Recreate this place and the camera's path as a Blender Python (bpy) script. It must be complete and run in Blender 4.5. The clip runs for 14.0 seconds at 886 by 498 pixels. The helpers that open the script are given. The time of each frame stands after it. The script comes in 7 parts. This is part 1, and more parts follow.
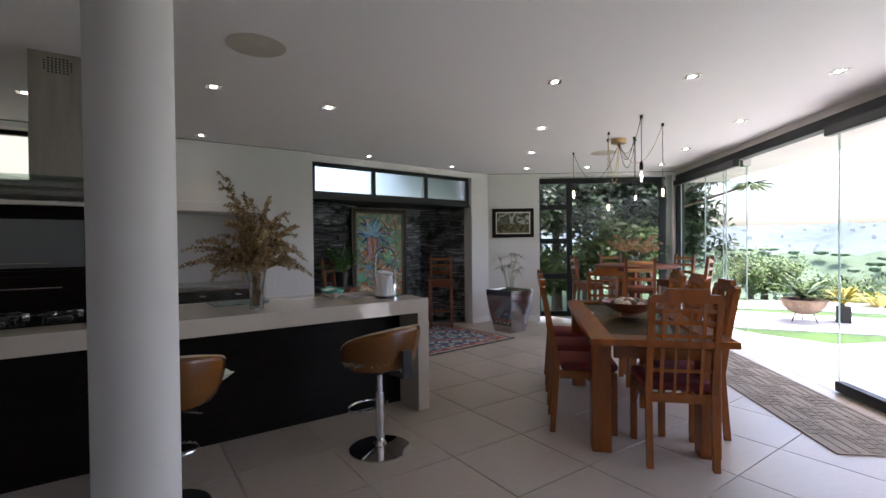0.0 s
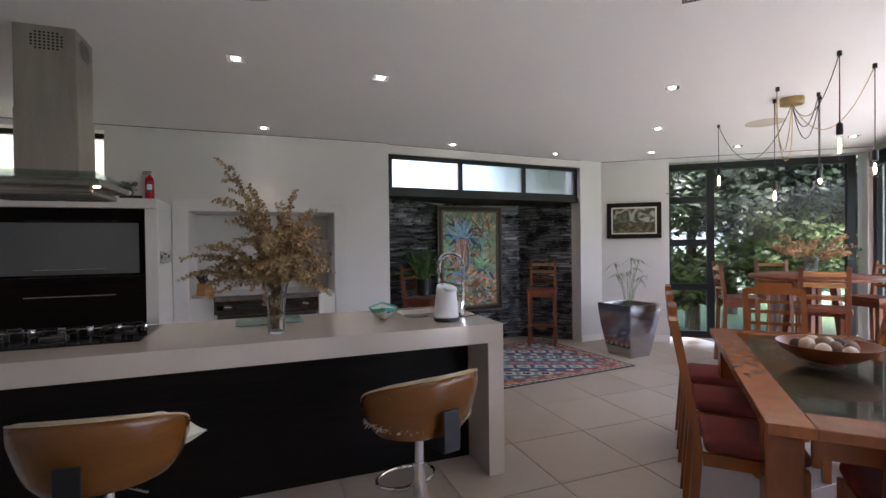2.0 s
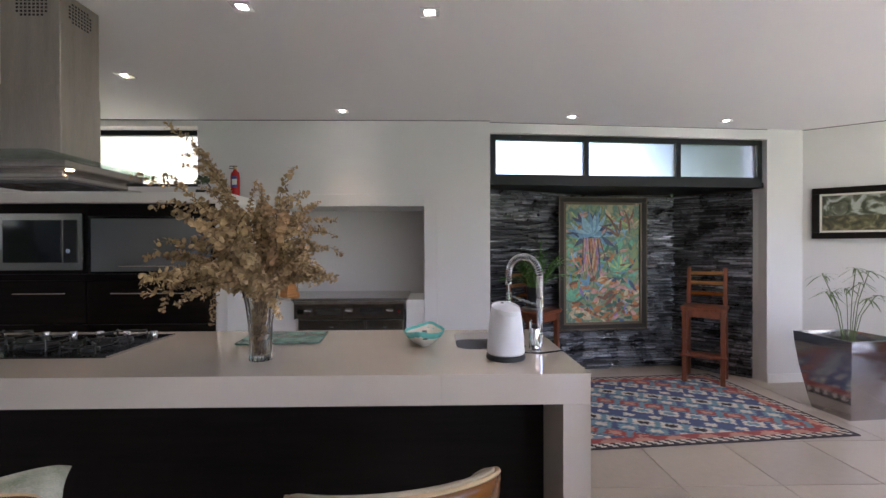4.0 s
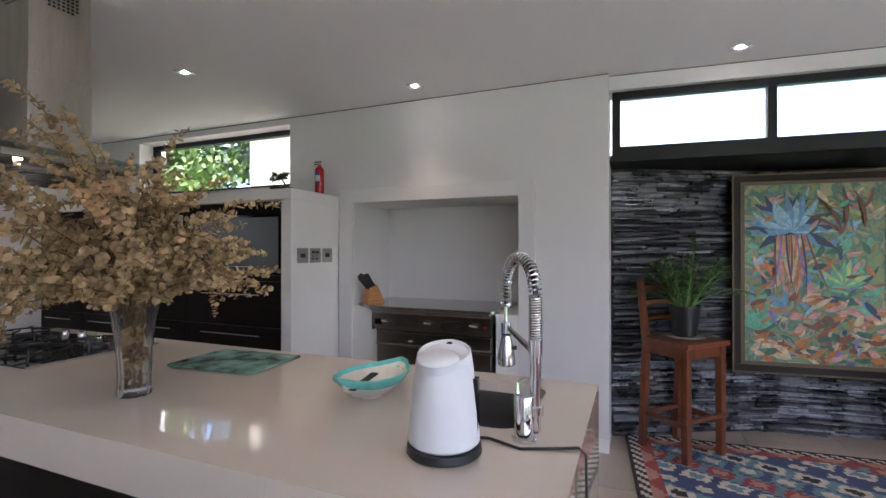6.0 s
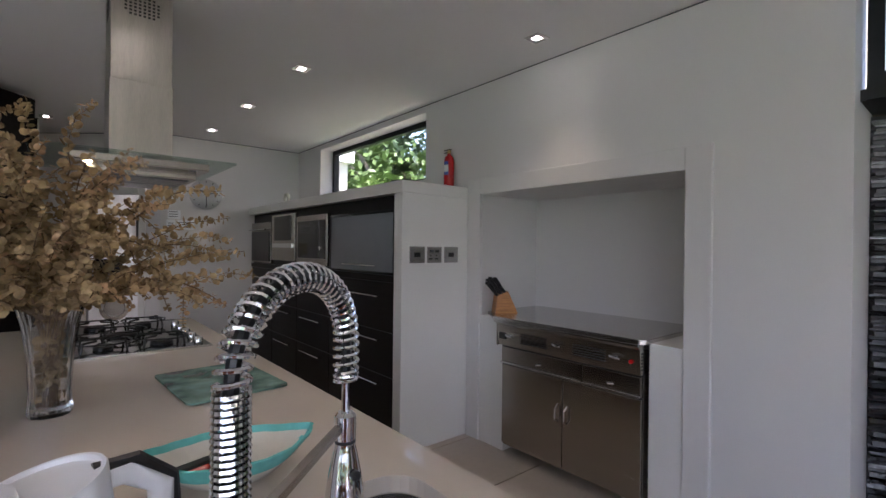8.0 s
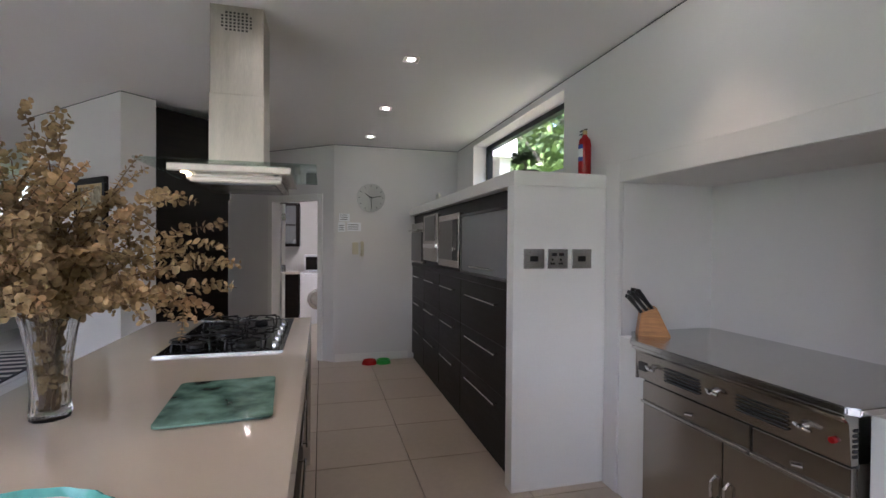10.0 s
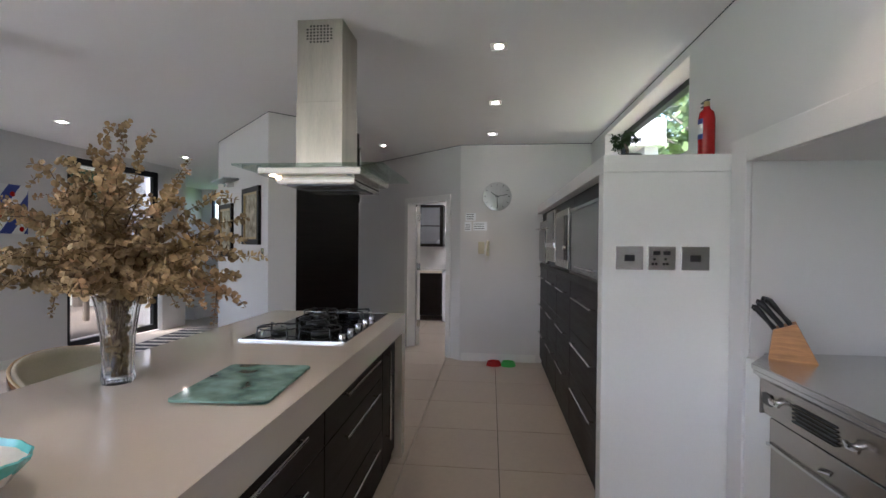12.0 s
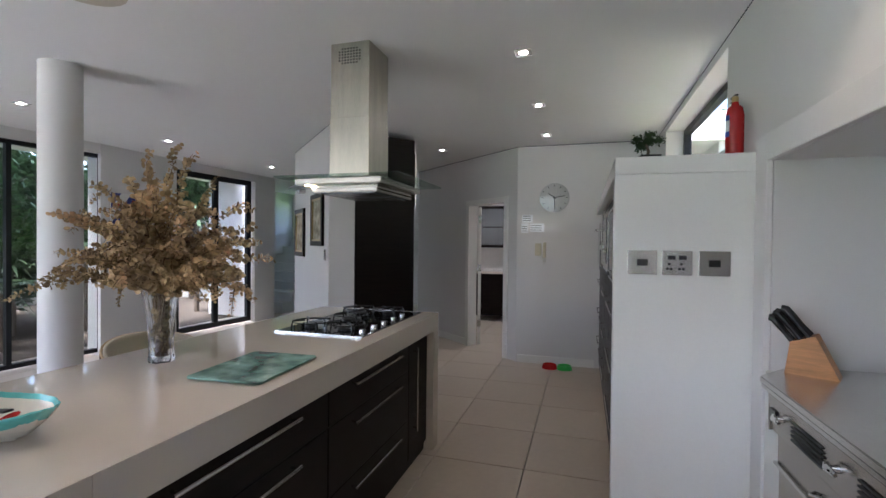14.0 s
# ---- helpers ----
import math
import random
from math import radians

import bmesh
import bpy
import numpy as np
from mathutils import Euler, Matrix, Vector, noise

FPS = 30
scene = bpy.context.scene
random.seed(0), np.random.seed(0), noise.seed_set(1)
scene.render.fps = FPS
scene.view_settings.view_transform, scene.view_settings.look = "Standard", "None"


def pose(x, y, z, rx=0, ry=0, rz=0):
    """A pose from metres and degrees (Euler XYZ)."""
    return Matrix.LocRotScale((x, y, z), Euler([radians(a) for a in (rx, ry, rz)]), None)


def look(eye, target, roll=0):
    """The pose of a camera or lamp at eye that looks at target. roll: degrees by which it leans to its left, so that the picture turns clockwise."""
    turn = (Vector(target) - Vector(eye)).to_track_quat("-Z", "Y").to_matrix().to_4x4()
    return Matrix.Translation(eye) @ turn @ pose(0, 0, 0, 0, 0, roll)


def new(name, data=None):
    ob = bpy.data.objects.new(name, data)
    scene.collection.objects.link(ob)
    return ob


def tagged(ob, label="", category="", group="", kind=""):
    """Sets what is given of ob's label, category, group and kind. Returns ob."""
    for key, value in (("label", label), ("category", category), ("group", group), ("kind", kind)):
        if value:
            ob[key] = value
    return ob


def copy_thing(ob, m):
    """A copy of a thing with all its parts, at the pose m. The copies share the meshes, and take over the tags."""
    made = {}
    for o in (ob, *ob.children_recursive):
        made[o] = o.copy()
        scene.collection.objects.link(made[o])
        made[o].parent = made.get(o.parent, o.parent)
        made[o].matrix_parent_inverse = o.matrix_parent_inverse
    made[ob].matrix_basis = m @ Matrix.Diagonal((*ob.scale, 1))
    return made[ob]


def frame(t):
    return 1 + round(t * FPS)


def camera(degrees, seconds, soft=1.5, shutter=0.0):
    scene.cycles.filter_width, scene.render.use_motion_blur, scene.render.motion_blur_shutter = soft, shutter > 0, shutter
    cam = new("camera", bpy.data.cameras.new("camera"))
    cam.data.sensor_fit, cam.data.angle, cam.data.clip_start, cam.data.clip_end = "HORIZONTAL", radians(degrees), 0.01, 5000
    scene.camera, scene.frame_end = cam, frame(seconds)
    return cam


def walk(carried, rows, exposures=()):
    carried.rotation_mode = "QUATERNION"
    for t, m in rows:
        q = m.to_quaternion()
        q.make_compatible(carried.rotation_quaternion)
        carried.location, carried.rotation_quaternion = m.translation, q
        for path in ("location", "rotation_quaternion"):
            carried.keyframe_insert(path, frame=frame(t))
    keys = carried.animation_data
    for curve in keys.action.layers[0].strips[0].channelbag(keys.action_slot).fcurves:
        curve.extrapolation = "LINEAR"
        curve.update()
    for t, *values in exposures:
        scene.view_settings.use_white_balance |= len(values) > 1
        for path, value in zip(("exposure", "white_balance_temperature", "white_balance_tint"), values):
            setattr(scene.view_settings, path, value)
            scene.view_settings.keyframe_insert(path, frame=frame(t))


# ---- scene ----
cam = camera(87.5, 14.0)
PATH = [
    (0, (1.149, 1.452, 1.351), (2.295, 3.09, 1.322), -0.6),
    (0.5, (1.302, 1.614, 1.364), (2.396, 3.288, 1.332), -0.6),
    (1, (1.484, 1.786, 1.363), (2.476, 3.523, 1.335), -0.7),
    (1.5, (1.685, 1.963, 1.367), (2.539, 3.772, 1.341), -0.7),
    (2, (1.897, 2.144, 1.379), (2.602, 4.015, 1.356), -0.7),
    (2.5, (2.103, 2.339, 1.379), (2.641, 4.266, 1.36), -0.8),
    (3, (2.283, 2.525, 1.378), (2.66, 4.489, 1.359), -0.5),
    (5.5, (3.149, 3.675, 1.328), (2.6, 5.599, 1.339), -0.1),
    (6, (3.307, 3.921, 1.326), (2.542, 5.769, 1.336), -0.0),
    (6.5, (3.435, 4.167, 1.345), (2.466, 5.917, 1.342), 0.1),
    (7, (3.497, 4.421, 1.332), (2.311, 6.031, 1.332), 0.3),
    (7.5, (3.505, 4.651, 1.34), (2.126, 6.1, 1.333), 0.4),
    (8, (3.499, 4.856, 1.341), (1.963, 6.137, 1.337), 0.6),
    (10.5, (3.348, 5.681, 1.379), (1.372, 5.992, 1.352), 0.4),
    (11, (3.31, 5.804, 1.369), (1.314, 5.926, 1.343), 0.4),
    (11.5, (3.302, 5.921, 1.36), (1.303, 5.87, 1.336), 0.4),
    (12, (3.299, 6.033, 1.354), (1.31, 5.828, 1.331), 0.5),
    (12.5, (3.3, 6.134, 1.354), (1.33, 5.79, 1.332), 0.4),
    (13, (3.297, 6.227, 1.357), (1.35, 5.772, 1.333), 0.6),
    (13.5, (3.306, 6.315, 1.361), (1.375, 5.794, 1.334), 0.6),
    (14, (3.342, 6.425, 1.374), (1.428, 5.843, 1.348), 0.6),
]
walk(cam, [(t, look(eye, target, roll)) for t, eye, target, roll in PATH],
     [(0.0, 2.28, 6020, 19), (1.5, 2.6, 6060, 22), (3.0, 3.1, 6080, 23), (5.5, 3.22, 5920, 22), (8.0, 2.82, 5920, 22), (11.0, 3.46, 5880, 20), (14.0, 3.48, 5700, 17)])

CEIL = 2.5

# ---- world, sun, large lights ----
SUN_UP, SUN_TURN = 72.0, 115.0
world = bpy.data.worlds.new("world")
scene.world = world
world.use_nodes = True
wn = world.node_tree.nodes
sky = wn.new("ShaderNodeTexSky")
sky.sky_type, sky.sun_disc = "NISHITA", False
sky.sun_elevation, sky.sun_rotation = radians(SUN_UP), radians(SUN_TURN)
sky.air_density, sky.dust_density = 1.0, 4.0
world.node_tree.links.new(sky.outputs[0], wn["Background"].inputs[0])
wn["Background"].inputs[1].default_value = 0.15
sun_data = bpy.data.lights.new("sun", "SUN")
sun_data.energy, sun_data.angle, sun_data.color = 2.2, radians(18), (1.0, 0.96, 0.9)
sun = new("sun", sun_data)
sun.matrix_world = pose(0, 0, 10, 90 - SUN_UP, 0, 180 - SUN_TURN)



# ---- materials ----


def rgb(c):
    return (c[0], c[1], c[2], 1.0)


def mat(name, colour, rough=0.6, metal=0.0, vary=0.12, scale=3.0, grain=60.0, bump=0.0, stretch=(1, 1, 1), second=None,
        spec=0.5, coat=0.0, glow=0.0, random_tint=0.0, island=0.0, trans=0.0, alpha=1.0, sub=0.0):
    """A surface with stains at a large scale, grain at a small one, and relief from the grain."""
    m = bpy.data.materials.new(name)
    m.use_nodes = True
    nt = m.node_tree
    n, l = nt.nodes, nt.links
    b = n["Principled BSDF"]
    b.inputs["Roughness"].default_value, b.inputs["Metallic"].default_value = rough, metal
    b.inputs["Specular IOR Level"].default_value, b.inputs["Coat Weight"].default_value = spec, coat
    b.inputs["Transmission Weight"].default_value, b.inputs["Alpha"].default_value = trans, alpha
    co = n.new("ShaderNodeTexCoord")
    mp = n.new("ShaderNodeMapping")
    mp.inputs["Scale"].default_value = stretch
    l.new(co.outputs["Object"], mp.inputs[0])
    big, small = n.new("ShaderNodeTexNoise"), n.new("ShaderNodeTexNoise")
    big.inputs["Scale"].default_value, small.inputs["Scale"].default_value = scale, grain
    big.inputs["Detail"].default_value, small.inputs["Detail"].default_value = 4, 3
    for t in (big, small):
        l.new(mp.outputs[0], t.inputs["Vector"])
    add = n.new("ShaderNodeMath")
    add.operation = "ADD"
    half = n.new("ShaderNodeMath")
    half.operation, half.inputs[1].default_value = "MULTIPLY", 0.5
    l.new(small.outputs["Fac"], half.inputs[0])
    l.new(big.outputs["Fac"], add.inputs[0])
    l.new(half.outputs[0], add.inputs[1])
    ramp = n.new("ShaderNodeValToRGB")
    dark = tuple(c * (1 - vary) for c in colour)
    light = tuple(min(1, c * (1 + vary)) for c in colour) if second is None else second
    ramp.color_ramp.elements[0].position, ramp.color_ramp.elements[1].position = 0.5, 1.0
    ramp.color_ramp.elements[0].color, ramp.color_ramp.elements[1].color = rgb(dark), rgb(light)
    l.new(add.outputs[0], ramp.inputs[0])
    out = ramp.outputs[0]
    if random_tint:
        info, rnd, hsv = n.new("ShaderNodeObjectInfo"), n.new("ShaderNodeMapRange"), n.new("ShaderNodeHueSaturation")
        rnd.inputs["To Min"].default_value, rnd.inputs["To Max"].default_value = 1 - random_tint, 1 + random_tint
        l.new(info.outputs["Random"], rnd.inputs[0])
        l.new(rnd.outputs[0], hsv.inputs["Value"])
        l.new(out, hsv.inputs["Color"])
        out = hsv.outputs[0]
    if island:
        geo, pw, rng, hs2 = n.new("ShaderNodeNewGeometry"), n.new("ShaderNodeMath"), n.new("ShaderNodeMapRange"), n.new("ShaderNodeHueSaturation")
        pw.operation, pw.inputs[1].default_value = "POWER", 3.0
        rng.inputs["To Min"].default_value, rng.inputs["To Max"].default_value = 0.5, 1 + island
        l.new(geo.outputs["Random Per Island"], pw.inputs[0])
        l.new(pw.outputs[0], rng.inputs[0])
        l.new(rng.outputs[0], hs2.inputs["Value"])
        l.new(out, hs2.inputs["Color"])
        out = hs2.outputs[0]
    l.new(out, b.inputs["Base Color"])
    rr = n.new("ShaderNodeMapRange")
    rr.inputs["To Min"].default_value, rr.inputs["To Max"].default_value = rough * 0.85, min(1, rough * 1.2)
    l.new(big.outputs["Fac"], rr.inputs[0])
    l.new(rr.outputs[0], b.inputs["Roughness"])
    if bump:
        bp = n.new("ShaderNodeBump")
        bp.inputs["Strength"].default_value, bp.inputs["Distance"].default_value = min(1, bump), 0.004
        l.new(small.outputs["Fac"], bp.inputs["Height"])
        l.new(bp.outputs[0], b.inputs["Normal"])
    if glow:
        b.inputs["Emission Color"].default_value, b.inputs["Emission Strength"].default_value = rgb(colour), glow
    return m


def glass_mat(name, tint=(1, 1, 1), rough=0.0, mix=0.12, milky=None):
    """Thin glass: see-through, with a mirror's gloss that grows at a slant. milky: the colour of frosted glass."""
    m = bpy.data.materials.new(name)
    m.use_nodes = True
    nt = m.node_tree
    n, l = nt.nodes, nt.links
    n.remove(n["Principled BSDF"])
    clear, gloss, mx, fr = (n.new("ShaderNode" + k) for k in ("BsdfTransparent", "BsdfGlossy", "MixShader", "LayerWeight"))
    clear.inputs[0].default_value = rgb(tint)
    gloss.inputs["Roughness"].default_value = rough
    fr.inputs[0].default_value = 0.5
    powr, gain = n.new("ShaderNodeMath"), n.new("ShaderNodeMath")
    powr.operation, powr.inputs[1].default_value = "POWER", 4.0
    gain.operation, gain.inputs[1].default_value, gain.inputs[2].default_value = "MULTIPLY_ADD", 0.5, 0.025
    l.new(fr.outputs["Facing"], powr.inputs[0])
    l.new(powr.outputs[0], gain.inputs[0])
    if milky:
        veil, tr = n.new("ShaderNodeMixShader"), n.new("ShaderNodeBsdfRefraction")
        tr.inputs[0].default_value = rgb(milky)
        tr.inputs["Roughness"].default_value, tr.inputs["IOR"].default_value = 0.55, 1.25
        veil.inputs[0].default_value = 0.94
        l.new(clear.outputs[0], veil.inputs[1])
        l.new(tr.outputs[0], veil.inputs[2])
        base = veil.outputs[0]
    else:
        base = clear.outputs[0]
    l.new(gain.outputs[0], mx.inputs[0])
    l.new(base, mx.inputs[1])
    l.new(gloss.outputs[0], mx.inputs[2])
    l.new(mx.outputs[0], n["Material Output"].inputs[0])
    return m


WALL = mat("wall_paint", (0.68, 0.665, 0.65), 0.7, vary=0.03, scale=0.8, grain=180, bump=0.06)
CEILING = mat("ceiling_paint", (0.83, 0.82, 0.81), 0.85, vary=0.02, scale=0.6, grain=200, bump=0.04)
WHITE = mat("white_lacquer", (0.77, 0.76, 0.73), 0.42, vary=0.03, scale=1.5, grain=90, bump=0.03)
TILE = mat("floor_tile", (0.45, 0.385, 0.315), 0.3, vary=0.07, scale=1.6, grain=26, bump=0.05, random_tint=0.05)
GROUT = mat("grout", (0.075, 0.06, 0.048), 0.9, vary=0.2, scale=5)
COUNTER = mat("engineered_stone", (0.61, 0.54, 0.455), 0.06, coat=0.3, vary=0.03, scale=4, grain=320)
DARKWOOD = mat("dark_veneer", (0.0085, 0.0055, 0.0045), 0.4, spec=0.15, vary=0.4, scale=3, grain=30, stretch=(1, 1, 12), bump=0.12)
BLACK = mat("black_plastic", (0.012, 0.012, 0.013), 0.35, vary=0.2)
BLACKGLOSS = mat("black_glass", (0.008, 0.008, 0.009), 0.06, vary=0.2)
FRAME = mat("charcoal_aluminium", (0.011, 0.012, 0.014), 0.42, spec=0.3, vary=0.15, scale=6)
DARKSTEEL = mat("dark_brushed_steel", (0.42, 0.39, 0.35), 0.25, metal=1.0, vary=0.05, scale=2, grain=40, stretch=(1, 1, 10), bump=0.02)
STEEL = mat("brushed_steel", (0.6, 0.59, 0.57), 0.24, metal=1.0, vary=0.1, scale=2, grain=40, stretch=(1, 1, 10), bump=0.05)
HOODSTEEL = mat("warm_brushed_steel", (0.47, 0.44, 0.38), 0.33, metal=1.0, vary=0.14, scale=2.2, grain=30, stretch=(9, 9, 1), bump=0.05)
CHROME = mat("chrome", (0.75, 0.75, 0.76), 0.07, metal=1.0, vary=0.03)
GLASS = glass_mat("clear_glass")
DARKGLASS = glass_mat("window_glass", (0.93, 0.95, 0.94))
FROST = glass_mat("frosted_glass", rough=0.3, milky=(0.93, 0.96, 0.97))
GREYGLASS = mat("grey_shutter", (0.2, 0.21, 0.22), 0.25, metal=0.4, vary=0.05)
SLATE = mat("slate", (0.011, 0.011, 0.012), 0.27, island=4.2, vary=0.5, scale=5, grain=40, bump=0.9, second=(0.078, 0.079, 0.085), random_tint=0.6)
TEAK = mat("orange_teak", (0.25, 0.075, 0.014), 0.24, vary=0.18, scale=2.5, grain=14, stretch=(7, 7, 1), bump=0.06, random_tint=0.1)
REDWOOD = mat("red_hardwood", (0.17, 0.048, 0.018), 0.35, vary=0.35, scale=4, grain=20, stretch=(6, 6, 1), bump=0.06)
OAK = mat("honey_slat_wood", (0.42, 0.19, 0.06), 0.4, vary=0.3, scale=8, grain=30, stretch=(1, 1, 8))
PLY = mat("walnut_ply", (0.155, 0.056, 0.009), 0.22, vary=0.16, scale=1.5, grain=18, stretch=(1, 1, 9), bump=0.04, coat=0.2)
PLYEDGE = mat("pale_ply_edge", (0.5, 0.36, 0.2), 0.5, vary=0.2, grain=80)
LEATHER = mat("cream_leather", (0.5, 0.45, 0.33), 0.45, vary=0.1, grain=150, bump=0.25)
SEATRED = mat("red_fabric", (0.2, 0.035, 0.03), 0.85, vary=0.3, scale=9, grain=220, bump=0.4)
CREAM = mat("cream_fabric", (0.55, 0.5, 0.42), 0.9, vary=0.15, grain=200, bump=0.4)
GILT = mat("dull_gilt", (0.09, 0.065, 0.035), 0.45, metal=0.4, vary=0.2)
BRONZE = mat("old_brass", (0.5, 0.36, 0.17), 0.35, metal=0.9, vary=0.2)
RED = mat("red_enamel", (0.42, 0.012, 0.012), 0.25, vary=0.1)
BLUE = mat("blue_print", (0.03, 0.05, 0.25), 0.5, vary=0.1)
PAPER = mat("white_print", (0.75, 0.75, 0.73), 0.6, vary=0.03)
LEAF = mat("leaf_green", (0.07, 0.2, 0.035), 0.24, vary=0.45, scale=20, grain=60, second=(0.2, 0.36, 0.12))
LEAFDARK = mat("leaf_dark", (0.016, 0.042, 0.012), 0.5, vary=0.5, scale=2, grain=8, second=(0.055, 0.11, 0.03))
LEAFLIGHT = mat("leaf_light", (0.055, 0.12, 0.018), 0.5, vary=0.4, scale=3, grain=9, second=(0.13, 0.2, 0.035))
LEAFYELLOW = mat("leaf_yellow", (0.45, 0.38, 0.04), 0.5, vary=0.3, scale=8)
DRY = mat("dried_leaf", (0.25, 0.15, 0.06), 0.65, vary=0.45, scale=14, grain=50, second=(0.6, 0.43, 0.22))
DRYRED = mat("dried_russet", (0.46, 0.29, 0.15), 0.7, vary=0.35, scale=14, grain=50)
TWIG = mat("twig", (0.16, 0.1, 0.05), 0.8, vary=0.3)
BARK = mat("bark", (0.13, 0.1, 0.075), 0.9, vary=0.4, scale=6, grain=30, bump=0.7)
SOIL = mat("soil", (0.045, 0.032, 0.022), 0.95, vary=0.4, grain=60, bump=0.8)
BULB = mat("lit_filament", (1.0, 0.72, 0.38), 0.3, glow=9.0)
LED = mat("lit_lamp", (1.0, 0.93, 0.82), 0.3, glow=14.0)
AQUA = mat("aqua_glaze", (0.15, 0.55, 0.52), 0.15, vary=0.2, scale=12)
CHINA = mat("cream_glaze", (0.72, 0.7, 0.62), 0.15, vary=0.06, scale=8)
KETTLEWHITE = mat("white_plastic", (0.78, 0.79, 0.82), 0.3, vary=0.02)
PAVING = mat("pale_paving", (0.55, 0.53, 0.5), 0.8, vary=0.1, scale=1.2, grain=30, bump=0.2)
GRASS = mat("lawn", (0.05, 0.11, 0.015), 0.9, vary=0.35, scale=1.5, grain=40, bump=0.5, second=(0.085, 0.17, 0.03))
RENDERWALL = mat("pale_render", (0.62, 0.6, 0.56), 0.85, vary=0.08, scale=1.2, grain=60, bump=0.15)
CREAMRENDER = mat("cream_render", (0.66, 0.58, 0.42), 0.85, vary=0.08, scale=1.2, grain=60, bump=0.15)

# ---- mesh helpers ----


def part(name, bm, material, parent=None, label="", smooth=False, m=None):
    me = bpy.data.meshes.new(name)
    bm.to_mesh(me)
    bm.free()
    for one in material if isinstance(material, (list, tuple)) else [material]:
        me.materials.append(one)
    if smooth:
        me.polygons.foreach_set("use_smooth", [True] * len(me.polygons))
        me.set_sharp_from_angle(angle=radians(38))
    ob = new(name, me)
    if parent is not None:
        ob.parent = parent
    if m is not None:
        ob.matrix_basis = m
    if label:
        ob["label"] = label
    return ob


def thing(name, label, category, m=None, group=""):
    ob = new(name)
    ob.empty_display_size = 0.1
    tagged(ob, label, category, group)
    if m is not None:
        ob.matrix_basis = m
    return ob


def structure(ob, label="", category=""):
    return tagged(ob, label, category, kind="structure")


def box(bm, x0, y0, z0, x1, y1, z1, m=None, mi=0):
    vs = [bm.verts.new(Vector((x, y, z)) if m is None else m @ Vector((x, y, z))) for z in (z0, z1) for y in (y0, y1) for x in (x0, x1)]
    for q in ((0, 2, 3, 1), (4, 5, 7, 6), (0, 1, 5, 4), (2, 6, 7, 3), (0, 4, 6, 2), (1, 3, 7, 5)):
        bm.faces.new([vs[i] for i in q]).material_index = mi
    return bm


def boxes(*rows, bevel=0.0, seg=2, m=None):
    bm = bmesh.new()
    for r in rows:
        box(bm, *r, m=m)
    if bevel:
        bmesh.ops.bevel(bm, geom=bm.edges[:], offset=bevel, segments=seg, profile=0.5, affect="EDGES", clamp_overlap=True)
    return bm


def lathe(profile, n=32, cap=True, bm=None, m=None):
    """A turned shape from (radius, height) pairs, from the bottom up."""
    bm = bm or bmesh.new()
    rings = []
    for r, z in profile:
        ring = []
        for i in range(n):
            a = 2 * math.pi * i / n
            v = Vector((r * math.cos(a), r * math.sin(a), z))
            ring.append(bm.verts.new(m @ v if m else v))
        rings.append(ring)
    for a, b in zip(rings, rings[1:]):
        for i in range(n):
            bm.faces.new((a[i], a[(i + 1) % n], b[(i + 1) % n], b[i]))
    if cap:
        bm.faces.new(list(reversed(rings[0])))
        bm.faces.new(rings[-1])
    return bm


def tube(points, r, n=8, bm=None, cap=True, flat=1.0):
    """A rod along points; r is one radius or one for each point."""
    bm = bm or bmesh.new()
    pts = [Vector(p) for p in points]
    rad = r if isinstance(r, (list, tuple)) else [r] * len(pts)
    rings, side = [], None
    for i, p in enumerate(pts):
        d = (pts[min(i + 1, len(pts) - 1)] - pts[max(i - 1, 0)]).normalized()
        if side is None:
            side = d.orthogonal().normalized()
        side = (side - d * side.dot(d)).normalized()
        up = d.cross(side)
        rings.append([bm.verts.new(p + rad[i] * (math.cos(2 * math.pi * k / n) * side + flat * math.sin(2 * math.pi * k / n) * up)) for k in range(n)])
    for a, b in zip(rings, rings[1:]):
        for k in range(n):
            bm.faces.new((a[k], a[(k + 1) % n], b[(k + 1) % n], b[k]))
    if cap:
        bm.faces.new(list(reversed(rings[0])))
        bm.faces.new(rings[-1])
    return bm


def prism(outline, z0, z1, bm=None, bevel=0.0):
    bm = bm or bmesh.new()
    lo = [bm.verts.new((x, y, z0)) for x, y in outline]
    hi = [bm.verts.new((x, y, z1)) for x, y in outline]
    bm.faces.new(list(reversed(lo)))
    bm.faces.new(hi)
    n = len(outline)
    for i in range(n):
        bm.faces.new((lo[i], lo[(i + 1) % n], hi[(i + 1) % n], hi[i]))
    if bevel:
        bmesh.ops.bevel(bm, geom=bm.edges[:], offset=bevel, segments=2, affect="EDGES", clamp_overlap=True)
    return bm


def along(p, q):
    """The pose at p with x running to q, and its length; y points to the left of the run."""
    dx, dy = q[0] - p[0], q[1] - p[1]
    return pose(p[0], p[1], 0, 0, 0, math.degrees(math.atan2(dy, dx))), math.hypot(dx, dy)


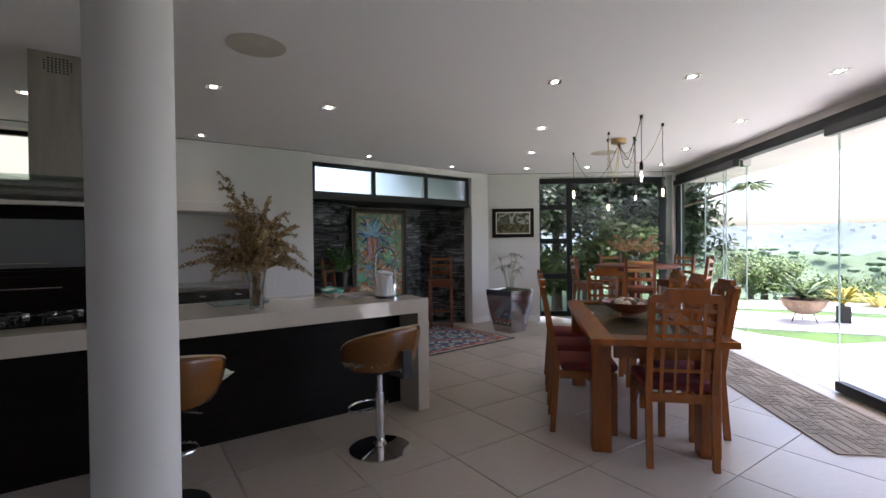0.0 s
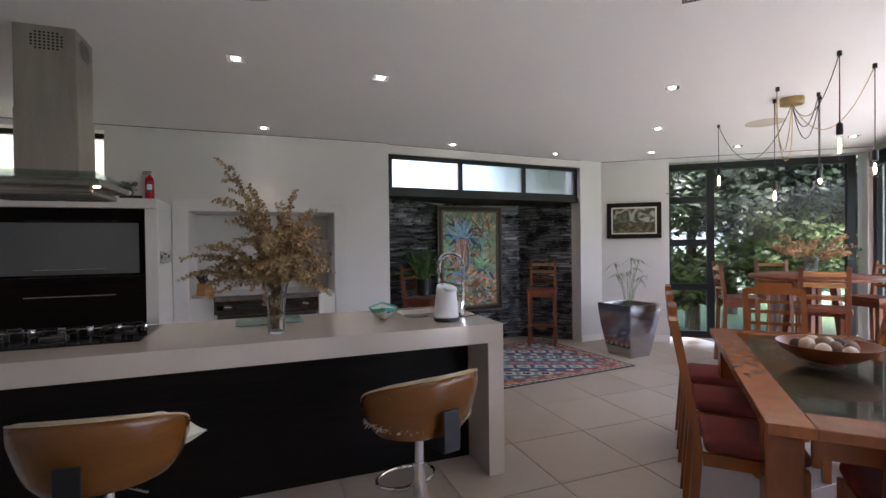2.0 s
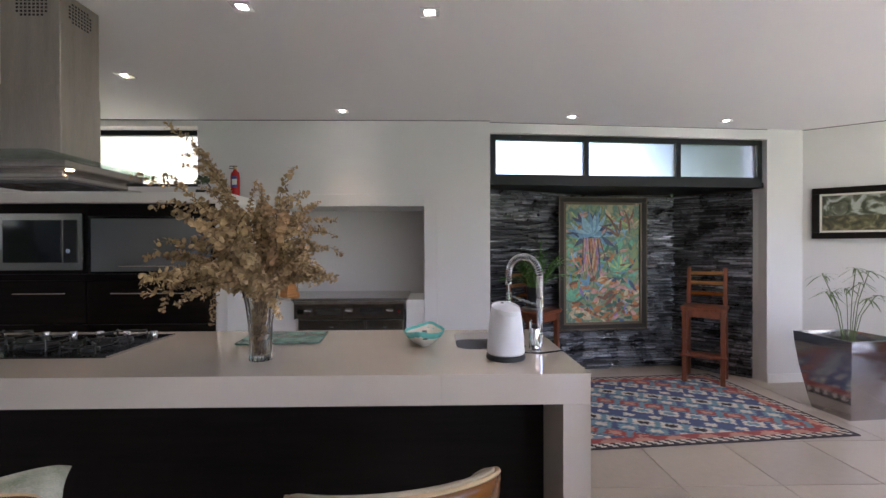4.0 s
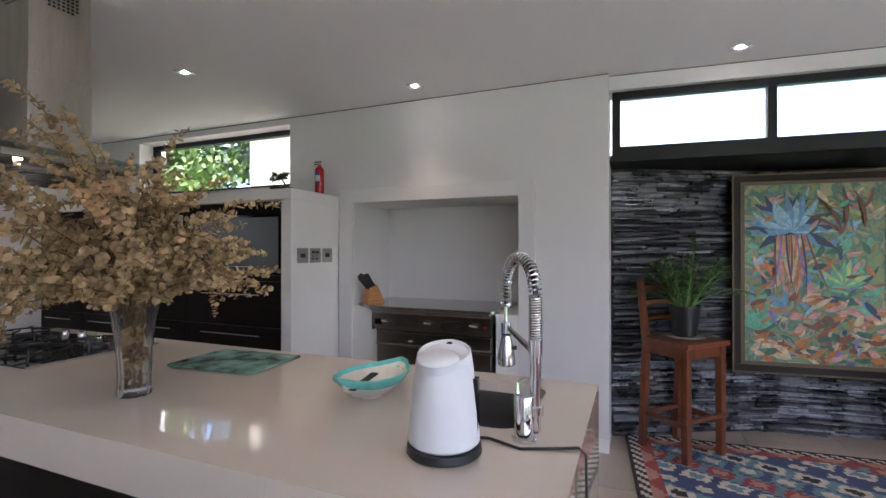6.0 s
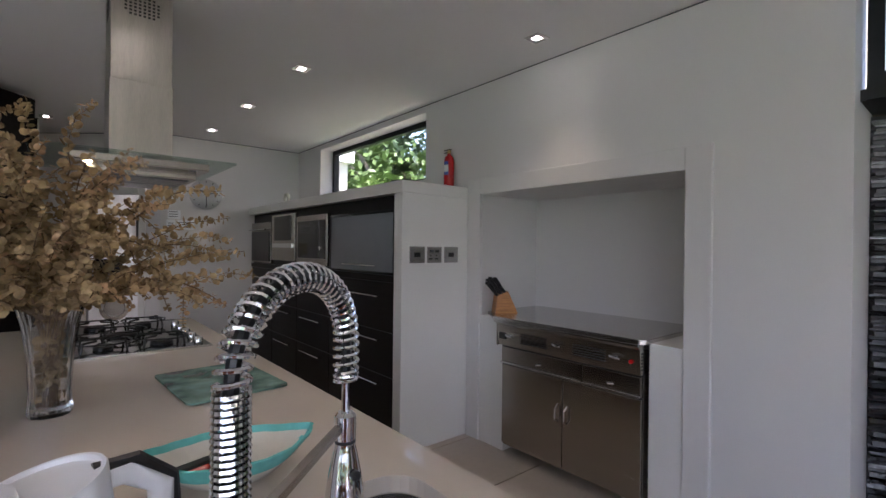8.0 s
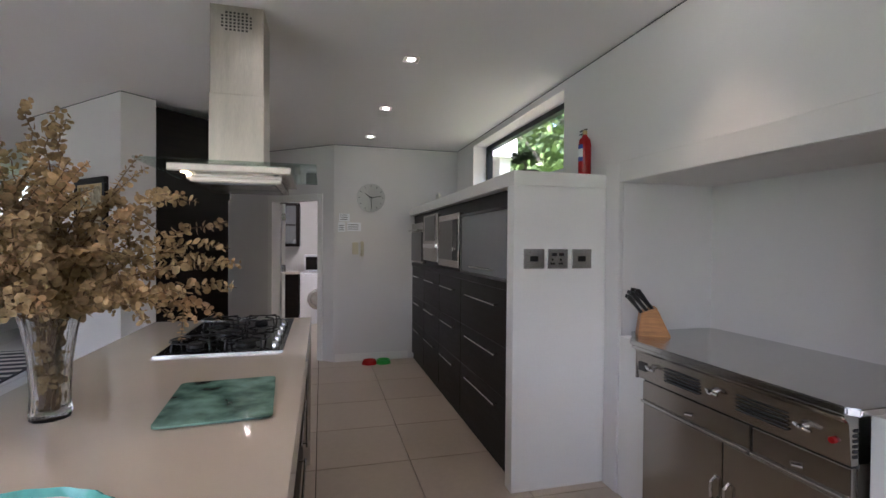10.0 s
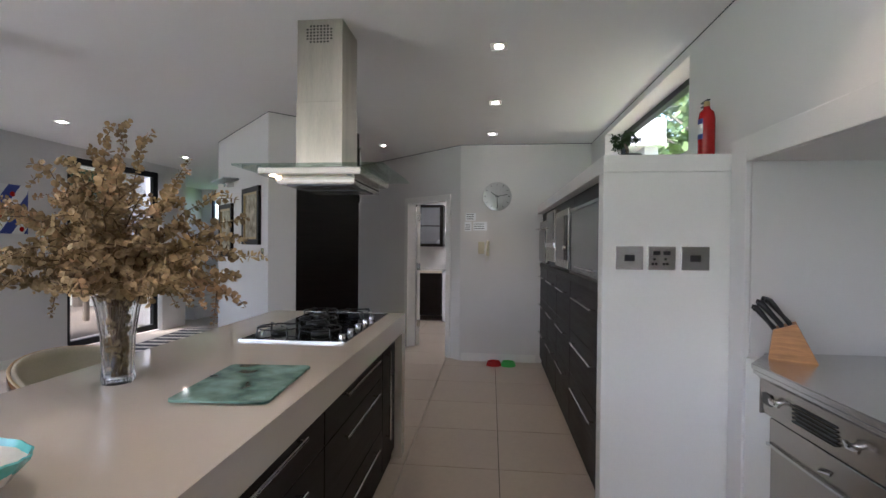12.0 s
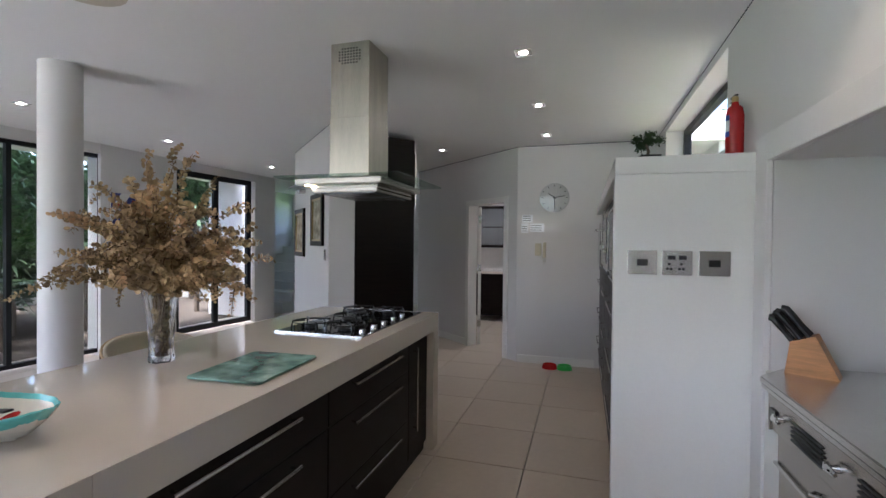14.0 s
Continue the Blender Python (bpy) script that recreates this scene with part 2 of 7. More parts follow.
def wall(name, p, q, thick=0.2, holes=(), z0=0.0, z1=CEIL, material=None, label="white plastered wall", shift=0.0):
    """A wall from p to q whose room face is on the line; its thickness lies to the left. holes: (start, end, bottom, top)."""
    m, length = along(p, q)
    rows, s = [], 0.0
    for a, b, za, zb in sorted(holes):
        if a > s:
            rows.append((s, shift, z0, a, thick, z1))
        if za > z0:
            rows.append((a, shift, z0, b, thick, za))
        if zb < z1:
            rows.append((a, shift, zb, b, thick, z1))
        s = b
    if s < length:
        rows.append((s, shift, z0, length, thick, z1))
    ob = part(name, boxes(*rows), material or WALL, m=m)
    return structure(ob, label, "wall")


def window(name, p, q, z0, z1, mullions=(), transoms=(), depth=0.06, bar=0.045, glass=None, label="black aluminium framed window", inset=0.06):
    """A framed window on the line p to q; mullions are metres along it, transoms heights."""
    m, length = along(p, q)
    w = structure(new(name), label, "window")
    w.matrix_basis = m
    y0, y1 = inset, inset + depth
    part("window_frame", boxes((0, y0, z0, length, y1, z0 + bar), (0, y0, z1 - bar, length, y1, z1), (0, y0, z0 + bar, bar, y1, z1 - bar),
         (length - bar, y0, z0 + bar, length, y1, z1 - bar)), FRAME, w)
    cuts = [bar] + [x for x in mullions] + [length - bar]
    rows = [z0 + bar] + list(transoms) + [z1 - bar]
    for x in mullions:
        part("mullion", boxes((x - bar / 2, y0 + 0.002, z0 + bar, x + bar / 2, y1 - 0.002, z1 - bar)), FRAME, w)
    for i, (a, b) in enumerate(zip(cuts, cuts[1:])):
        a2, b2 = a + (bar / 2 if i else 0), b - (bar / 2 if i < len(cuts) - 2 else 0)
        zz = rows if i == 0 or not mullions or len(transoms) == 0 else [rows[0], rows[-1]]
        for z in zz[1:-1]:
            part("transom", boxes((a2, y0 + 0.004, z - bar / 2, b2, y1 - 0.004, z + bar / 2)), FRAME, w)
        for k, (c, d) in enumerate(zip(zz, zz[1:])):
            pane = part("pane", boxes((a2, y0 + depth / 2 - 0.003, c, b2, y0 + depth / 2 + 0.003, d)), glass or DARKGLASS, w)
            pane.visible_shadow = False
    return w

# ---- the building ----
A_NORTH, B_NORTH = (-2.08, 7.15), (3.15, 7.15)
PIER, WINDOW_A, EAST, GLASS_END = (6.3, 7.47), (7.04, 7.0), (8.79, 5.57), (4.2, 0.55)
SOUTH_END, SOUTH_A = (2.6, -0.9), (0.9, 0.75)

ground_bm = bmesh.new()
box(ground_bm, -8, -6, -0.3, 14, 14, -0.02)
structure(part("floor_base", prism([(8.9, 5.59), (4.2, 0.36), (4.2, -0.1), (2.5, -1.2), (0.9, 0.62), (-3.6, 0.9), (-3.9, -0.5), (-6.5, -0.5), (-6.5, 7.6), (7.0, 7.6), (9.0, 6.0)], -0.25, -0.02), GROUT), "dark grout bed under the floor tiles", "floor")

ceil_outline = [(-6.5, -0.5), (-3.7, -0.5), (-3.5, 0.85), (0.9, 0.55), (2.4, -1.3), (4.3, -0.1), (9.2, 5.5), (6.4, 7.68), (5.95, 7.55), (3.15, 7.3), (2.9, 7.4), (2.9, 7.9), (0.8, 7.9), (0.8, 7.38), (-2.2, 7.38), (-2.2, 8.0), (-6.5, 8.0)]
structure(part("ceiling", prism(ceil_outline, CEIL, CEIL + 0.3), CEILING), "flat white painted ceiling with recessed downlights", "ceiling")

wall("wall_north", A_NORTH, B_NORTH, 0.22, [(0.64, 2.6, 1.9, 2.44), (3.26, 4.63, 0.0, 1.72)], label="white plastered kitchen wall with a high window and a deep niche")
wall("wall_north_head", (3.15, 7.2), (5.92, 7.44), 0.22, [(0.0, 2.78, 0.0, 2.4)], label="white wall strip above clerestory windows")
wall("wall_niche", (0.9, 7.75), (2.8, 7.75), 0.1, label="back of the white cooking niche")
wall("wall_niche_side", (1.175, 7.371), (1.175, 7.749), 0.1, label="side of the white cooking niche", z1=1.9)
wall("wall_niche_side", (2.555, 7.749), (2.555, 7.371), 0.1, label="side of the white cooking niche", z1=1.9)
structure(part("niche_soffit", boxes((1.08, 7.372, 1.721, 2.65, 7.749, 1.8)), WALL), "white soffit of the cooking niche", "wall")
structure(part("niche_architrave", boxes((1.05, 7.125, 0.0, 1.175, 7.149, 1.83), (2.551, 7.125, 0.0, 2.67, 7.149, 1.83), (1.175, 7.125, 1.72, 2.551, 7.149, 1.83), bevel=0.004), WALL),
          "white raised frame around the cooking niche", "trim")
wall("wall_pier", (5.92, 7.44), PIER, 0.3, label="white plastered pier beside the slate recess")
wall("wall_north_east", PIER, EAST, 0.22, [(0.87, 3.08, 0.0, 2.44)], label="white plastered wall beside the dining windows")
wall("wall_clock", (-2.06, 5.68), (-2.06, 7.37), 0.2, label="white plastered wall with a clock")
wall("wall_door", (-3.6, 3.9), (-2.06, 5.68), 0.12, [(1.41, 2.13, 0.0, 1.87)], label="white plastered diagonal wall with a doorway")
# box of wall with pictures
wall("wall_pictures", (-1.74, 2.91), (-0.585, 4.085), 0.15, label="white plastered wall hung with small pictures", shift=0)
wall("wall_pictures_end", (-0.582, 4.088), (-0.76, 4.268), 0.6, label="white plastered wall end")
wall("wall_south_white", (-0.7, 0.98), (-1.78, 0.96), 0.2, label="white plastered wall between glazed doors")
wall("wall_south_white", (-3.25, 1.08), (-3.75, 1.1), 0.25, label="white plastered pier beside the glazed door")
wall("wall_south_head", (0.95, 0.8), (-0.76, 0.98), 0.2, z0=2.38, label="white strip of wall above the glazing")
wall("wall_south_head", (-1.78, 0.96), (-3.25, 1.08), 0.2, z0=2.38, label="white strip of wall above the glazed door")
wall("wall_behind", (2.5, -1.1), (0.95, 0.8), 0.2, label="white plastered wall")
wall("wall_behind", (4.2, 0.1), (2.5, -1.1), 0.2, label="white plastered wall")
wall("wall_stairs", (-3.75, 1.1), (-3.9, -0.3), 0.2, label="white plastered stairwell wall")
wall("wall_stairs", (-3.9, -0.3), (-6.3, -0.3), 0.2, label="white plastered stairwell wall")
wall("wall_west", (-6.3, -0.3), (-6.3, 4.4), 0.2, [(0.2, 1.9, 1.75, 2.4)], label="white plastered west wall")
wall("wall_hall", (-6.3, 4.0), (-3.6, 4.0), 0.15, label="white plastered hall wall")

WIN = {}
window("window_kitchen", (-1.44, 7.2), (0.52, 7.2), 1.9, 2.44, inset=0.1, label="black framed high kitchen window")
window("window_clerestory", (3.17, 7.25), (5.9, 7.485), 1.98, 2.4, mullions=(0.93, 1.86), inset=0.0, bar=0.05, glass=FROST, label="black framed frosted clerestory window in three panes")
window("window_dining", (7.0, 7.05), (8.74, 5.72), 0.06, 2.42, mullions=(0.58,), transoms=(0.75, 1.35, 1.93), inset=0.0, bar=0.09, label="tall black framed dining window with a four-pane side light")
window("window_south", (0.93, 0.78), (-0.74, 0.96), 0.04, 2.38, mullions=(0.8,), inset=0.02, label="tall black framed garden window")
window("door_south", (-1.78, 0.93), (-3.2, 1.06), 0.03, 2.38, mullions=(0.72,), inset=0.02, bar=0.08, label="black framed sliding glass door to a courtyard")
window("window_stairs", (-6.3, -0.1), (-6.3, 1.6), 1.75, 2.4, mullions=(0.8,), transoms=(), inset=0.05, label="black framed stair window")

col = structure(part("column", lathe([(0.118, 0.0), (0.118, CEIL)], 64), WALL, m=pose(1.185, 3.17, 0), smooth=True), "round white painted concrete column", "column")

structure(part("niche_soffit", prism([(3.15, 7.26), (5.92, 7.5), (6.2, 8.3), (3.0, 8.3)], 1.93, 1.975), FRAME), "dark soffit of the slate recess", "ceiling")
structure(part("recess_lintel", boxes((0, 0, 1.93, 2.76, 0.05, 1.98), m=along((3.17, 7.245), (5.9, 7.48))[0]), FRAME), "black beam under the clerestory windows", "trim")
wall("wall_recess_side", (5.89, 7.62), (5.94, 7.44), 0.2, z1=1.93, label="white plastered jamb of the slate recess")
for p, q in (((3.15, 7.5), (4.28, 8.05)), ((4.28, 8.05), (5.36, 8.17)), ((5.36, 8.17), (5.89, 7.6))):
    wall("wall_recess_back", p, q, 0.2, z1=1.93, material=GROUT, shift=0.03, label="dark backing of the slate cladding")
structure(part("wall_recess_left", boxes((2.95, 7.372, 0, 3.149, 7.6, 1.93)), WALL), "white jamb of the slate recess", "wall")

GLASSEDGE = mat("glass_edge", (0.55, 0.68, 0.62), 0.2, vary=0.05)
# glass wall: track, blinds, panels
GM, GL = along((8.79, 5.57), (4.2, 0.55))
track = structure(new("glass_wall"), "frameless folding glass wall, half open, with a black head track", "window")
track.matrix_basis = GM
part("head_track", boxes((0.0, 0.0, 2.33, GL, 0.11, 2.43), bevel=0.004), FRAME, track)
part("head_plaster", boxes((0.0, 0.004, 2.43, GL, 0.2, CEIL)), WALL, track)
part("floor_track", boxes((0.0, 0.02, -0.02, GL, 0.09, 0.004)), STEEL, track)
part("jamb", boxes((0.0, 0.0, 0.0, 0.09, 0.1, 2.33)), FRAME, track)
for s0, s1, off in ((0.12, 1.02, 0.05), (1.04, 1.66, 0.05), (1.5, 2.1, 0.09)):
    pane = part("pane", boxes((s0, off - 0.005, 0.04, s1, off + 0.005, 2.3)), GLASS, track)
    for e in (s0 - 0.007, s1):
        part("pane_edge", boxes((e, off - 0.006, 0.04, e + 0.007, off + 0.006, 2.3)), GLASSEDGE, track)
    pane.visible_shadow = False
for i in range(4):
    s0 = 3.74 + 0.66 * i
    pane = part("pane", boxes((s0, 0.045, 0.1, s0 + 0.65, 0.055, 2.3)), GLASS, track)
    pane.visible_shadow = False
    part("pane_edge", boxes((s0 - 0.008, 0.043, 0.1, s0 - 0.001, 0.057, 2.3)), GLASSEDGE, track)
    part("bottom_rail", boxes((s0, 0.01, 0.012, s0 + 0.655, 0.09, 0.1), bevel=0.006), FRAME, track)
part("patch_fitting", boxes((2.06, 0.03, 2.24, 2.14, 0.12, 2.33)), CHROME, track)
for s0, s1 in ((0.1, 2.12), (3.72, 6.6)):
    b = structure(part("roller_blind", boxes((s0, -0.07, 2.24, s1, 0.0, 2.33), bevel=0.01), BLACK, m=GM), "black roller blind cassette rolled up", "blind")
structure(part("eave", boxes((-0.5, 0.2, 2.36, GL, 0.95, 2.6), m=GM), RENDERWALL), "white concrete eave over the terrace", "roof")

# ---- outside ----
random.seed(4)
wide = bmesh.new()
n_ring = 48
ring_r = (11, 30, 90, 300, 900, 3000)
mid = (3.0, 4.0)
rings = []
for r in ring_r:
    row = []
    for i in range(n_ring):
        a = 2 * math.pi * i / n_ring
        down = 0 if r < 12 else -4.5 if r == 30 else -26 if r == 90 else -60
        if r == 900:
            down = -62
        if r == 3000:
            down = 12
        row.append(wide.verts.new((mid[0] + r * math.cos(a), mid[1] + r * math.sin(a), -0.1 + down)))
    rings.append(row)
wide.faces.new(rings[0])
for a, b in zip(rings, rings[1:]):
    for i in range(n_ring):
        wide.faces.new((a[i], b[i], b[(i + 1) % n_ring], a[(i + 1) % n_ring]))
HILL = mat("far_bush", (0.09, 0.14, 0.07), 1.0, vary=0.5, scale=0.03, grain=0.4, second=(0.13, 0.18, 0.1))
structure(part("ground", wide, [GRASS], m=pose(0, 0, 0)), "green lawn falling away to a wooded valley", "ground")
terrace = prism([(8.7, 5.9), (3.9, 0.6), (4.2, 0.35), (5.6, -1.6), (8.8, -0.6), (9.7, 1.6), (9.35, 3.0), (8.63, 3.4), (8.6, 4.3), (8.95, 5.65)], -0.3, -0.0025)
structure(part("terrace", terrace, PAVING), "pale stone terrace outside the glass wall", "pavement")
PATHSTONE = mat("white_path_concrete", (0.72, 0.7, 0.66), 0.85, vary=0.06, scale=1.5, grain=40, bump=0.1)


def seen_from_door(rows):
    """Garden outlines set out as ahead and aside of the dining room's axis."""
    return [(1.137 + 0.571 * d + 0.821 * s, 1.41 + 0.821 * d - 0.571 * s) for d, s in rows]


structure(part("garden_path", prism(seen_from_door([(7.7, 3.9), (7.5, 4.87), (7.0, 6.0), (6.6, 6.9), (5.6, 8.6), (6.8, 9.6), (8.0, 8.0), (8.6, 6.9), (9.2, 5.9), (9.5, 4.6)]), -0.2, -0.075), PATHSTONE), "white curved garden path beyond the lawn strip", "pavement")
structure(part("garden_path", prism(seen_from_door([(9.9, 5.4), (9.3, 7.2), (8.4, 8.8), (7.3, 10.2), (8.6, 11.2), (9.9, 9.6), (10.7, 7.9), (11.0, 5.6)]), -0.2, -0.077), PATHSTONE), "white upper garden path before the slope", "pavement")
structure(part("courtyard_paving", prism([(1.2, 0.6), (-5.8, 0.75), (-5.8, -5.5), (1.2, -5.5)], -0.3, -0.03), SOIL), "dark planted ground of the courtyard garden", "pavement")

# Distance haze is mixed into these hill and woods colours.
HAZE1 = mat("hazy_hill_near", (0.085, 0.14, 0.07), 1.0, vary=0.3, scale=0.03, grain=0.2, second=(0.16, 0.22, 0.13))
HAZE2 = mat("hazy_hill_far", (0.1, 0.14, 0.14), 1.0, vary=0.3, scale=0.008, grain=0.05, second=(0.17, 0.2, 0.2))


def ridge(name, radius, height, base, a0, a1, material, label, rough_h):
    bm = bmesh.new()
    last = None
    for i in range(121):
        a = radians(a0 + (a1 - a0) * i / 120)
        h = height + rough_h * noise.noise((i * 0.13, radius * 0.01, 0)) + rough_h * 0.35 * noise.noise((i * 0.7, radius, 3))
        pts = [bm.verts.new((mid[0] + k * radius * math.cos(a), mid[1] + k * radius * math.sin(a), z)) for k, z in ((0.72, base), (0.9, (base + h) * 0.6), (1.0, h), (1.05, base))]
        if last:
            for j in range(3):
                bm.faces.new((last[j], pts[j], pts[j + 1], last[j + 1]))
        last = pts
    structure(part(name, bm, material, smooth=True), label, "hill")


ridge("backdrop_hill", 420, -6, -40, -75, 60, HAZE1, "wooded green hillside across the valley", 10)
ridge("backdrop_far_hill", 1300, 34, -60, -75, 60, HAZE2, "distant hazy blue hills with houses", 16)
houses = bmesh.new()
for i in range(300):
    a, r = radians(random.uniform(-60, 45)), random.uniform(950, 1285)
    w, h = random.uniform(4, 9), random.uniform(1.5, 3)
    z = (-60 + (r - 936) * 0.2 if r < 1170 else -13 + (r - 1170) * 0.36) + random.uniform(0, 2)
    x, y = mid[0] + r * math.cos(a), mid[1] + r * math.sin(a)
    box(houses, x, y, z - 6, x + 5, y + w, z + h)
woods = bmesh.new()
for i in range(600):
    a, f = radians(random.uniform(-60, 50)), random.uniform(0.0, 1.0)
    r = 302 + 118 * f
    z = -40 + 34 * (f * 0.85 if f < 0.64 else f) + 5 * noise.noise((a * 9, f * 3, 0))
    bmesh.ops.create_icosphere(woods, subdivisions=1, radius=1.0, matrix=Matrix.Translation((mid[0] + r * math.cos(a), mid[1] + r * math.sin(a), z)) @ Matrix.Diagonal((4, random.uniform(3, 6.5), random.uniform(1.3, 2.4), 1)))
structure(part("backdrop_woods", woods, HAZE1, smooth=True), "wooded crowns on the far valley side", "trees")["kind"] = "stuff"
structure(part("backdrop_houses", houses, RENDERWALL), "far white houses scattered over the hills", "house")


def leaf_cloud(bm, centre, size, count, leaf, seed, squash=1.0, hang=0.0):
    """Many small bent leaves in uneven clumps round a centre."""
    rnd = random.Random(seed)
    clumps = [Vector((rnd.gauss(0, 0.42), rnd.gauss(0, 0.42), rnd.gauss(0, 0.4) * squash)) for _ in range(max(6, count // 90))]
    for _ in range(count):
        c = rnd.choice(clumps)
        p = Vector(centre) + (c + Vector((rnd.gauss(0, 0.16), rnd.gauss(0, 0.16), rnd.gauss(0, 0.14)))) * size
        d = Vector((rnd.gauss(0, 1), rnd.gauss(0, 1), rnd.gauss(-hang, 0.7))).normalized()
        s = d.orthogonal().normalized() * leaf * rnd.uniform(0.25, 0.4)
        tip = p + d * leaf * rnd.uniform(0.8, 1.5)
        mid_p = (p + tip) / 2 + Vector((0, 0, leaf * 0.12))
        vs = [bm.verts.new(v) for v in (p, mid_p + s, tip, mid_p - s)]
        bm.faces.new(vs[:3])
        bm.faces.new((vs[0], vs[2], vs[3]))


def tree(name, label, at, height, crown, count, leaf, material, seed, lean=(0, 0)):
    t = thing(name, label, "tree", pose(*at))
    rnd = random.Random(seed)
    top = Vector((lean[0], lean[1], height))
    bm = tube([(0, 0, -0.3), (lean[0] * 0.3, lean[1] * 0.3, height * 0.4), top * 0.8], [0.11, 0.08, 0.04], 8)
    for i in range(5):
        a = rnd.uniform(0, 6.28)
        start = Vector((lean[0] * 0.5, lean[1] * 0.5, height * (0.35 + 0.1 * i)))
        end = start + Vector((math.cos(a) * crown * 0.7, math.sin(a) * crown * 0.7, height * 0.25))
        tube([start, (start + end) / 2 + Vector((0, 0, 0.1)), end], [0.045, 0.03, 0.01], 6, bm)
    part("trunk", bm, BARK, t, "grey-brown bark")
    bm = bmesh.new()
    leaf_cloud(bm, (top.x, top.y, height * 0.78), crown, count, leaf, seed, squash=height * 0.45 / crown)
    part("crown", bm, material, t, "dense green foliage")
    return t


def blade(bm, start, d, length, width, droop, n=6, twist=0.0):
    """A long narrow leaf that arches over."""
    d = Vector(d).normalized()
    side = d.cross(Vector((0, 0, 1)))
    side = side.normalized() if side.length > 0.01 else Vector((1, 0, 0))
    prev = None
    for i in range(n + 1):
        f = i / n
        p = Vector(start) + d * length * f - Vector((0, 0, 1)) * droop * length * f * f
        w = width * math.sin(math.pi * min(1, 0.15 + f * 0.85)) * 0.5
        a, b = bm.verts.new(p + side * w), bm.verts.new(p - side * w)
        if prev:
            bm.faces.new((prev[0], a, b, prev[1]))
        prev = (a, b)


def frond(bm, start, d, length, droop, leaflet, n=16, width=0.018, rise=0.3):
    """A feathered palm leaf: a rib with leaflets to both sides."""
    d = Vector(d).normalized()
    side = d.cross(Vector((0, 0, 1))).normalized()
    pts = [Vector(start) + d * length * i / n - Vector((0, 0, 1)) * droop * length * (i / n) ** 2 for i in range(n + 1)]
    tube(pts, [0.006 * (1 - 0.7 * i / n) + 0.001 for i in range(n + 1)], 4, bm)
    for i in range(2, n + 1):
        run = (pts[i] - pts[i - 1]).normalized()
        ln = leaflet * math.sin(math.pi * (0.18 + 0.75 * i / n))
        for sgn in (-1, 1):
            dd = (side * sgn + run * 0.7 + Vector((0, 0, rise))).normalized()
            blade(bm, pts[i], dd, ln, width, 0.35, 3)


for k, (x, y, h, c, mtl, n) in enumerate(((8.6, 8.0, 3.2, 1.1, LEAFDARK, 4200), (9.9, 7.3, 3.8, 1.2, LEAFDARK, 4200), (7.6, 9.3, 3.6, 1.3, LEAFDARK, 3600), (10.6, 8.8, 4.4, 1.6, LEAFDARK, 4200),
        (9.0, 6.9, 1.5, 0.75, LEAFLIGHT, 2200), (8.2, 7.6, 1.1, 0.6, LEAFLIGHT, 1600), (10.3, 6.5, 2.7, 0.9, LEAFDARK, 3600), (6.9, 10.4, 4.5, 1.6, LEAFDARK, 3000), (12.2, 8.6, 4.2, 1.7, LEAFDARK, 3200))):
    tree("tree", "dense dark green garden tree close outside the dining window", (x, y, -0.1), h, c, int(n * 1.9), 0.12, mtl, 20 + k)
for k, (x, y, h, c, n) in enumerate(((14.3, 6.3, 1.0, 0.8, 3600), (15.2, 5.2, 0.5, 0.9, 3200), (16.3, 7.4, 1.0, 1.2, 3000))):
    tree("shrub", "rounded light green shrub beyond the garden path", (x, y, -0.35), h, c, n, 0.09, LEAFLIGHT, 60 + k)
for k in range(26):
    rnd = random.Random(300 + k)
    a, r = radians(-52 + 3.9 * k), rnd.uniform(26, 60)
    tree("valley_tree", "leafy green tree on the valley slope below", (mid[0] + r * math.cos(a), mid[1] + r * math.sin(a), -6.6 - r * 0.15), rnd.uniform(4.5, 6.2), rnd.uniform(2.4, 4.4), 1100, 0.42, LEAFLIGHT if k % 3 else LEAFDARK, 300 + k)


def palm(name, label, at, trunk, count, length, seed, material=LEAFDARK, droop=0.55, leaflet=0.22, radius=0.1, up=0.7):
    t = thing(name, label, "palm", pose(*at))
    rnd = random.Random(seed)
    part("trunk", tube([(0, 0, -0.15), (0.02, 0, trunk * 0.5), (0, 0.02, trunk)], [radius, radius * 0.8, radius * 0.75], 10), BARK, t, "rough brown fibrous trunk")
    bm = bmesh.new()
    for i in range(count):
        a = 2.4 * i + rnd.uniform(-0.2, 0.2)
        e = up * rnd.uniform(0.2, 1.5)
        frond(bm, (0, 0, trunk), (math.cos(a), math.sin(a), e), length * rnd.uniform(0.8, 1.1), droop, leaflet, 16, 0.022)
    part("crown", bm, material, t, "arching feathered fronds")
    return t


def spiky(name, label, at, trunk, count, length, seed, material=LEAFDARK, width=0.04, tilt=0.6, lean=(0.03, 0.02)):
    t = thing(name, label, "plant", pose(*at))
    rnd = random.Random(seed)
    part("stem", tube([(0, 0, -0.15), (lean[0] * 0.05, lean[1] * 0.05, trunk * 0.85), (lean[0], lean[1], trunk)], [0.05, 0.035, 0.02], 8), BARK, t)
    bm = bmesh.new()
    for i in range(count):
        a = 2.4 * i
        blade(bm, (lean[0], lean[1], trunk), (math.cos(a), math.sin(a), rnd.uniform(-0.3, 1.4) * tilt), length * rnd.uniform(0.7, 1.1), width, 0.25, 5)
    part("leaves", bm, material, t, "long stiff pointed leaves")
    return t


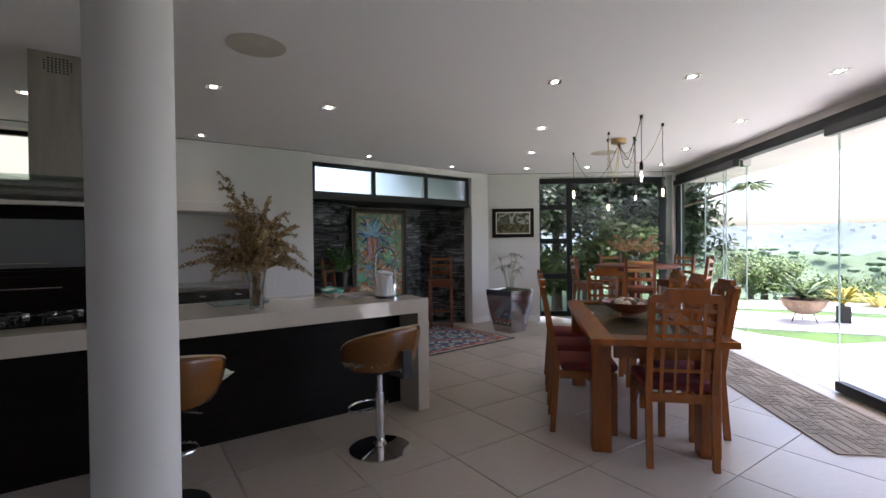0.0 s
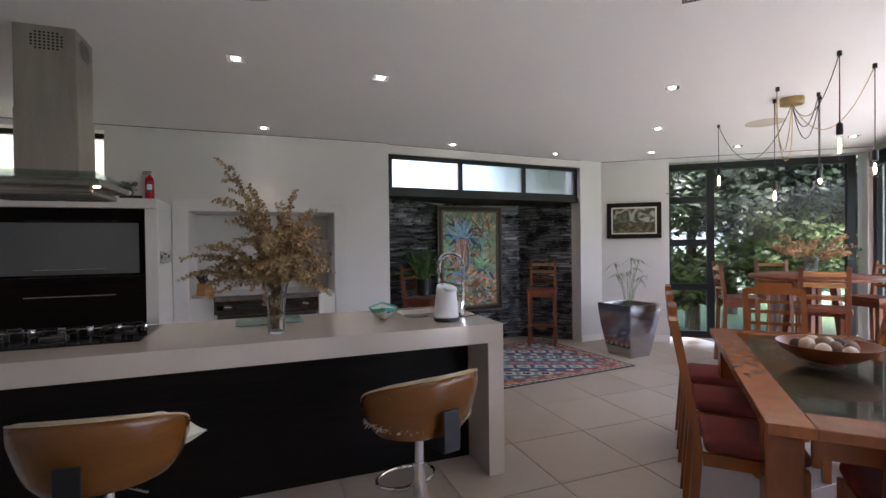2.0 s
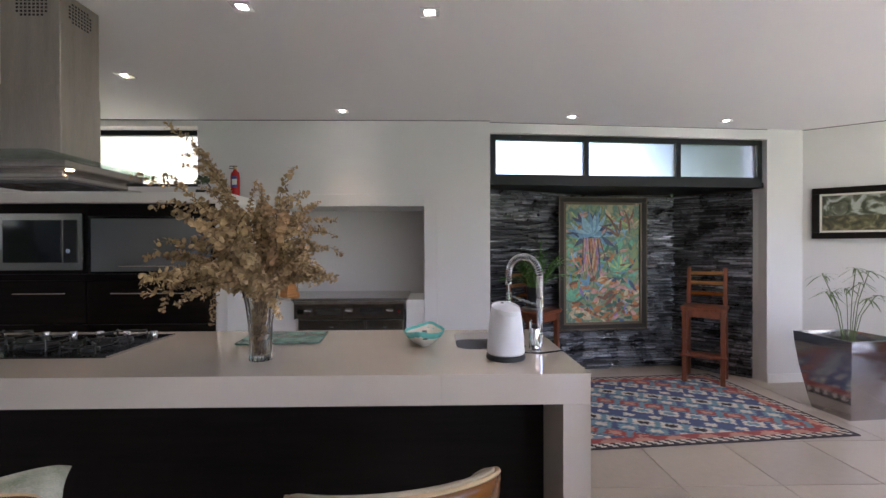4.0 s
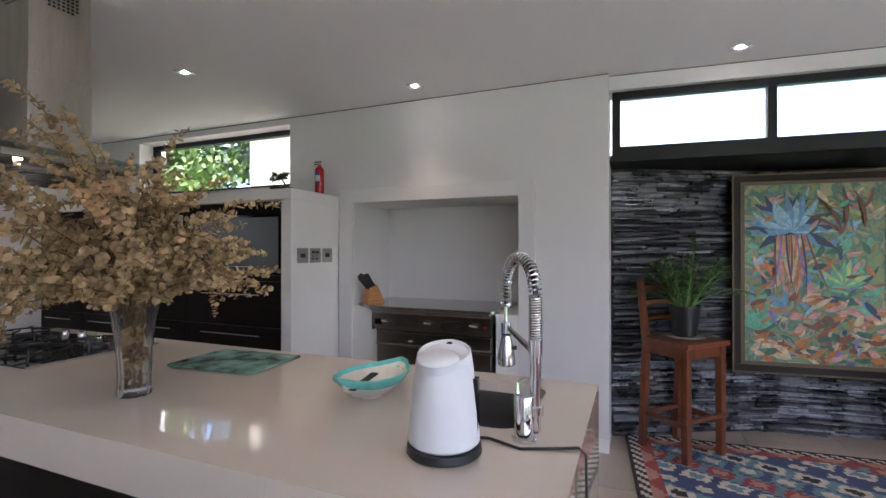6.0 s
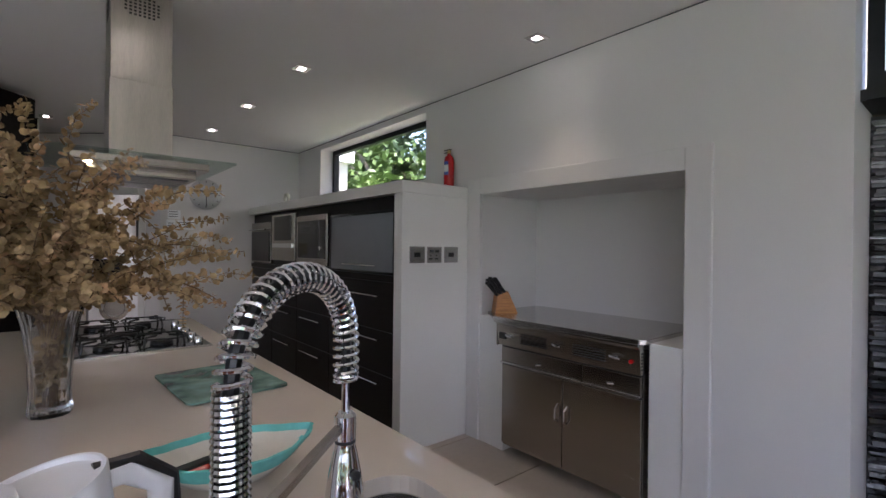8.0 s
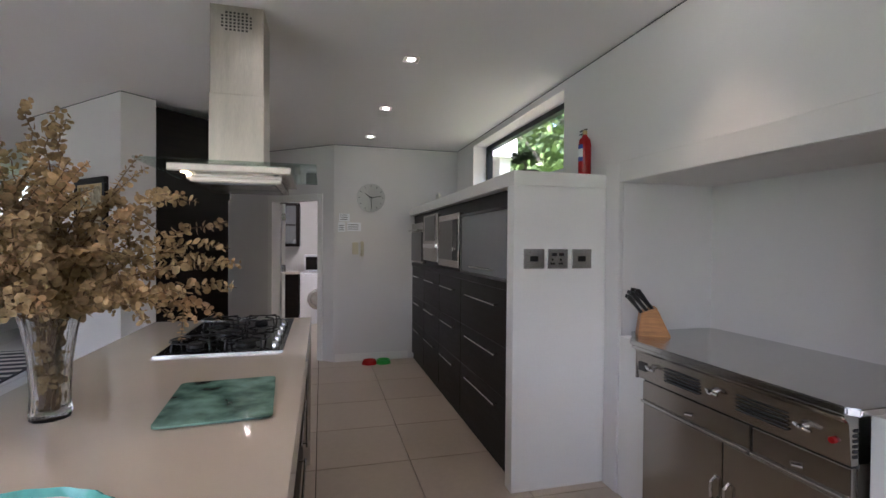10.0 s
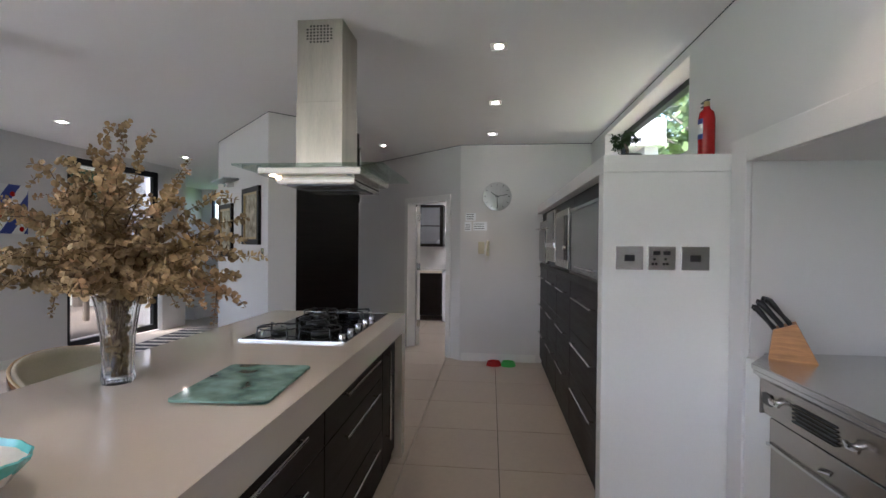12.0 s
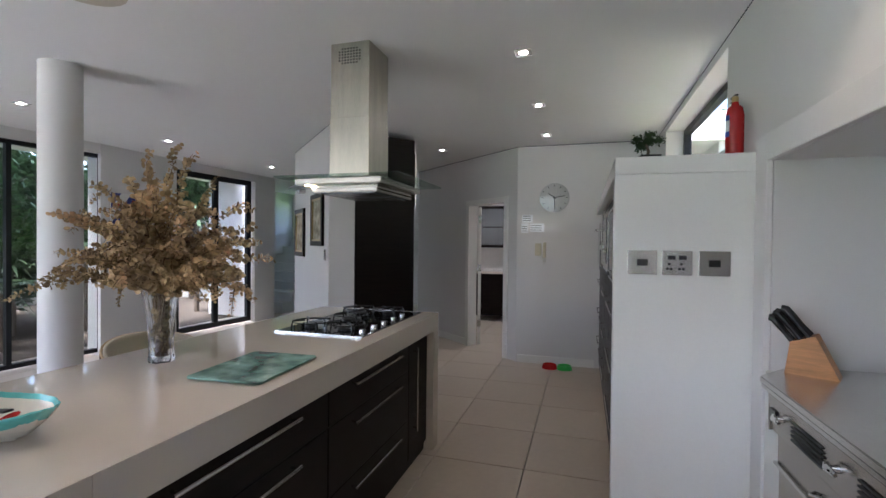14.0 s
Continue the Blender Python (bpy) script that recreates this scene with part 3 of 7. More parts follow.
# the bowl with a cycad, and a yellow palm in a black pot, on the path
cyc = thing("planter_bowl", "rusty brown stone bowl planter on short iron legs", "planter", pose(10.75, 4.4, -0.075))
cyc.scale = (0.67, 0.67, 0.78)
part("bowl", lathe([(0.12, 0.17), (0.3, 0.22), (0.44, 0.34), (0.5, 0.47), (0.52, 0.5), (0.47, 0.5), (0.4, 0.42)], 40), mat("rusty_stone", (0.3, 0.2, 0.14), 0.8, vary=0.4, scale=5, grain=30, bump=0.5), cyc, smooth=True)
part("soil", lathe([(0.0, 0.41), (0.44, 0.43)], 24, cap=False), SOIL, cyc)
for k in range(3):
    a = 2.1 * k + 0.4
    part("leg", tube([(0.2 * math.cos(a), 0.2 * math.sin(a), 0.22), (0.3 * math.cos(a), 0.3 * math.sin(a), 0.0)], 0.014), FRAME, cyc)
palm("cycad", "green cycad with feathery fronds growing in a stone bowl", (10.75, 4.4, 0.27), 0.06, 34, 0.66, 7, LEAFLIGHT, 0.32, 0.15, 0.08, 1.2)
pot = thing("plant_pot", "square black plastic plant pot on a pale path", "pot", pose(11.17, 3.98, -0.075, 0, 0, 20))
pot.scale = (0.62, 0.62, 0.7)
part("body", boxes((-0.16, -0.16, 0, 0.16, 0.16, 0.4), bevel=0.01), BLACK, pot)
palm("yellow_palm", "small yellow-green palm in a black pot", (11.17, 3.98, 0.18), 0.05, 24, 0.5, 9, LEAFYELLOW, 0.35, 0.14, 0.04, 2.6)
palm("yellow_palm", "small yellow-green palm beside the garden path", (13.94, 4.08, -0.25), 0.05, 24, 0.7, 10, LEAFYELLOW, 0.35, 0.18, 0.04, 2.0)
spiky("dragon_tree", "tall spiky dragon tree leaning over the terrace", (9.75, 6.1, -0.1), 2.4, 80, 0.45, 5, LEAFLIGHT, 0.06, 0.2, (0.35, -1.15))
spiky("dragon_tree", "tall spiky dragon tree leaning over the terrace", (9.7, 6.3, -0.1), 2.55, 80, 0.45, 6, LEAFDARK, 0.06, 0.2, (0.3, -0.75))

# courtyard on the south side
for k, (x, y, h) in enumerate(((-1.2, -1.4, 1.1), (-0.3, -1.0, 1.6), (-2.3, -1.5, 0.9), (-1.6, -2.6, 2.0), (-3.3, -2.0, 1.6), (-4.0, -0.9, 1.9))):
    spiky("spiky_plant", "spiky green garden plant in the walled courtyard", (x, y, -0.05), h, 46, 0.7, 31 + k, LEAFDARK, 0.045, 0.7)
palm("tree_fern", "dark tree fern in the walled courtyard", (-0.55, -0.5, -0.05), 0.75, 16, 0.9, 41, LEAFDARK, 0.5, 0.16, 0.1)
palm("tree_fern", "dark tree fern in the walled courtyard", (-1.9, -0.9, -0.05), 1.3, 16, 1.0, 42, LEAFDARK, 0.5, 0.16, 0.1)
for k, (x, y, h, c) in enumerate(((-0.6, -2.4, 2.6, 1.0), (-1.7, -3.2, 2.8, 1.1), (-2.9, -3.0, 2.6, 1.1), (-3.6, -4.0, 2.6, 1.0), (1.0, -2.6, 3.0, 1.1), (-2.2, -1.9, 1.3, 0.8), (-1.0, -1.7, 1.2, 0.7), (-5.6, -2.6, 3.2, 1.0))):
    tree("courtyard_tree", "leafy green tree in the walled courtyard", (x, y, -0.05), h, c, 4200, 0.12, LEAFDARK, 80 + k)
# The third box is an unseen east wall, added to keep sun off the courtyard.
structure(part("courtyard_wall", boxes((-6.4, -4.9, -0.1, 3.5, -4.7, 2.1), (-5.9, -4.7, -0.1, -5.7, -0.55, 3.0), (1.3, -4.7, -0.1, 1.5, -0.6, 3.2)), RENDERWALL), "pale rendered courtyard walls, the unseen east one added for shade", "wall")
# Unseen slab, added only to shade the courtyard side.
structure(part("eave", boxes((-5.6, -0.6, 2.52, 1.2, 0.5, 2.7)), RENDERWALL), "unseen concrete slab added to shade the courtyard doors", "roof")
lamp = thing("garden_post", "slim pale yellow bamboo poles in the courtyard", "post", pose(-2.9, -1.0, -0.03))
part("pole", lathe([(0.035, 0), (0.035, 2.6)], 12), LEAFYELLOW, lamp)
part("pole", lathe([(0.03, 0), (0.03, 2.4)], 12, m=pose(0.16, 0.03, 0)), LEAFYELLOW, lamp)

# behind the kitchen window
nb = thing("neighbour_house", "cream rendered neighbouring house beside the kitchen", "house", pose(0, 0, 0))
part("wall", boxes((-2.3, 9.5, -0.1, 3.4, 11.5, 4.8)), CREAMRENDER, nb)
part("roof", boxes((-2.45, 9.3, 4.8, 3.5, 11.6, 5.0)), RENDERWALL, nb)
part("window", boxes((-2.0, 9.44, 3.1, -1.1, 9.5, 3.9)), BLACKGLOSS, nb)
for k, (x, y, h, c) in enumerate(((-3.4, 9.1, 3.4, 1.0), (-4.6, 10.0, 4.4, 1.3), (-5.6, 9.2, 3.8, 1.3), (-3.2, 10.6, 4.6, 1.2))):
    tree("yard_tree", "leafy green tree outside the kitchen window", (x, y, -0.1), h, c, 3000, 0.12, LEAFLIGHT if k % 2 == 0 else LEAFDARK, 120 + k)
for k, (x, y) in enumerate(((-2.5, 8.4), (-3.2, 8.3), (-1.7, 8.9))):
    spiky("banana_plant", "broad-leaved banana plant outside the kitchen window", (x, y, -0.1), 1.75, 12, 1.0, 140 + k, LEAF, 0.3, 0.9)

# ---- slate cladding ----
random.seed(11)
strip_shapes = []
for k in range(14):
    w, h, d = 0.16 + 0.03 * (k % 7), 0.019 + 0.002 * (k % 4), 0.012 + 0.011 * (k % 5)
    bm = box(bmesh.new(), 0, -d, 0, w, 0.03, h)
    for v in bm.verts:
        if v.co.y < 0:
            v.co.y += random.uniform(-0.007, 0.007)
            v.co.z += random.uniform(-0.0015, 0.0015)
    me = bpy.data.meshes.new("slate_strip")
    bm.to_mesh(me)
    bm.free()
    me.materials.append(SLATE)
    strip_shapes.append((me, w, h))
rest, near, slate_holder = bmesh.new(), 0, structure(new("slate_cladding"), "black split-slate strip cladding on the recess wall", "wall cladding")
for p, q in (((3.15, 7.5), (4.28, 8.05)), ((4.28, 8.05), (5.36, 8.17)), ((5.36, 8.17), (5.89, 7.6))):
    m, length = along(p, q)
    z = 0.0
    while z < 1.905:
        row_h = random.choice((0.010, 0.013, 0.017, 0.021))
        x = -random.uniform(0, 0.1)
        while x < length - 0.02:
            w = random.uniform(0.09, 0.34)
            x0 = max(0.0, x)
            if x + w > length:
                w = max(0.03, length - x)
            if near < 300 and z > 0.5 and p[0] < 4 and x0 < 1.0 and row_h > 0.012:
                me, mw_, mh_ = strip_shapes[random.randrange(14)]
                ob = new("slate_strip", me)
                ob.parent, ob.matrix_basis = slate_holder, m @ pose(x0, 0.0, z, random.uniform(-12, 8)) @ Matrix.Diagonal((w / mw_, 1, row_h / mh_ * 0.96, 1))
                near += 1
            else:
                d = random.choice((0.006, 0.014, 0.022, 0.034, 0.05))
                n0 = len(rest.verts)
                box(rest, 0, -d, 0.001, w - 0.002, 0.03, row_h, m=m @ pose(x0, 0.0, z, random.uniform(-14, 10), random.uniform(-0.3, 0.3), random.uniform(-2.2, 2.2)))
            x += w + 0.002
        z += row_h
stuff = part("slate_strips", rest, SLATE, slate_holder)
stuff["kind"] = "stuff"

# ---- kitchen island ----
isl = thing("kitchen_island", "long kitchen island with pale stone top and dark veneer fronts", "kitchen island")
X0, X1, Y0, Y1 = 0.34, 3.2, 4.6, 5.485
SX0, SX1, SY0, SY1 = 2.74, 3.06, 5.0, 5.39


def rounded(x0, y0, x1, y1, r, n=6):
    out = []
    for cx, cy, a0 in ((x1 - r, y1 - r, 0), (x0 + r, y1 - r, 90), (x0 + r, y0 + r, 180), (x1 - r, y0 + r, 270)):
        for i in range(n + 1):
            a = radians(a0 + 90 * i / n)
            out.append((cx + r * math.cos(a), cy + r * math.sin(a)))
    return out


def ring_slab(outer, inner, z0, z1):
    """A slab with a hole; both outlines have the same number of points."""
    bm = bmesh.new()
    rows = [[bm.verts.new((x, y, z)) for x, y in o] for o, z in ((outer, z1), (inner, z1), (inner, z0), (outer, z0))]
    n = len(outer)
    for a, b in ((0, 1), (1, 2), (2, 3), (3, 0)):
        for i in range(n):
            bm.faces.new((rows[a][i], rows[a][(i + 1) % n], rows[b][(i + 1) % n], rows[b][i]))
    return bm


top = ring_slab(rounded(SX0 - 0.08, Y0, X1, Y1, 0.002), rounded(SX0, SY0, SX1, SY1, 0.07), 0.79, 0.9)
box(top, X0, Y0, 0.79, SX0 - 0.08, Y1, 0.9)
part("worktop", top, COUNTER, isl, "pale polished engineered stone worktop")
for x0 in (X0, X1 - 0.1):
    part("end_panel", boxes((x0, Y0, 0.0, x0 + 0.1, Y1, 0.789)), COUNTER, isl, "pale stone end panel")
part("carcass", boxes((X0 + 0.1, 4.9, 0.0, X1 - 0.1, 5.42, 0.789), (X0 + 0.1, 5.42, 0.0, X1 - 0.1, 5.421, 0.06)), DARKWOOD, isl, "dark veneer carcass")


def bar_handle(parent, p, q, out, r=0.006):
    """A steel bar on two posts; out is the way it stands off the front."""
    p, q, o = Vector(p), Vector(q), Vector(out)
    d = (q - p).normalized()
    bm = tube([p + o, q + o], r, 8)
    for s in (p + d * 0.02, q - d * 0.02):
        tube([s, s + o], r * 0.8, 6, bm)
    return part("handle", bm, STEEL, parent, "brushed steel bar handle")


for x0, x1, zs in ((0.45, 0.775, ((0.07, 0.785),)), (0.785, 1.68, ((0.07, 0.32), (0.325, 0.613), (0.618, 0.785))), (1.69, 2.68, ((0.07, 0.32), (0.325, 0.613), (0.618, 0.785))), (2.69, 3.095, ((0.07, 0.785),))):
    for z0, z1 in zs:
        d = part("drawer_front" if len(zs) > 1 else "door", boxes((x0, 5.422, z0, x1, 5.442, z1), bevel=0.002), DARKWOOD, isl, "dark veneer front")
        if len(zs) > 1:
            bar_handle(d, ((x0 + x1) / 2 - 0.27, 5.442, z1 - 0.042), ((x0 + x1) / 2 + 0.27, 5.442, z1 - 0.042), (0, 0.03, 0))
        else:
            bar_handle(d, (x1 - 0.07, 5.442, 0.23), (x1 - 0.07, 5.442, 0.735), (0, 0.03, 0))

sink = thing("sink", "small stainless steel prep sink set into the island worktop", "sink")
bm = bmesh.new()
levels = ((-0.004, 0.868, 0.072), (0.003, 0.867, 0.07), (0.008, 0.75, 0.07), (0.05, 0.725, 0.05))
prev = None
for ins, z, r in levels:
    row = [bm.verts.new((x, y, z)) for x, y in rounded(SX0 + ins, SY0 + ins, SX1 - ins, SY1 - ins, r)]
    if prev:
        for i in range(len(row)):
            bm.faces.new((prev[i], row[i], row[(i + 1) % len(row)], prev[(i + 1) % len(row)]))
    prev = row
bm.faces.new(list(reversed(prev)))
part("bowl", bm, STEEL, sink, smooth=True)
part("waste", lathe([(0.03, 0.726), (0.03, 0.73), (0.022, 0.73), (0.02, 0.727)], 20, m=pose(2.9, 5.18, 0)), CHROME, sink)

tap = thing("spring_tap", "tall chrome kitchen tap with a coiled spring spout by the sink", "tap", pose(3.1, 4.966, 0.9))
hx, hy = -0.11, 0.162
side = Vector((-hy, hx, 0)).normalized()
part("base", lathe([(0.029, 0), (0.029, 0.005), (0.024, 0.007), (0.024, 0.098), (0.022, 0.102), (0.0, 0.102)], 32, cap=False, m=pose(-0.024, -0.006, 0)), CHROME, tap, smooth=True)
part("clamp_collar", lathe([(0.016, 0.058), (0.018, 0.06), (0.018, 0.078), (0.016, 0.08)], 24), CHROME, tap, smooth=True)
part("column", lathe([(0.0, 0.018), (0.0125, 0.02), (0.0125, 0.19), (0.0155, 0.192), (0.0155, 0.226), (0.012, 0.228)], 28, cap=False), CHROME, tap, smooth=True)
arc = [Vector((0, 0, 0.226 + 0.0095 * i)) for i in range(11)]
for i in range(1, 49):
    a = math.pi * i / 48
    k = (1 - math.cos(a)) / 2
    arc.append(Vector((hx * k, hy * k, 0.322 + 0.088 * math.sin(a) ** 0.9)))
arc += [Vector((hx, hy, 0.325 - 0.0095 * i)) for i in range(1, 6)]
part("hose", tube(arc, 0.0065, 8), BLACK, tap, smooth=True)
reach = [0.0]
for p, q in zip(arc, arc[1:]):
    reach.append(reach[-1] + (q - p).length)


def coil_path(s0, s1, pitch, radius):
    """A helix wound round the hose between two distances along it."""
    out, steps = [], int((s1 - s0) / pitch * 12)
    for i in range(steps + 1):
        d_ = s0 + (s1 - s0) * i / steps
        j = next((k for k in range(len(reach) - 2) if reach[k + 1] >= d_), len(reach) - 2)
        p = arc[j].lerp(arc[j + 1], (d_ - reach[j]) / (reach[j + 1] - reach[j]))
        way = (arc[j + 1] - arc[j]).normalized()
        u = way.cross(side)
        a = 2 * math.pi * (d_ - s0) / pitch
        out.append(p + radius * (math.cos(a) * side + math.sin(a) * u))
    return out


part("spring", tube(coil_path(0.0, 0.1, 0.0058, 0.0138), 0.0025, 6), CHROME, tap, "tightly wound chrome spring", smooth=True)
part("spring", tube(coil_path(0.1, reach[-1] - 0.012, 0.0102, 0.0138), 0.0025, 6), CHROME, tap, "open chrome spring", smooth=True)
part("spring", tube(coil_path(reach[-1] - 0.012, reach[-1], 0.0056, 0.0135), 0.0025, 6), CHROME, tap, "closed end of a chrome spring", smooth=True)
part("spout_pipe", lathe([(0.005, 0.2), (0.005, 0.285)], 12, m=pose(hx, hy, 0)), CHROME, tap)
part("spray_head", lathe([(0.019, 0.122), (0.0235, 0.125), (0.0235, 0.142), (0.02, 0.165), (0.0145, 0.192), (0.0125, 0.2), (0.0125, 0.203)], 28, m=pose(hx, hy, 0)), CHROME, tap, smooth=True)
part("seal_ring", lathe([(0.0128, 0.2032), (0.0128, 0.2072)], 20, m=pose(hx, hy, 0)), BLACK, tap)
part("holder_ring", lathe([(0.013, 0.2075), (0.013, 0.236), (0.009, 0.24), (0.0, 0.24)], 24, cap=False, m=pose(hx, hy, 0)), CHROME, tap, smooth=True)
part("spray_button", lathe([(0.006, 0.0), (0.006, 0.006), (0.004, 0.008)], 12, m=pose(hx + 0.02, hy + 0.002, 0.17, 0, 90, 0)), BLACK, tap)
part("holder_arm", tube([(-0.002, 0.004, 0.195), (hx * 0.92, hy * 0.92, 0.225)], [0.0075, 0.006], 4), DARKSTEEL, tap)
part("lever", tube([(-0.04, 0.0, 0.1), (-0.042, 0.0, 0.125), (-0.03, 0.03, 0.13)], [0.006, 0.005, 0.004], 8), CHROME, tap, smooth=True)

ket = thing("kettle", "white plastic electric kettle standing on a black base", "kettle", pose(2.93, 4.838, 0.9, 0, 0, 8))
ket.scale = (0.92, 0.94, 0.89)
part("base", lathe([(0.085, 0), (0.088, 0.004), (0.086, 0.02), (0.07, 0.022)], 32), BLACK, ket, smooth=True)
bm = lathe([(0.075, 0.022), (0.083, 0.03), (0.08, 0.1), (0.07, 0.19), (0.063, 0.236), (0.061, 0.2385), (0.058, 0.238), (0.056, 0.2335), (0.03, 0.233), (0.0, 0.233)], 40, cap=False)
for v in bm.verts:
    if v.co.z > 0.18:
        v.co.z += 0.28 * v.co.y * (v.co.z - 0.18) / 0.06
        if v.co.y < -0.04:
            v.co.y *= 1.2
            v.co.x *= 0.8
part("body", bm, KETTLEWHITE, ket, smooth=True)
part("lid", lathe([(0.046, 0.222), (0.046, 0.2425), (0.04, 0.2455), (0.0, 0.2475)], 32, cap=False, m=pose(0, 0.004, 0, 14, 0, 0)), KETTLEWHITE, ket, smooth=True)
part("handle", tube([(0, 0.03, 0.228), (0, 0.08, 0.232), (0, 0.115, 0.205), (0, 0.118, 0.12), (0, 0.085, 0.05)], [0.012, 0.015, 0.015, 0.013, 0.01], 10), KETTLEWHITE, ket, smooth=True)
part("grip", tube([(0, 0.05, 0.242), (0, 0.09, 0.243), (0, 0.125, 0.212), (0, 0.131, 0.13), (0, 0.095, 0.05)], 0.009, 8), BLACK, ket, "black inner grip", smooth=True)
part("water_gauge", boxes((0.066, -0.012, 0.05, 0.081, 0.012, 0.18)), BLACKGLOSS, ket)
cord = thing("power_cord", "black kettle cord trailing over the island's end", "cord")
part("cable", tube([(2.95, 4.91, 0.906), (3.0, 4.93, 0.904), (3.08, 4.9, 0.904), (3.15, 4.93, 0.904), (3.195, 4.95, 0.905), (3.21, 4.955, 0.89), (3.212, 4.96, 0.7), (3.208, 4.95, 0.35), (3.23, 4.94, 0.1), (3.25, 4.92, 0.004)], 0.0035, 6), BLACK, cord)

bowl = thing("fruit_bowl", "leaf-shaped cream and aqua glazed ceramic bowl on the worktop", "bowl", pose(2.592, 5.108, 0.9, 0, 0, 80))
bowl.scale = (0.94, 0.94, 0.94)
bm = bmesh.new()
prev = None
for j, (r, z) in enumerate(((0.3, 0.0), (0.34, 0.006), (0.6, 0.02), (0.86, 0.045), (0.99, 0.066), (1.02, 0.074), (0.985, 0.076), (0.93, 0.062), (0.8, 0.043), (0.55, 0.021), (0.01, 0.013))):
    row = []
    for i in range(56):
        a = 2 * math.pi * i / 56
        tip = abs(math.cos(a)) ** 6
        wob = 1 + (0.018 * math.sin(14 * a) if r > 0.9 else 0)
        high = z + (0.016 * tip if r > 0.8 else 0)
        row.append(bm.verts.new((r * 0.14 * wob * (1 + 0.12 * tip) * math.cos(a), r * 0.098 * wob * math.sin(a) * (1 - 0.25 * tip), high)))
    if prev:
        for i in range(56):
            f = bm.faces.new((prev[i], prev[(i + 1) % 56], row[(i + 1) % 56], row[i]))
            f.material_index = 1 if j in (4, 5, 6, 7) else 0
    else:
        bm.faces.new(row[::-1])
    prev = row
part("body", bm, [CHINA, AQUA], bowl, smooth=True)
part("serving_knife", boxes((-0.12, -0.012, 0.062, 0.02, 0.012, 0.068), m=pose(0, 0, 0, 0, -6, 12), bevel=0.002), BLACK, bowl, "black handle lying in the bowl")
part("motif", lathe([(0.0, 0), (0.02, 0.001), (0.024, 0.0)], 10, cap=False, m=pose(-0.06, 0.03, 0.03, 20, 0, 0)), RED, bowl, "small red painted flower")

board = thing("glass_board", "teal and green printed glass chopping board on the worktop", "chopping board", pose(1.893, 5.262, 0.9, 0, 0, 4))
MARBLE = mat("teal_print", (0.015, 0.09, 0.065), 0.12, vary=0.6, scale=7, grain=14, second=(0.26, 0.45, 0.38), spec=0.3)
bm = prism(rounded(-0.195, -0.145, 0.195, 0.145, 0.02, 4), 0.004, 0.01)
part("panel", bm, MARBLE, board)
for sx in (-0.16, 0.16):
    for sy in (-0.11, 0.11):
        part("foot", lathe([(0.008, 0), (0.008, 0.004)], 10, m=pose(sx, sy, 0)), BLACK, board)

# gas hob
hob = thing("gas_hob", "black glass five-burner gas hob with cast pan supports", "hob", pose(0.42, 4.885, 0.9))
part("plate", boxes((0, 0, 0.0, 0.86, 0.5, 0.007), bevel=0.002), BLACKGLOSS, hob)
for ex in (-0.008, 0.861):
    part("edge_trim", boxes((ex, -0.001, 0.0, ex + 0.007, 0.501, 0.009)), STEEL, hob)
for bx, by, br in ((0.15, 0.12, 0.045), (0.15, 0.33, 0.035), (0.43, 0.21, 0.062), (0.71, 0.12, 0.035), (0.71, 0.33, 0.045)):
    bnr = part("burner", lathe([(br, 0.008), (br, 0.018), (br * 0.85, 0.024), (br * 0.6, 0.026)], 20, m=pose(bx, by, 0)), BLACK, hob, smooth=True)
    g = bmesh.new()
    for k in range(4):
        a = math.pi / 4 + k * math.pi / 2
        c, s = math.cos(a), math.sin(a)
        tube([(bx + c * 0.035, by + s * 0.035, 0.047), (bx + c * 0.1, by + s * 0.1, 0.047), (bx + c * 0.108, by + s * 0.108, 0.008)], 0.005, 5, g)
    tube([(bx + 0.1 * math.cos(2 * math.pi * i / 16), by + 0.1 * math.sin(2 * math.pi * i / 16), 0.04) for i in range(17)], 0.004, 4, g)
    part("pan_support", g, BLACK, hob)
for i in range(5):
    part("knob", lathe([(0.019, 0.007), (0.018, 0.026), (0.015, 0.031)], 16, m=pose(0.24 + 0.135 * i, 0.462, 0)), CHROME, hob, smooth=True)

# extractor hood over the island
hood = thing("extractor_hood", "brushed steel island extractor hood with a flat glass canopy", "extractor hood")
part("chimney", boxes((0.73, 5.03, 1.742, 0.99, 5.27, CEIL), bevel=0.003), HOODSTEEL, hood, "brushed steel chimney")
part("chimney_sleeve", boxes((0.727, 5.027, 1.742, 0.993, 5.273, 2.08), bevel=0.003), HOODSTEEL, hood)
for side in (0, 1):
    for i in range(8):
        for j in range(6):
            if (i in (0, 7)) and (j in (0, 5)):
                continue
            if side == 0:
                b = boxes((0.9905, 5.08 + i * 0.018, 2.38 + j * 0.016, 0.9915, 5.09 + i * 0.018, 2.389 + j * 0.016))
            else:
                b = boxes((0.8 + i * 0.018, 5.0285, 2.38 + j * 0.016, 0.81 + i * 0.018, 5.0295, 2.389 + j * 0.016))
            part("vent_hole", b, BLACK, hood)
part("glass_canopy", boxes((0.42, 4.76, 1.73, 1.14, 5.52, 1.74), bevel=0.002), glass_mat("green_edge_glass", (0.8, 0.88, 0.85)), hood)
part("neck", boxes((0.56, 4.95, 1.66, 1.06, 5.36, 1.7295)), DARKSTEEL, hood)
part("body", boxes((0.5, 4.885, 1.69, 1.12, 5.405, 1.722), bevel=0.003), DARKSTEEL, hood)
part("underside", boxes((0.502, 4.887, 1.6875, 1.118, 5.403, 1.6895)), DARKSTEEL, hood)
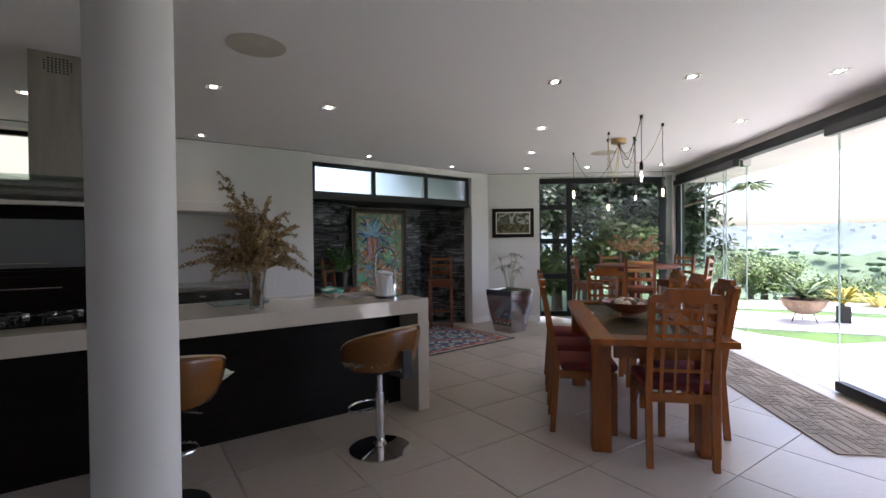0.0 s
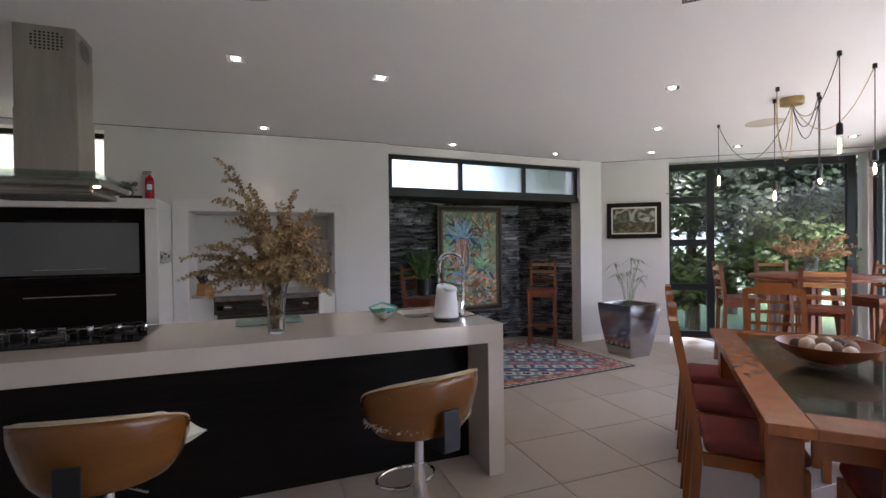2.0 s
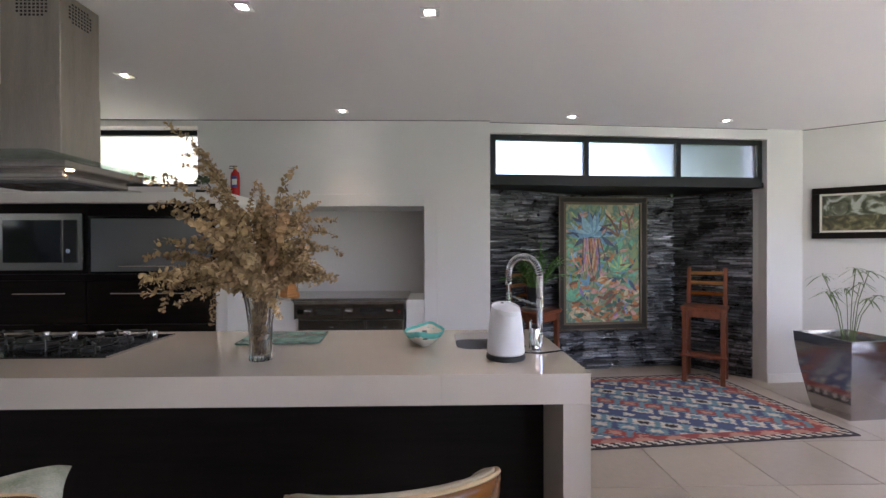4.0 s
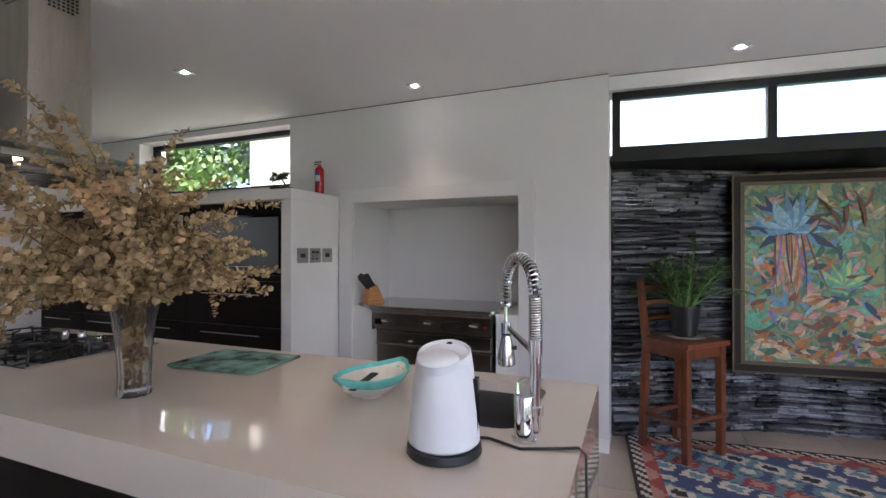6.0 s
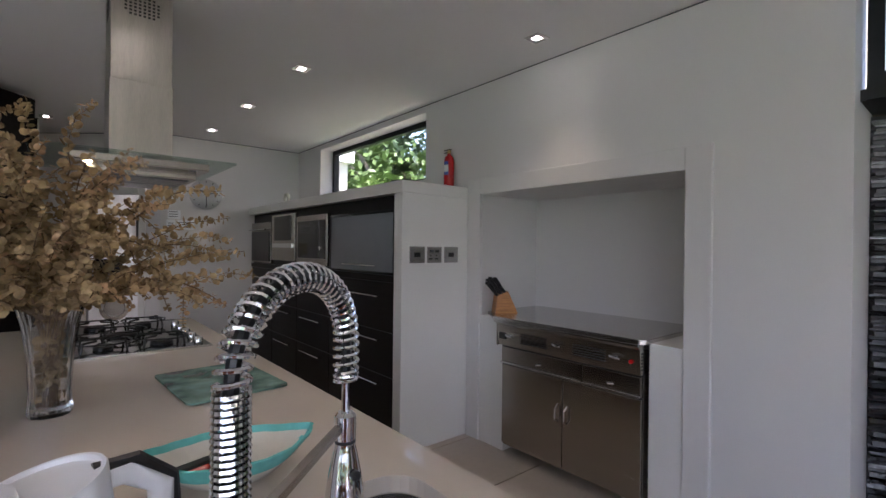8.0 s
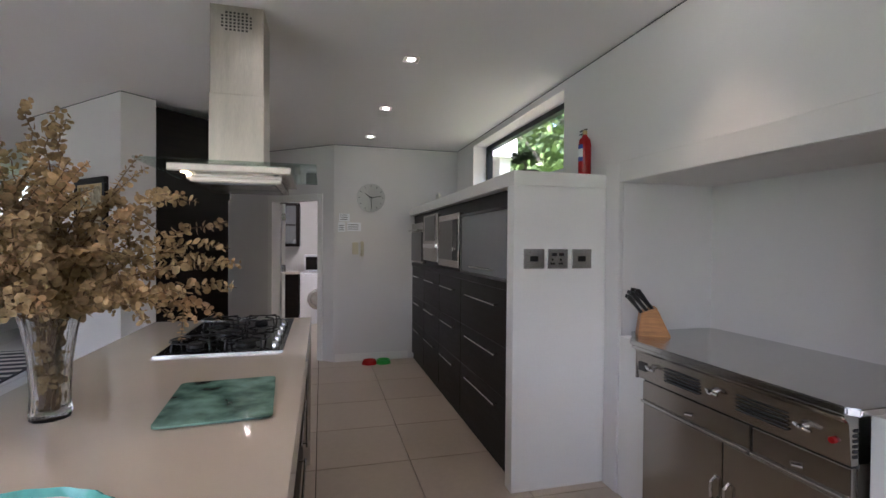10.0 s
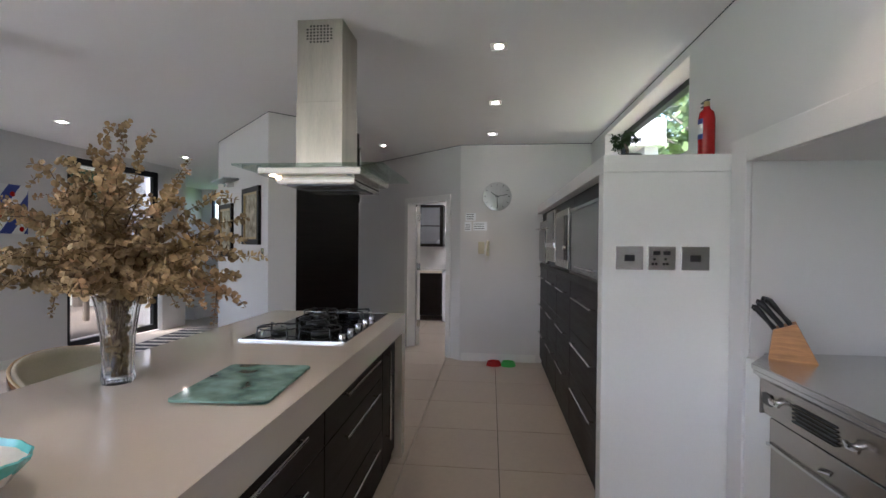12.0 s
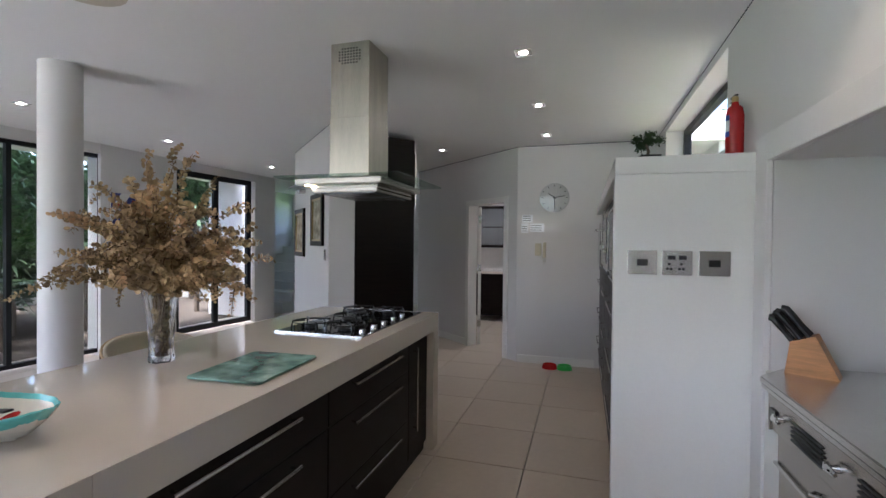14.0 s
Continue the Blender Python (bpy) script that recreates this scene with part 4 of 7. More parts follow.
part("lower_body", boxes((0.55, 4.965, 1.65, 1.07, 5.36, 1.672), bevel=0.003), DARKSTEEL, hood)
part("lower_underside", boxes((0.552, 4.967, 1.647, 1.068, 5.358, 1.6495)), DARKSTEEL, hood)
for i in range(2):
    part("grease_filter", boxes((0.59 + 0.24 * i, 5.0, 1.642, 0.8 + 0.24 * i, 5.33, 1.6465)), GREYGLASS, hood)
for x, y in ((1.09, 4.95), (1.09, 5.34)):
    part("lamp", lathe([(0.014, 1.684), (0.014, 1.6872)], 16, m=pose(x, y, 0)), BULB if y < 5 else GREYGLASS, hood)

# ---- tall cabinet wall ----
cab = thing("cabinet_surround", "white plastered surround around a bank of dark cabinets", "cabinet")
part("top_panel", boxes((-2.055, 6.56, 1.7, 1.04, 7.148, 1.78), bevel=0.003), WHITE, cab)
part("end_panel", boxes((0.95, 6.56, 0.0, 1.04, 7.148, 1.699), bevel=0.003), WHITE, cab)
cuts = (-2.05, -1.39, -0.74, -0.06, 0.945)
for i, (a, b) in enumerate(zip(cuts, cuts[1:])):
    u = thing("cabinet_unit", "dark veneer kitchen unit with three steel-handled drawers", "cabinet", group="drawer units along the kitchen wall")
    part("carcass", boxes((a + 0.001, 6.62, 0.0, b - 0.001, 7.14, 1.698)), DARKWOOD, u)
    for z0, z1 in ((0.08, 0.45), (0.455, 0.755), (0.76, 1.1)):
        d = part("drawer_front", boxes((a + 0.004, 6.598, z0, b - 0.004, 6.619, z1), bevel=0.002), DARKWOOD, u)
        w = 0.3 if b - a > 0.8 else 0.2
        zh = z1 - 0.06 if z1 < 1 else 1.0
        c = (a + b) / 2
        bar_handle(d, (c - w, 6.598, zh), (c + w, 6.598, zh), (0, -0.03, 0))
part("shelf_band", boxes((-2.05, 6.59, 1.105, 0.945, 6.619, 1.15)), DARKWOOD, cab)
ov = thing("built_in_oven", "stainless steel built-in oven with a dark door", "oven")
part("body", boxes((-2.03, 6.585, 1.16, -1.41, 6.618, 1.6), bevel=0.003), DARKSTEEL, ov)
part("door", boxes((-2.0, 6.575, 1.18, -1.44, 6.5845, 1.5)), BLACKGLOSS, ov)
bar_handle(ov, (-1.97, 6.575, 1.52), (-1.47, 6.575, 1.52), (0, -0.035, 0), 0.008)
mw = thing("coffee_machine", "stainless steel built-in coffee machine with a small display", "coffee machine")
part("body", boxes((-1.37, 6.582, 1.2, -0.76, 6.618, 1.66), bevel=0.003), DARKSTEEL, mw)
part("display", boxes((-1.29, 6.577, 1.4, -0.86, 6.5815, 1.64)), BLACKGLOSS, mw)
part("rail", boxes((-1.33, 6.57, 1.33, -0.82, 6.5815, 1.37)), CHROME, mw)
m2 = thing("microwave", "stainless steel built-in microwave with a black door", "microwave")
part("body", boxes((-0.72, 6.582, 1.18, -0.08, 6.618, 1.62), bevel=0.003), DARKSTEEL, m2)
part("door", boxes((-0.68, 6.577, 1.24, -0.24, 6.5815, 1.57)), BLACKGLOSS, m2)
part("control_panel", boxes((-0.22, 6.577, 1.24, -0.12, 6.5815, 1.57)), BLACK, m2)
part("dial", lathe([(0.02, 0), (0.018, 0.02)], 16, m=pose(-0.17, 6.577, 1.33, 90, 0, 0)), CHROME, m2)
sh = thing("roller_shutter", "grey glass appliance shutter in a black frame", "shutter")
part("panel", boxes((-0.02, 6.59, 1.17, 0.9, 6.6, 1.58)), GREYGLASS, sh)
part("frame", boxes((-0.04, 6.586, 1.155, -0.021, 6.619, 1.6), (0.901, 6.586, 1.155, 0.92, 6.619, 1.6), (-0.021, 6.586, 1.581, 0.901, 6.619, 1.6), (-0.021, 6.586, 1.155, 0.901, 6.619, 1.169)), BLACKGLOSS, sh)
bar_handle(sh, (0.2, 6.59, 1.21), (0.68, 6.59, 1.21), (0, -0.012, 0), 0.004)

for y0, kind in ((6.62, "switch"), (6.765, "socket"), (6.915, "switch")):
    s = thing("wall_" + kind, "square brushed steel electrical %s plate on the white panel" % kind, kind)
    part("plate", boxes((1.0405, y0, 1.24, 1.046, y0 + 0.125, 1.35), bevel=0.002), STEEL, s)
    if kind == "switch":
        part("rocker", boxes((1.046, y0 + 0.04, 1.28, 1.05, y0 + 0.085, 1.31)), BLACK, s)
    else:
        for k in range(2):
            part("rocker", boxes((1.046, y0 + 0.025 + 0.045 * k, 1.31, 1.05, y0 + 0.055 + 0.045 * k, 1.328)), BLACK, s)
            for dx, dz in ((0.015, 0.0), (0.03, 0.0), (0.022, 0.022)):
                part("socket_hole", lathe([(0.006, 0), (0.006, 0.002)], 10, m=pose(1.046, y0 + 0.008 + dx + 0.05 * k, 1.268 + dz, 0, 90, 0)), BLACK, s)

ext = thing("fire_extinguisher", "small red fire extinguisher with a blue label on the cabinet top", "fire extinguisher", pose(0.88, 7.09, 1.78, 0, 0, 0))
part("cylinder", lathe([(0.034, 0), (0.038, 0.008), (0.038, 0.2), (0.032, 0.235), (0.016, 0.25), (0.014, 0.262)], 28), RED, ext, smooth=True)
bm = bmesh.new()
arc_v = [[bm.verts.new((0.0386 * math.cos(radians(-112 + 8 * i)), 0.0386 * math.sin(radians(-112 + 8 * i)), z)) for i in range(9)] for z in (0.1, 0.125, 0.175, 0.2)]
for j in range(3):
    for i in range(8):
        bm.faces.new((arc_v[j][i], arc_v[j][i + 1], arc_v[j + 1][i + 1], arc_v[j + 1][i])).material_index = j % 2
part("label_band", bm, [BLUE, PAPER], ext, "blue and white printed label")
part("valve", lathe([(0.014, 0.26), (0.014, 0.285), (0.008, 0.29)], 14), BRONZE, ext)
part("lever", boxes((-0.05, -0.008, 0.288, 0.02, 0.008, 0.296), (-0.055, -0.007, 0.27, 0.0, 0.007, 0.276), bevel=0.002), BLACK, ext)
bon = thing("bonsai_ornament", "small dark bonsai tree in a black tray on the cabinet top", "plant", pose(0.82, 6.72, 1.78, 0, 0, 10))
part("tray", boxes((-0.08, -0.05, 0, 0.08, 0.05, 0.035), bevel=0.006), BLACK, bon)
part("trunk", tube([(0, 0, 0.03), (0.015, 0.005, 0.06), (-0.01, 0, 0.1)], [0.01, 0.008, 0.005], 6), BARK, bon)
bm = bmesh.new()
leaf_cloud(bm, (-0.01, 0, 0.12), 0.07, 700, 0.014, 5, squash=0.35)
part("foliage", bm, LEAFDARK, bon)
dish = thing("dish_stack", "stack of thin pale plates lying on the cabinet top", "plate", pose(0.15, 6.75, 1.78))
for k in range(3):
    part("plate", lathe([(0.05, 0.008 * k), (0.1, 0.008 * k + 0.01), (0.105, 0.008 * k + 0.013), (0.05, 0.008 * k + 0.006)], 28), CHINA, dish, smooth=True)
ornm = thing("ring_ornament", "small white ring-shaped ornament on the cabinet top", "ornament", pose(-1.4, 6.75, 1.78))
part("ring", tube([(0.05 * math.cos(2 * math.pi * i / 24), 0, 0.068 + 0.05 * math.sin(2 * math.pi * i / 24)) for i in range(25)], 0.018, 10), CHINA, ornm, smooth=True)

# cooking niche
for x0, x1 in ((1.177, 1.405), (2.385, 2.549)):
    pl = thing("plinth", "white plastered plinth beside the steel griddle unit", "plinth", group="plinths in the cooking niche")
    part("body", boxes((x0, 7.135, 0, x1, 7.748, 0.875), bevel=0.003), WHITE, pl)
g = thing("griddle_unit", "stainless steel barbecue griddle unit built into the white niche", "barbecue")
bm = prism([(1.38, 7.05), (2.375, 7.05), (2.4, 7.075), (2.4, 7.74), (1.19, 7.74), (1.19, 7.2), (1.24, 7.18)], 0.876, 0.9, bevel=0.004)
part("top", bm, STEEL, g, "brushed steel worktop")
m_ = prism([(0.012, 0.717), (0.04, 0.717), (0.04, 0.875), (-0.012, 0.875), (-0.012, 0.86), (0.0, 0.846)], 0, 0.965)
GY = 7.07
m_.transform(Matrix(((0, 0, 1, 1.405), (1, 0, 0, GY), (0, 1, 0, 0), (0, 0, 0, 1))))
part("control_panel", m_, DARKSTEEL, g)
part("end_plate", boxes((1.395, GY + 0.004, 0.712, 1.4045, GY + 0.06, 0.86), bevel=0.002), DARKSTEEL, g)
part("lip", boxes((1.39, GY - 0.018, 0.862, 2.37, GY - 0.0125, 0.8755), bevel=0.002), STEEL, g, "folded steel front lip")
part("knob", lathe([(0.011, 0), (0.01, 0.012)], 14, m=pose(2.325, GY + 0.006, 0.78, 90, 0, 0)), RED, g, smooth=True)
for j in range(6):
    part("side_vent", boxes((2.3705, GY + 0.018, 0.74 + 0.016 * j, 2.3725, GY + 0.036, 0.748 + 0.016 * j)), BLACK, g)
# Black strips stand in for the shade in the gaps around the drawers.
part("dark_gap", boxes((1.42, GY + 0.036, 0.705, 2.368, GY + 0.05, 0.7165), (1.42, GY + 0.036, 0.59, 2.368, GY + 0.05, 0.6)), BLACK, g)
for k in range(2):
    for j in range(5):
        part("vent_slot", boxes((1.6 + 0.38 * k, GY - 0.002, 0.752 + 0.014 * j, 1.8 + 0.38 * k, GY + 0.012, 0.757 + 0.014 * j)), BLACK, g)
part("vent_slot", boxes((1.425, GY - 0.002, 0.76, 1.475, GY + 0.012, 0.8)), BLACKGLOSS, g, "dark square vent")
for k, x in enumerate((1.52, 1.88, 2.24)):
    part("tap_spindle", lathe([(0.012, 0), (0.008, 0.016)], 14, m=pose(x, GY + 0.004, 0.79, 90, 0, 0)), CHROME, g, smooth=True)
    part("tap_handle", tube([(x - 0.026, GY - 0.012, 0.792), (x, GY - 0.022, 0.79), (x + 0.034, GY - 0.018, 0.786)], [0.007, 0.01, 0.006], 8), CHROME, g, smooth=True)
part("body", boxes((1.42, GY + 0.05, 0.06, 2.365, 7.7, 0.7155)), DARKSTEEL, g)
for x0, x1 in ((1.425, 2.02), (2.03, 2.362)):
    d = part("drawer_front", boxes((x0, GY + 0.025, 0.6, x1, GY + 0.049, 0.7045), bevel=0.004), DARKSTEEL, g)
    part("drawer_lip", boxes((x0, GY + 0.012, 0.6, x1, GY + 0.0245, 0.612), bevel=0.003), STEEL, d)
    part("pull", tube([((x0 + x1) / 2 - 0.02, GY + 0.025, 0.64), ((x0 + x1) / 2, GY + 0.005, 0.64), ((x0 + x1) / 2 + 0.02, GY + 0.025, 0.64)], 0.005, 6), CHROME, d)
for x0, x1, hx_ in ((1.425, 1.893, 1.865), (1.899, 2.362, 1.928)):
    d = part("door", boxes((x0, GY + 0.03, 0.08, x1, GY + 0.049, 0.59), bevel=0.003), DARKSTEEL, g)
    part("handle", tube([(hx_, GY + 0.03, 0.34), (hx_, GY + 0.005, 0.36), (hx_, GY + 0.005, 0.42), (hx_, GY + 0.03, 0.44)], 0.006, 8), CHROME, d)
kb = thing("knife_block", "slanted honey wood knife block with black-handled knives", "knife block", pose(1.305, 7.235, 0.9, 0, 0, 61))
bm = bmesh.new()
prof = ((-0.07, 0.0), (0.09, 0.0), (0.02, 0.15), (-0.055, 0.12))
lo = [bm.verts.new((x, -0.045, z)) for x, z in prof]
hi = [bm.verts.new((x, 0.045, z)) for x, z in prof]
bm.faces.new(lo)
bm.faces.new(list(reversed(hi)))
for i in range(4):
    bm.faces.new((lo[i], hi[i], hi[(i + 1) % 4], lo[(i + 1) % 4]))
bmesh.ops.recalc_face_normals(bm, faces=bm.faces[:])
part("block", bm, OAK, kb)
rnd = random.Random(6)
for k in range(8):
    r_, c_ = k // 3, k % 3
    sx, sz = 0.0 - 0.026 * r_, 0.143 - 0.011 * r_
    dx, dz = -0.62 + rnd.uniform(-0.07, 0.07), 0.78
    ln = 0.125 - 0.008 * r_ + rnd.uniform(-0.01, 0.01)
    y_ = -0.03 + 0.03 * c_
    pts = [(sx + dx * ln * f, y_ + 0.12 * (y_ + 0.004) * f * 3, sz + dz * ln * f) for f in (0, 0.3, 0.65, 0.9, 1.0)]
    pts[-1] = (pts[-1][0] - 0.008, pts[-1][1], pts[-1][2] - 0.006)
    part("knife_handle", tube(pts, [0.009, 0.0075, 0.0105, 0.0115, 0.009], 8), BLACK, kb, smooth=True)

# ---- wall things ----
BRIGHTPAPER = mat("laminated_paper", (0.9, 0.92, 0.95), 0.15, vary=0.02, coat=0.5)
PHONE = mat("beige_plastic", (0.55, 0.5, 0.36), 0.35, vary=0.04)
clk = thing("wall_clock", "round brushed steel wall clock with dark hands", "clock", pose(-2.058, 6.1, 1.9, 0, 90, 0))
part("dial", lathe([(0.165, 0), (0.165, 0.018), (0.15, 0.022), (0.0, 0.02)], 48), mat("spun_steel", (0.47, 0.47, 0.46), 0.3, metal=1.0, vary=0.08, scale=14, grain=90, stretch=(1, 9, 1)), clk, smooth=True)
for a, ln in ((100, 0.12), (235, 0.085), (2, 0.13)):
    part("hand", boxes((-0.02, -0.004, 0.024, ln, 0.004, 0.027), m=pose(0, 0, 0, 0, 0, a)), BLACK, clk)
for k in range(12):
    part("hour_mark", boxes((0.125, -0.003, 0.0225, 0.145, 0.003, 0.0245), m=pose(0, 0, 0, 0, 0, 30 * k)), BLACK, clk)
ph = thing("intercom_phone", "cream wall intercom handset with a dangling cord", "telephone", pose(-2.06, 5.95, 1.3))
part("base", boxes((0.001, -0.06, -0.06, 0.03, 0.01, 0.08), bevel=0.006), PHONE, ph)
part("handset", tube([(0.035, 0.05, -0.07), (0.06, 0.05, -0.04), (0.06, 0.05, 0.05), (0.035, 0.05, 0.08)], [0.02, 0.018, 0.018, 0.02], 10), PHONE, ph, smooth=True)
part("cord", tube([(0.03, 0.05, -0.08), (0.02, 0.06, -0.13), (0.02, 0.04, -0.15), (0.02, 0.02, -0.06)], 0.004, 6), CHINA, ph)
for y0, z0, w, h in ((5.74, 1.62, 0.12, 0.09), (5.73, 1.5, 0.08, 0.11), (5.83, 1.51, 0.16, 0.1)):
    nt_ = thing("paper_notice", "small white paper notice stuck to the wall", "notice", pose(-2.06, y0, z0, 0, 0, 0), group="notices by the doorway")
    part("sheet", boxes((0.001, 0, 0, 0.003, w, h)), BRIGHTPAPER, nt_)
    for k in range(3):
        part("print_line", boxes((0.0031, 0.01, 0.02 + 0.025 * k, 0.0036, w * 0.8, 0.027 + 0.025 * k)), GREYGLASS, nt_)
for k, (y, c) in enumerate(((6.08, RED), (6.24, mat("green_plastic", (0.03, 0.4, 0.06), 0.4)))):
    b = thing("pet_bowl", "small %s plastic pet bowl on the floor" % ("red", "green")[k], "bowl", pose(-1.9, y, 0.0))
    part("body", lathe([(0.085, 0), (0.07, 0.045), (0.062, 0.045), (0.05, 0.012), (0.0, 0.01)], 24), c, b, smooth=True)

PM, PL = along((-1.74, 2.91), (-0.585, 4.085))
CANVAS_DULL = mat("ochre_canvas", (0.3, 0.2, 0.09), 0.7, vary=0.6, scale=9, grain=30, second=(0.62, 0.56, 0.42))
for s0, z0, w, h in ((0.12, 1.2, 0.5, 0.56), (0.98, 1.33, 0.5, 0.54)):
    pc = thing("framed_picture", "small ochre picture in a dark and gilt frame", "picture", PM @ pose(s0, 0, z0))
    part("frame", boxes((0, -0.03, 0, w, -0.001, 0.05), (0, -0.03, h - 0.05, w, -0.001, h), (0, -0.03, 0.05, 0.05, -0.001, h - 0.05), (w - 0.05, -0.03, 0.05, w, -0.001, h - 0.05), bevel=0.004), DARKWOOD, pc, "dark wooden frame")
    part("slip", boxes((0.05, -0.026, 0.05, w - 0.05, -0.004, 0.07), (0.05, -0.026, h - 0.07, w - 0.05, -0.004, h - 0.05), (0.05, -0.026, 0.07, 0.07, -0.004, h - 0.07), (w - 0.07, -0.026, 0.07, w - 0.05, -0.004, h - 0.07)), BRONZE, pc, "gilt inner frame")
    part("canvas", boxes((0.07, -0.012, 0.07, w - 0.07, -0.005, h - 0.07)), CANVAS_DULL, pc)
sw = thing("wall_switch", "brushed steel light switch plate on the white wall", "switch", PM @ pose(1.49, 0, 1.19))
part("plate", boxes((0, -0.008, 0, 0.07, -0.001, 0.11), bevel=0.002), STEEL, sw)
part("rocker", boxes((0.02, -0.011, 0.035, 0.05, -0.008, 0.075)), BLACK, sw)
al = thing("wall_lamp", "flat white glass uplight shelf on the white wall", "lamp", PM @ pose(0.35, 0, 1.98))
part("shade", boxes((0, -0.16, 0, 0.45, -0.001, 0.02), bevel=0.004), FROST, al)
part("bracket", boxes((0.18, -0.08, -0.05, 0.28, -0.001, -0.001), bevel=0.004), STEEL, al)

fr = thing("tall_fridge", "tall black fronted fridge cupboard with a steel edge handle", "fridge", along((-0.764, 4.272), (-1.22, 4.73))[0])
part("body", boxes((0.002, 0.03, 0.0, 0.64, 0.6, 2.45)), DARKWOOD, fr)
part("door", boxes((0.002, 0.002, 0.02, 0.635, 0.028, 2.44), bevel=0.002), DARKWOOD, fr)
part("handle", boxes((0.625, -0.03, 1.75, 0.64, 0.0, 2.3), bevel=0.003), STEEL, fr)

# doorway, open door and the scullery behind it
DM, DL = along((-3.6, 3.9), (-2.06, 5.68))
structure(part("architrave", boxes((1.34, -0.018, 0, 1.409, -0.001, 1.94), (2.131, -0.018, 0, 2.2, -0.001, 1.94), (1.409, -0.018, 1.871, 2.131, -0.001, 1.94), bevel=0.003, m=DM), WHITE), "white painted door surround", "trim")
dr = structure(thing("door_1", "open white panelled door to the scullery", "door", DM @ pose(1.425, 0.13, 0, 0, 0, 143)))
part("leaf", boxes((0, -0.04, 0.01, 0.68, 0.0, 1.86), bevel=0.003), WHITE, dr)
for z in (0.25, 1.0, 1.65):
    part("hinge", boxes((-0.012, -0.045, z, 0.01, 0.004, z + 0.09)), STEEL, dr)
part("door_handle", tube([(0.62, 0.0, 0.98), (0.62, 0.05, 0.98), (0.52, 0.05, 0.98)], 0.008, 8), CHROME, dr)
wall("wall_scullery", (-5.3, 4.15), (-5.3, 7.8), 0.15, label="cream scullery wall")
wall("wall_scullery", (-5.3, 7.8), (-2.3, 7.8), 0.15, label="cream scullery wall")
# Added glowing panel, out of view, that brightens the scullery through the doorway.
sl = thing("ceiling_light", "glowing square panel added on the scullery ceiling to brighten it", "ceiling light", pose(-3.9, 5.9, CEIL))
part("diffuser", boxes((-0.15, -0.15, -0.04, 0.15, 0.15, -0.001), bevel=0.005), mat("fill_glow", (1.0, 0.95, 0.88), 0.4, glow=7.0), sl)
SM = pose(-4.7, 3.96, 0, 0, 0, 90)
for k in (1, 3):
    u = thing("scullery_base_unit", "dark scullery base unit with pale worktop", "cabinet", SM @ pose(0.62 * k, 0, 0), group="scullery units")
    part("body", boxes((0, 0, 0.1, 0.6, 0.58, 0.84)), DARKWOOD, u)
    part("worktop", boxes((0, -0.02, 0.841, 0.615, 0.6, 0.88)), COUNTER, u)
    w = thing("scullery_wall_unit", "dark scullery wall cupboard with a frosted glass door", "cabinet", SM @ pose(0.62 * k, 0.25, 1.3), group="scullery wall units")
    part("body", boxes((0, 0, 0, 0.6, 0.34, 0.75)), DARKWOOD, w)
    part("glass_door", boxes((0.06, -0.012, 0.05, 0.54, -0.002, 0.7)), GREYGLASS, w)
    part("shelf", boxes((0.06, -0.016, 0.36, 0.54, -0.0125, 0.38)), DARKWOOD, w)
wm = thing("washing_machine", "white front-loading washing machine under the worktop", "washing machine", SM @ pose(1.24, 0, 0))
part("body", boxes((0, 0, 0, 0.6, 0.58, 0.85), bevel=0.006), KETTLEWHITE, wm)
part("porthole", lathe([(0.18, 0), (0.18, 0.02), (0.13, 0.03), (0.12, 0.01)], 32, m=pose(0.3, 0.0, 0.42, 90, 0, 0)), STEEL, wm, smooth=True)
mo = thing("microwave", "white countertop microwave in the scullery", "microwave", SM @ pose(1.3, 0.1, 0.88))
part("body", boxes((0, 0, 0, 0.48, 0.36, 0.28), bevel=0.005), KETTLEWHITE, mo)
part("door", boxes((0.03, -0.008, 0.03, 0.34, -0.0005, 0.25)), BLACKGLOSS, mo)

# stairs
for k in range(8):
    structure(part("stair_step", boxes((-4.5 - 0.28 * k, -0.28, 0.0, -4.22 - 0.28 * k if k else -4.2, 0.95, 0.175 * (k + 1)), (-4.5 - 0.28 * k, -0.28, 0.175 * (k + 1), -4.2 - 0.28 * k, 0.95, 0.175 * (k + 1) + 0.03)), WHITE), "pale stone stair step", "stairs")

# flag on the south wall
fl = thing("striped_flag", "blue and white diagonal striped flag with red hearts on the wall", "flag", along((-0.7, 0.98), (-1.78, 0.96))[0] @ pose(0.11, 0.0, 1.42))
part("cloth", boxes((0, -0.02, 0, 0.47, -0.014, 0.52)), PAPER, fl)
for k in range(4):
    o = -0.36 + 0.26 * k
    bm = bmesh.new()
    pts = []
    for x, z in ((o, 0), (o + 0.13, 0), (o + 0.13 + 0.36, 0.52), (o + 0.36, 0.52)):
        pts.append((x, z))
    clip = []
    for i in range(4):
        (xa, za), (xb, zb) = pts[i], pts[(i + 1) % 4]
        for j in range(13):
            f = j / 12
            clip.append((min(0.47, max(0, xa + (xb - xa) * f)), za + (zb - za) * f))
    seen = []
    for c_ in clip:
        if not seen or (abs(seen[-1][0] - c_[0]) + abs(seen[-1][1] - c_[1])) > 1e-5:
            seen.append(c_)
    if len(seen) > 2 and max(x for x, z in seen) - min(x for x, z in seen) > 0.02:
        bm.faces.new([bm.verts.new((x, -0.0205, z)) for x, z in seen])
        part("stripe", bm, BLUE, fl)
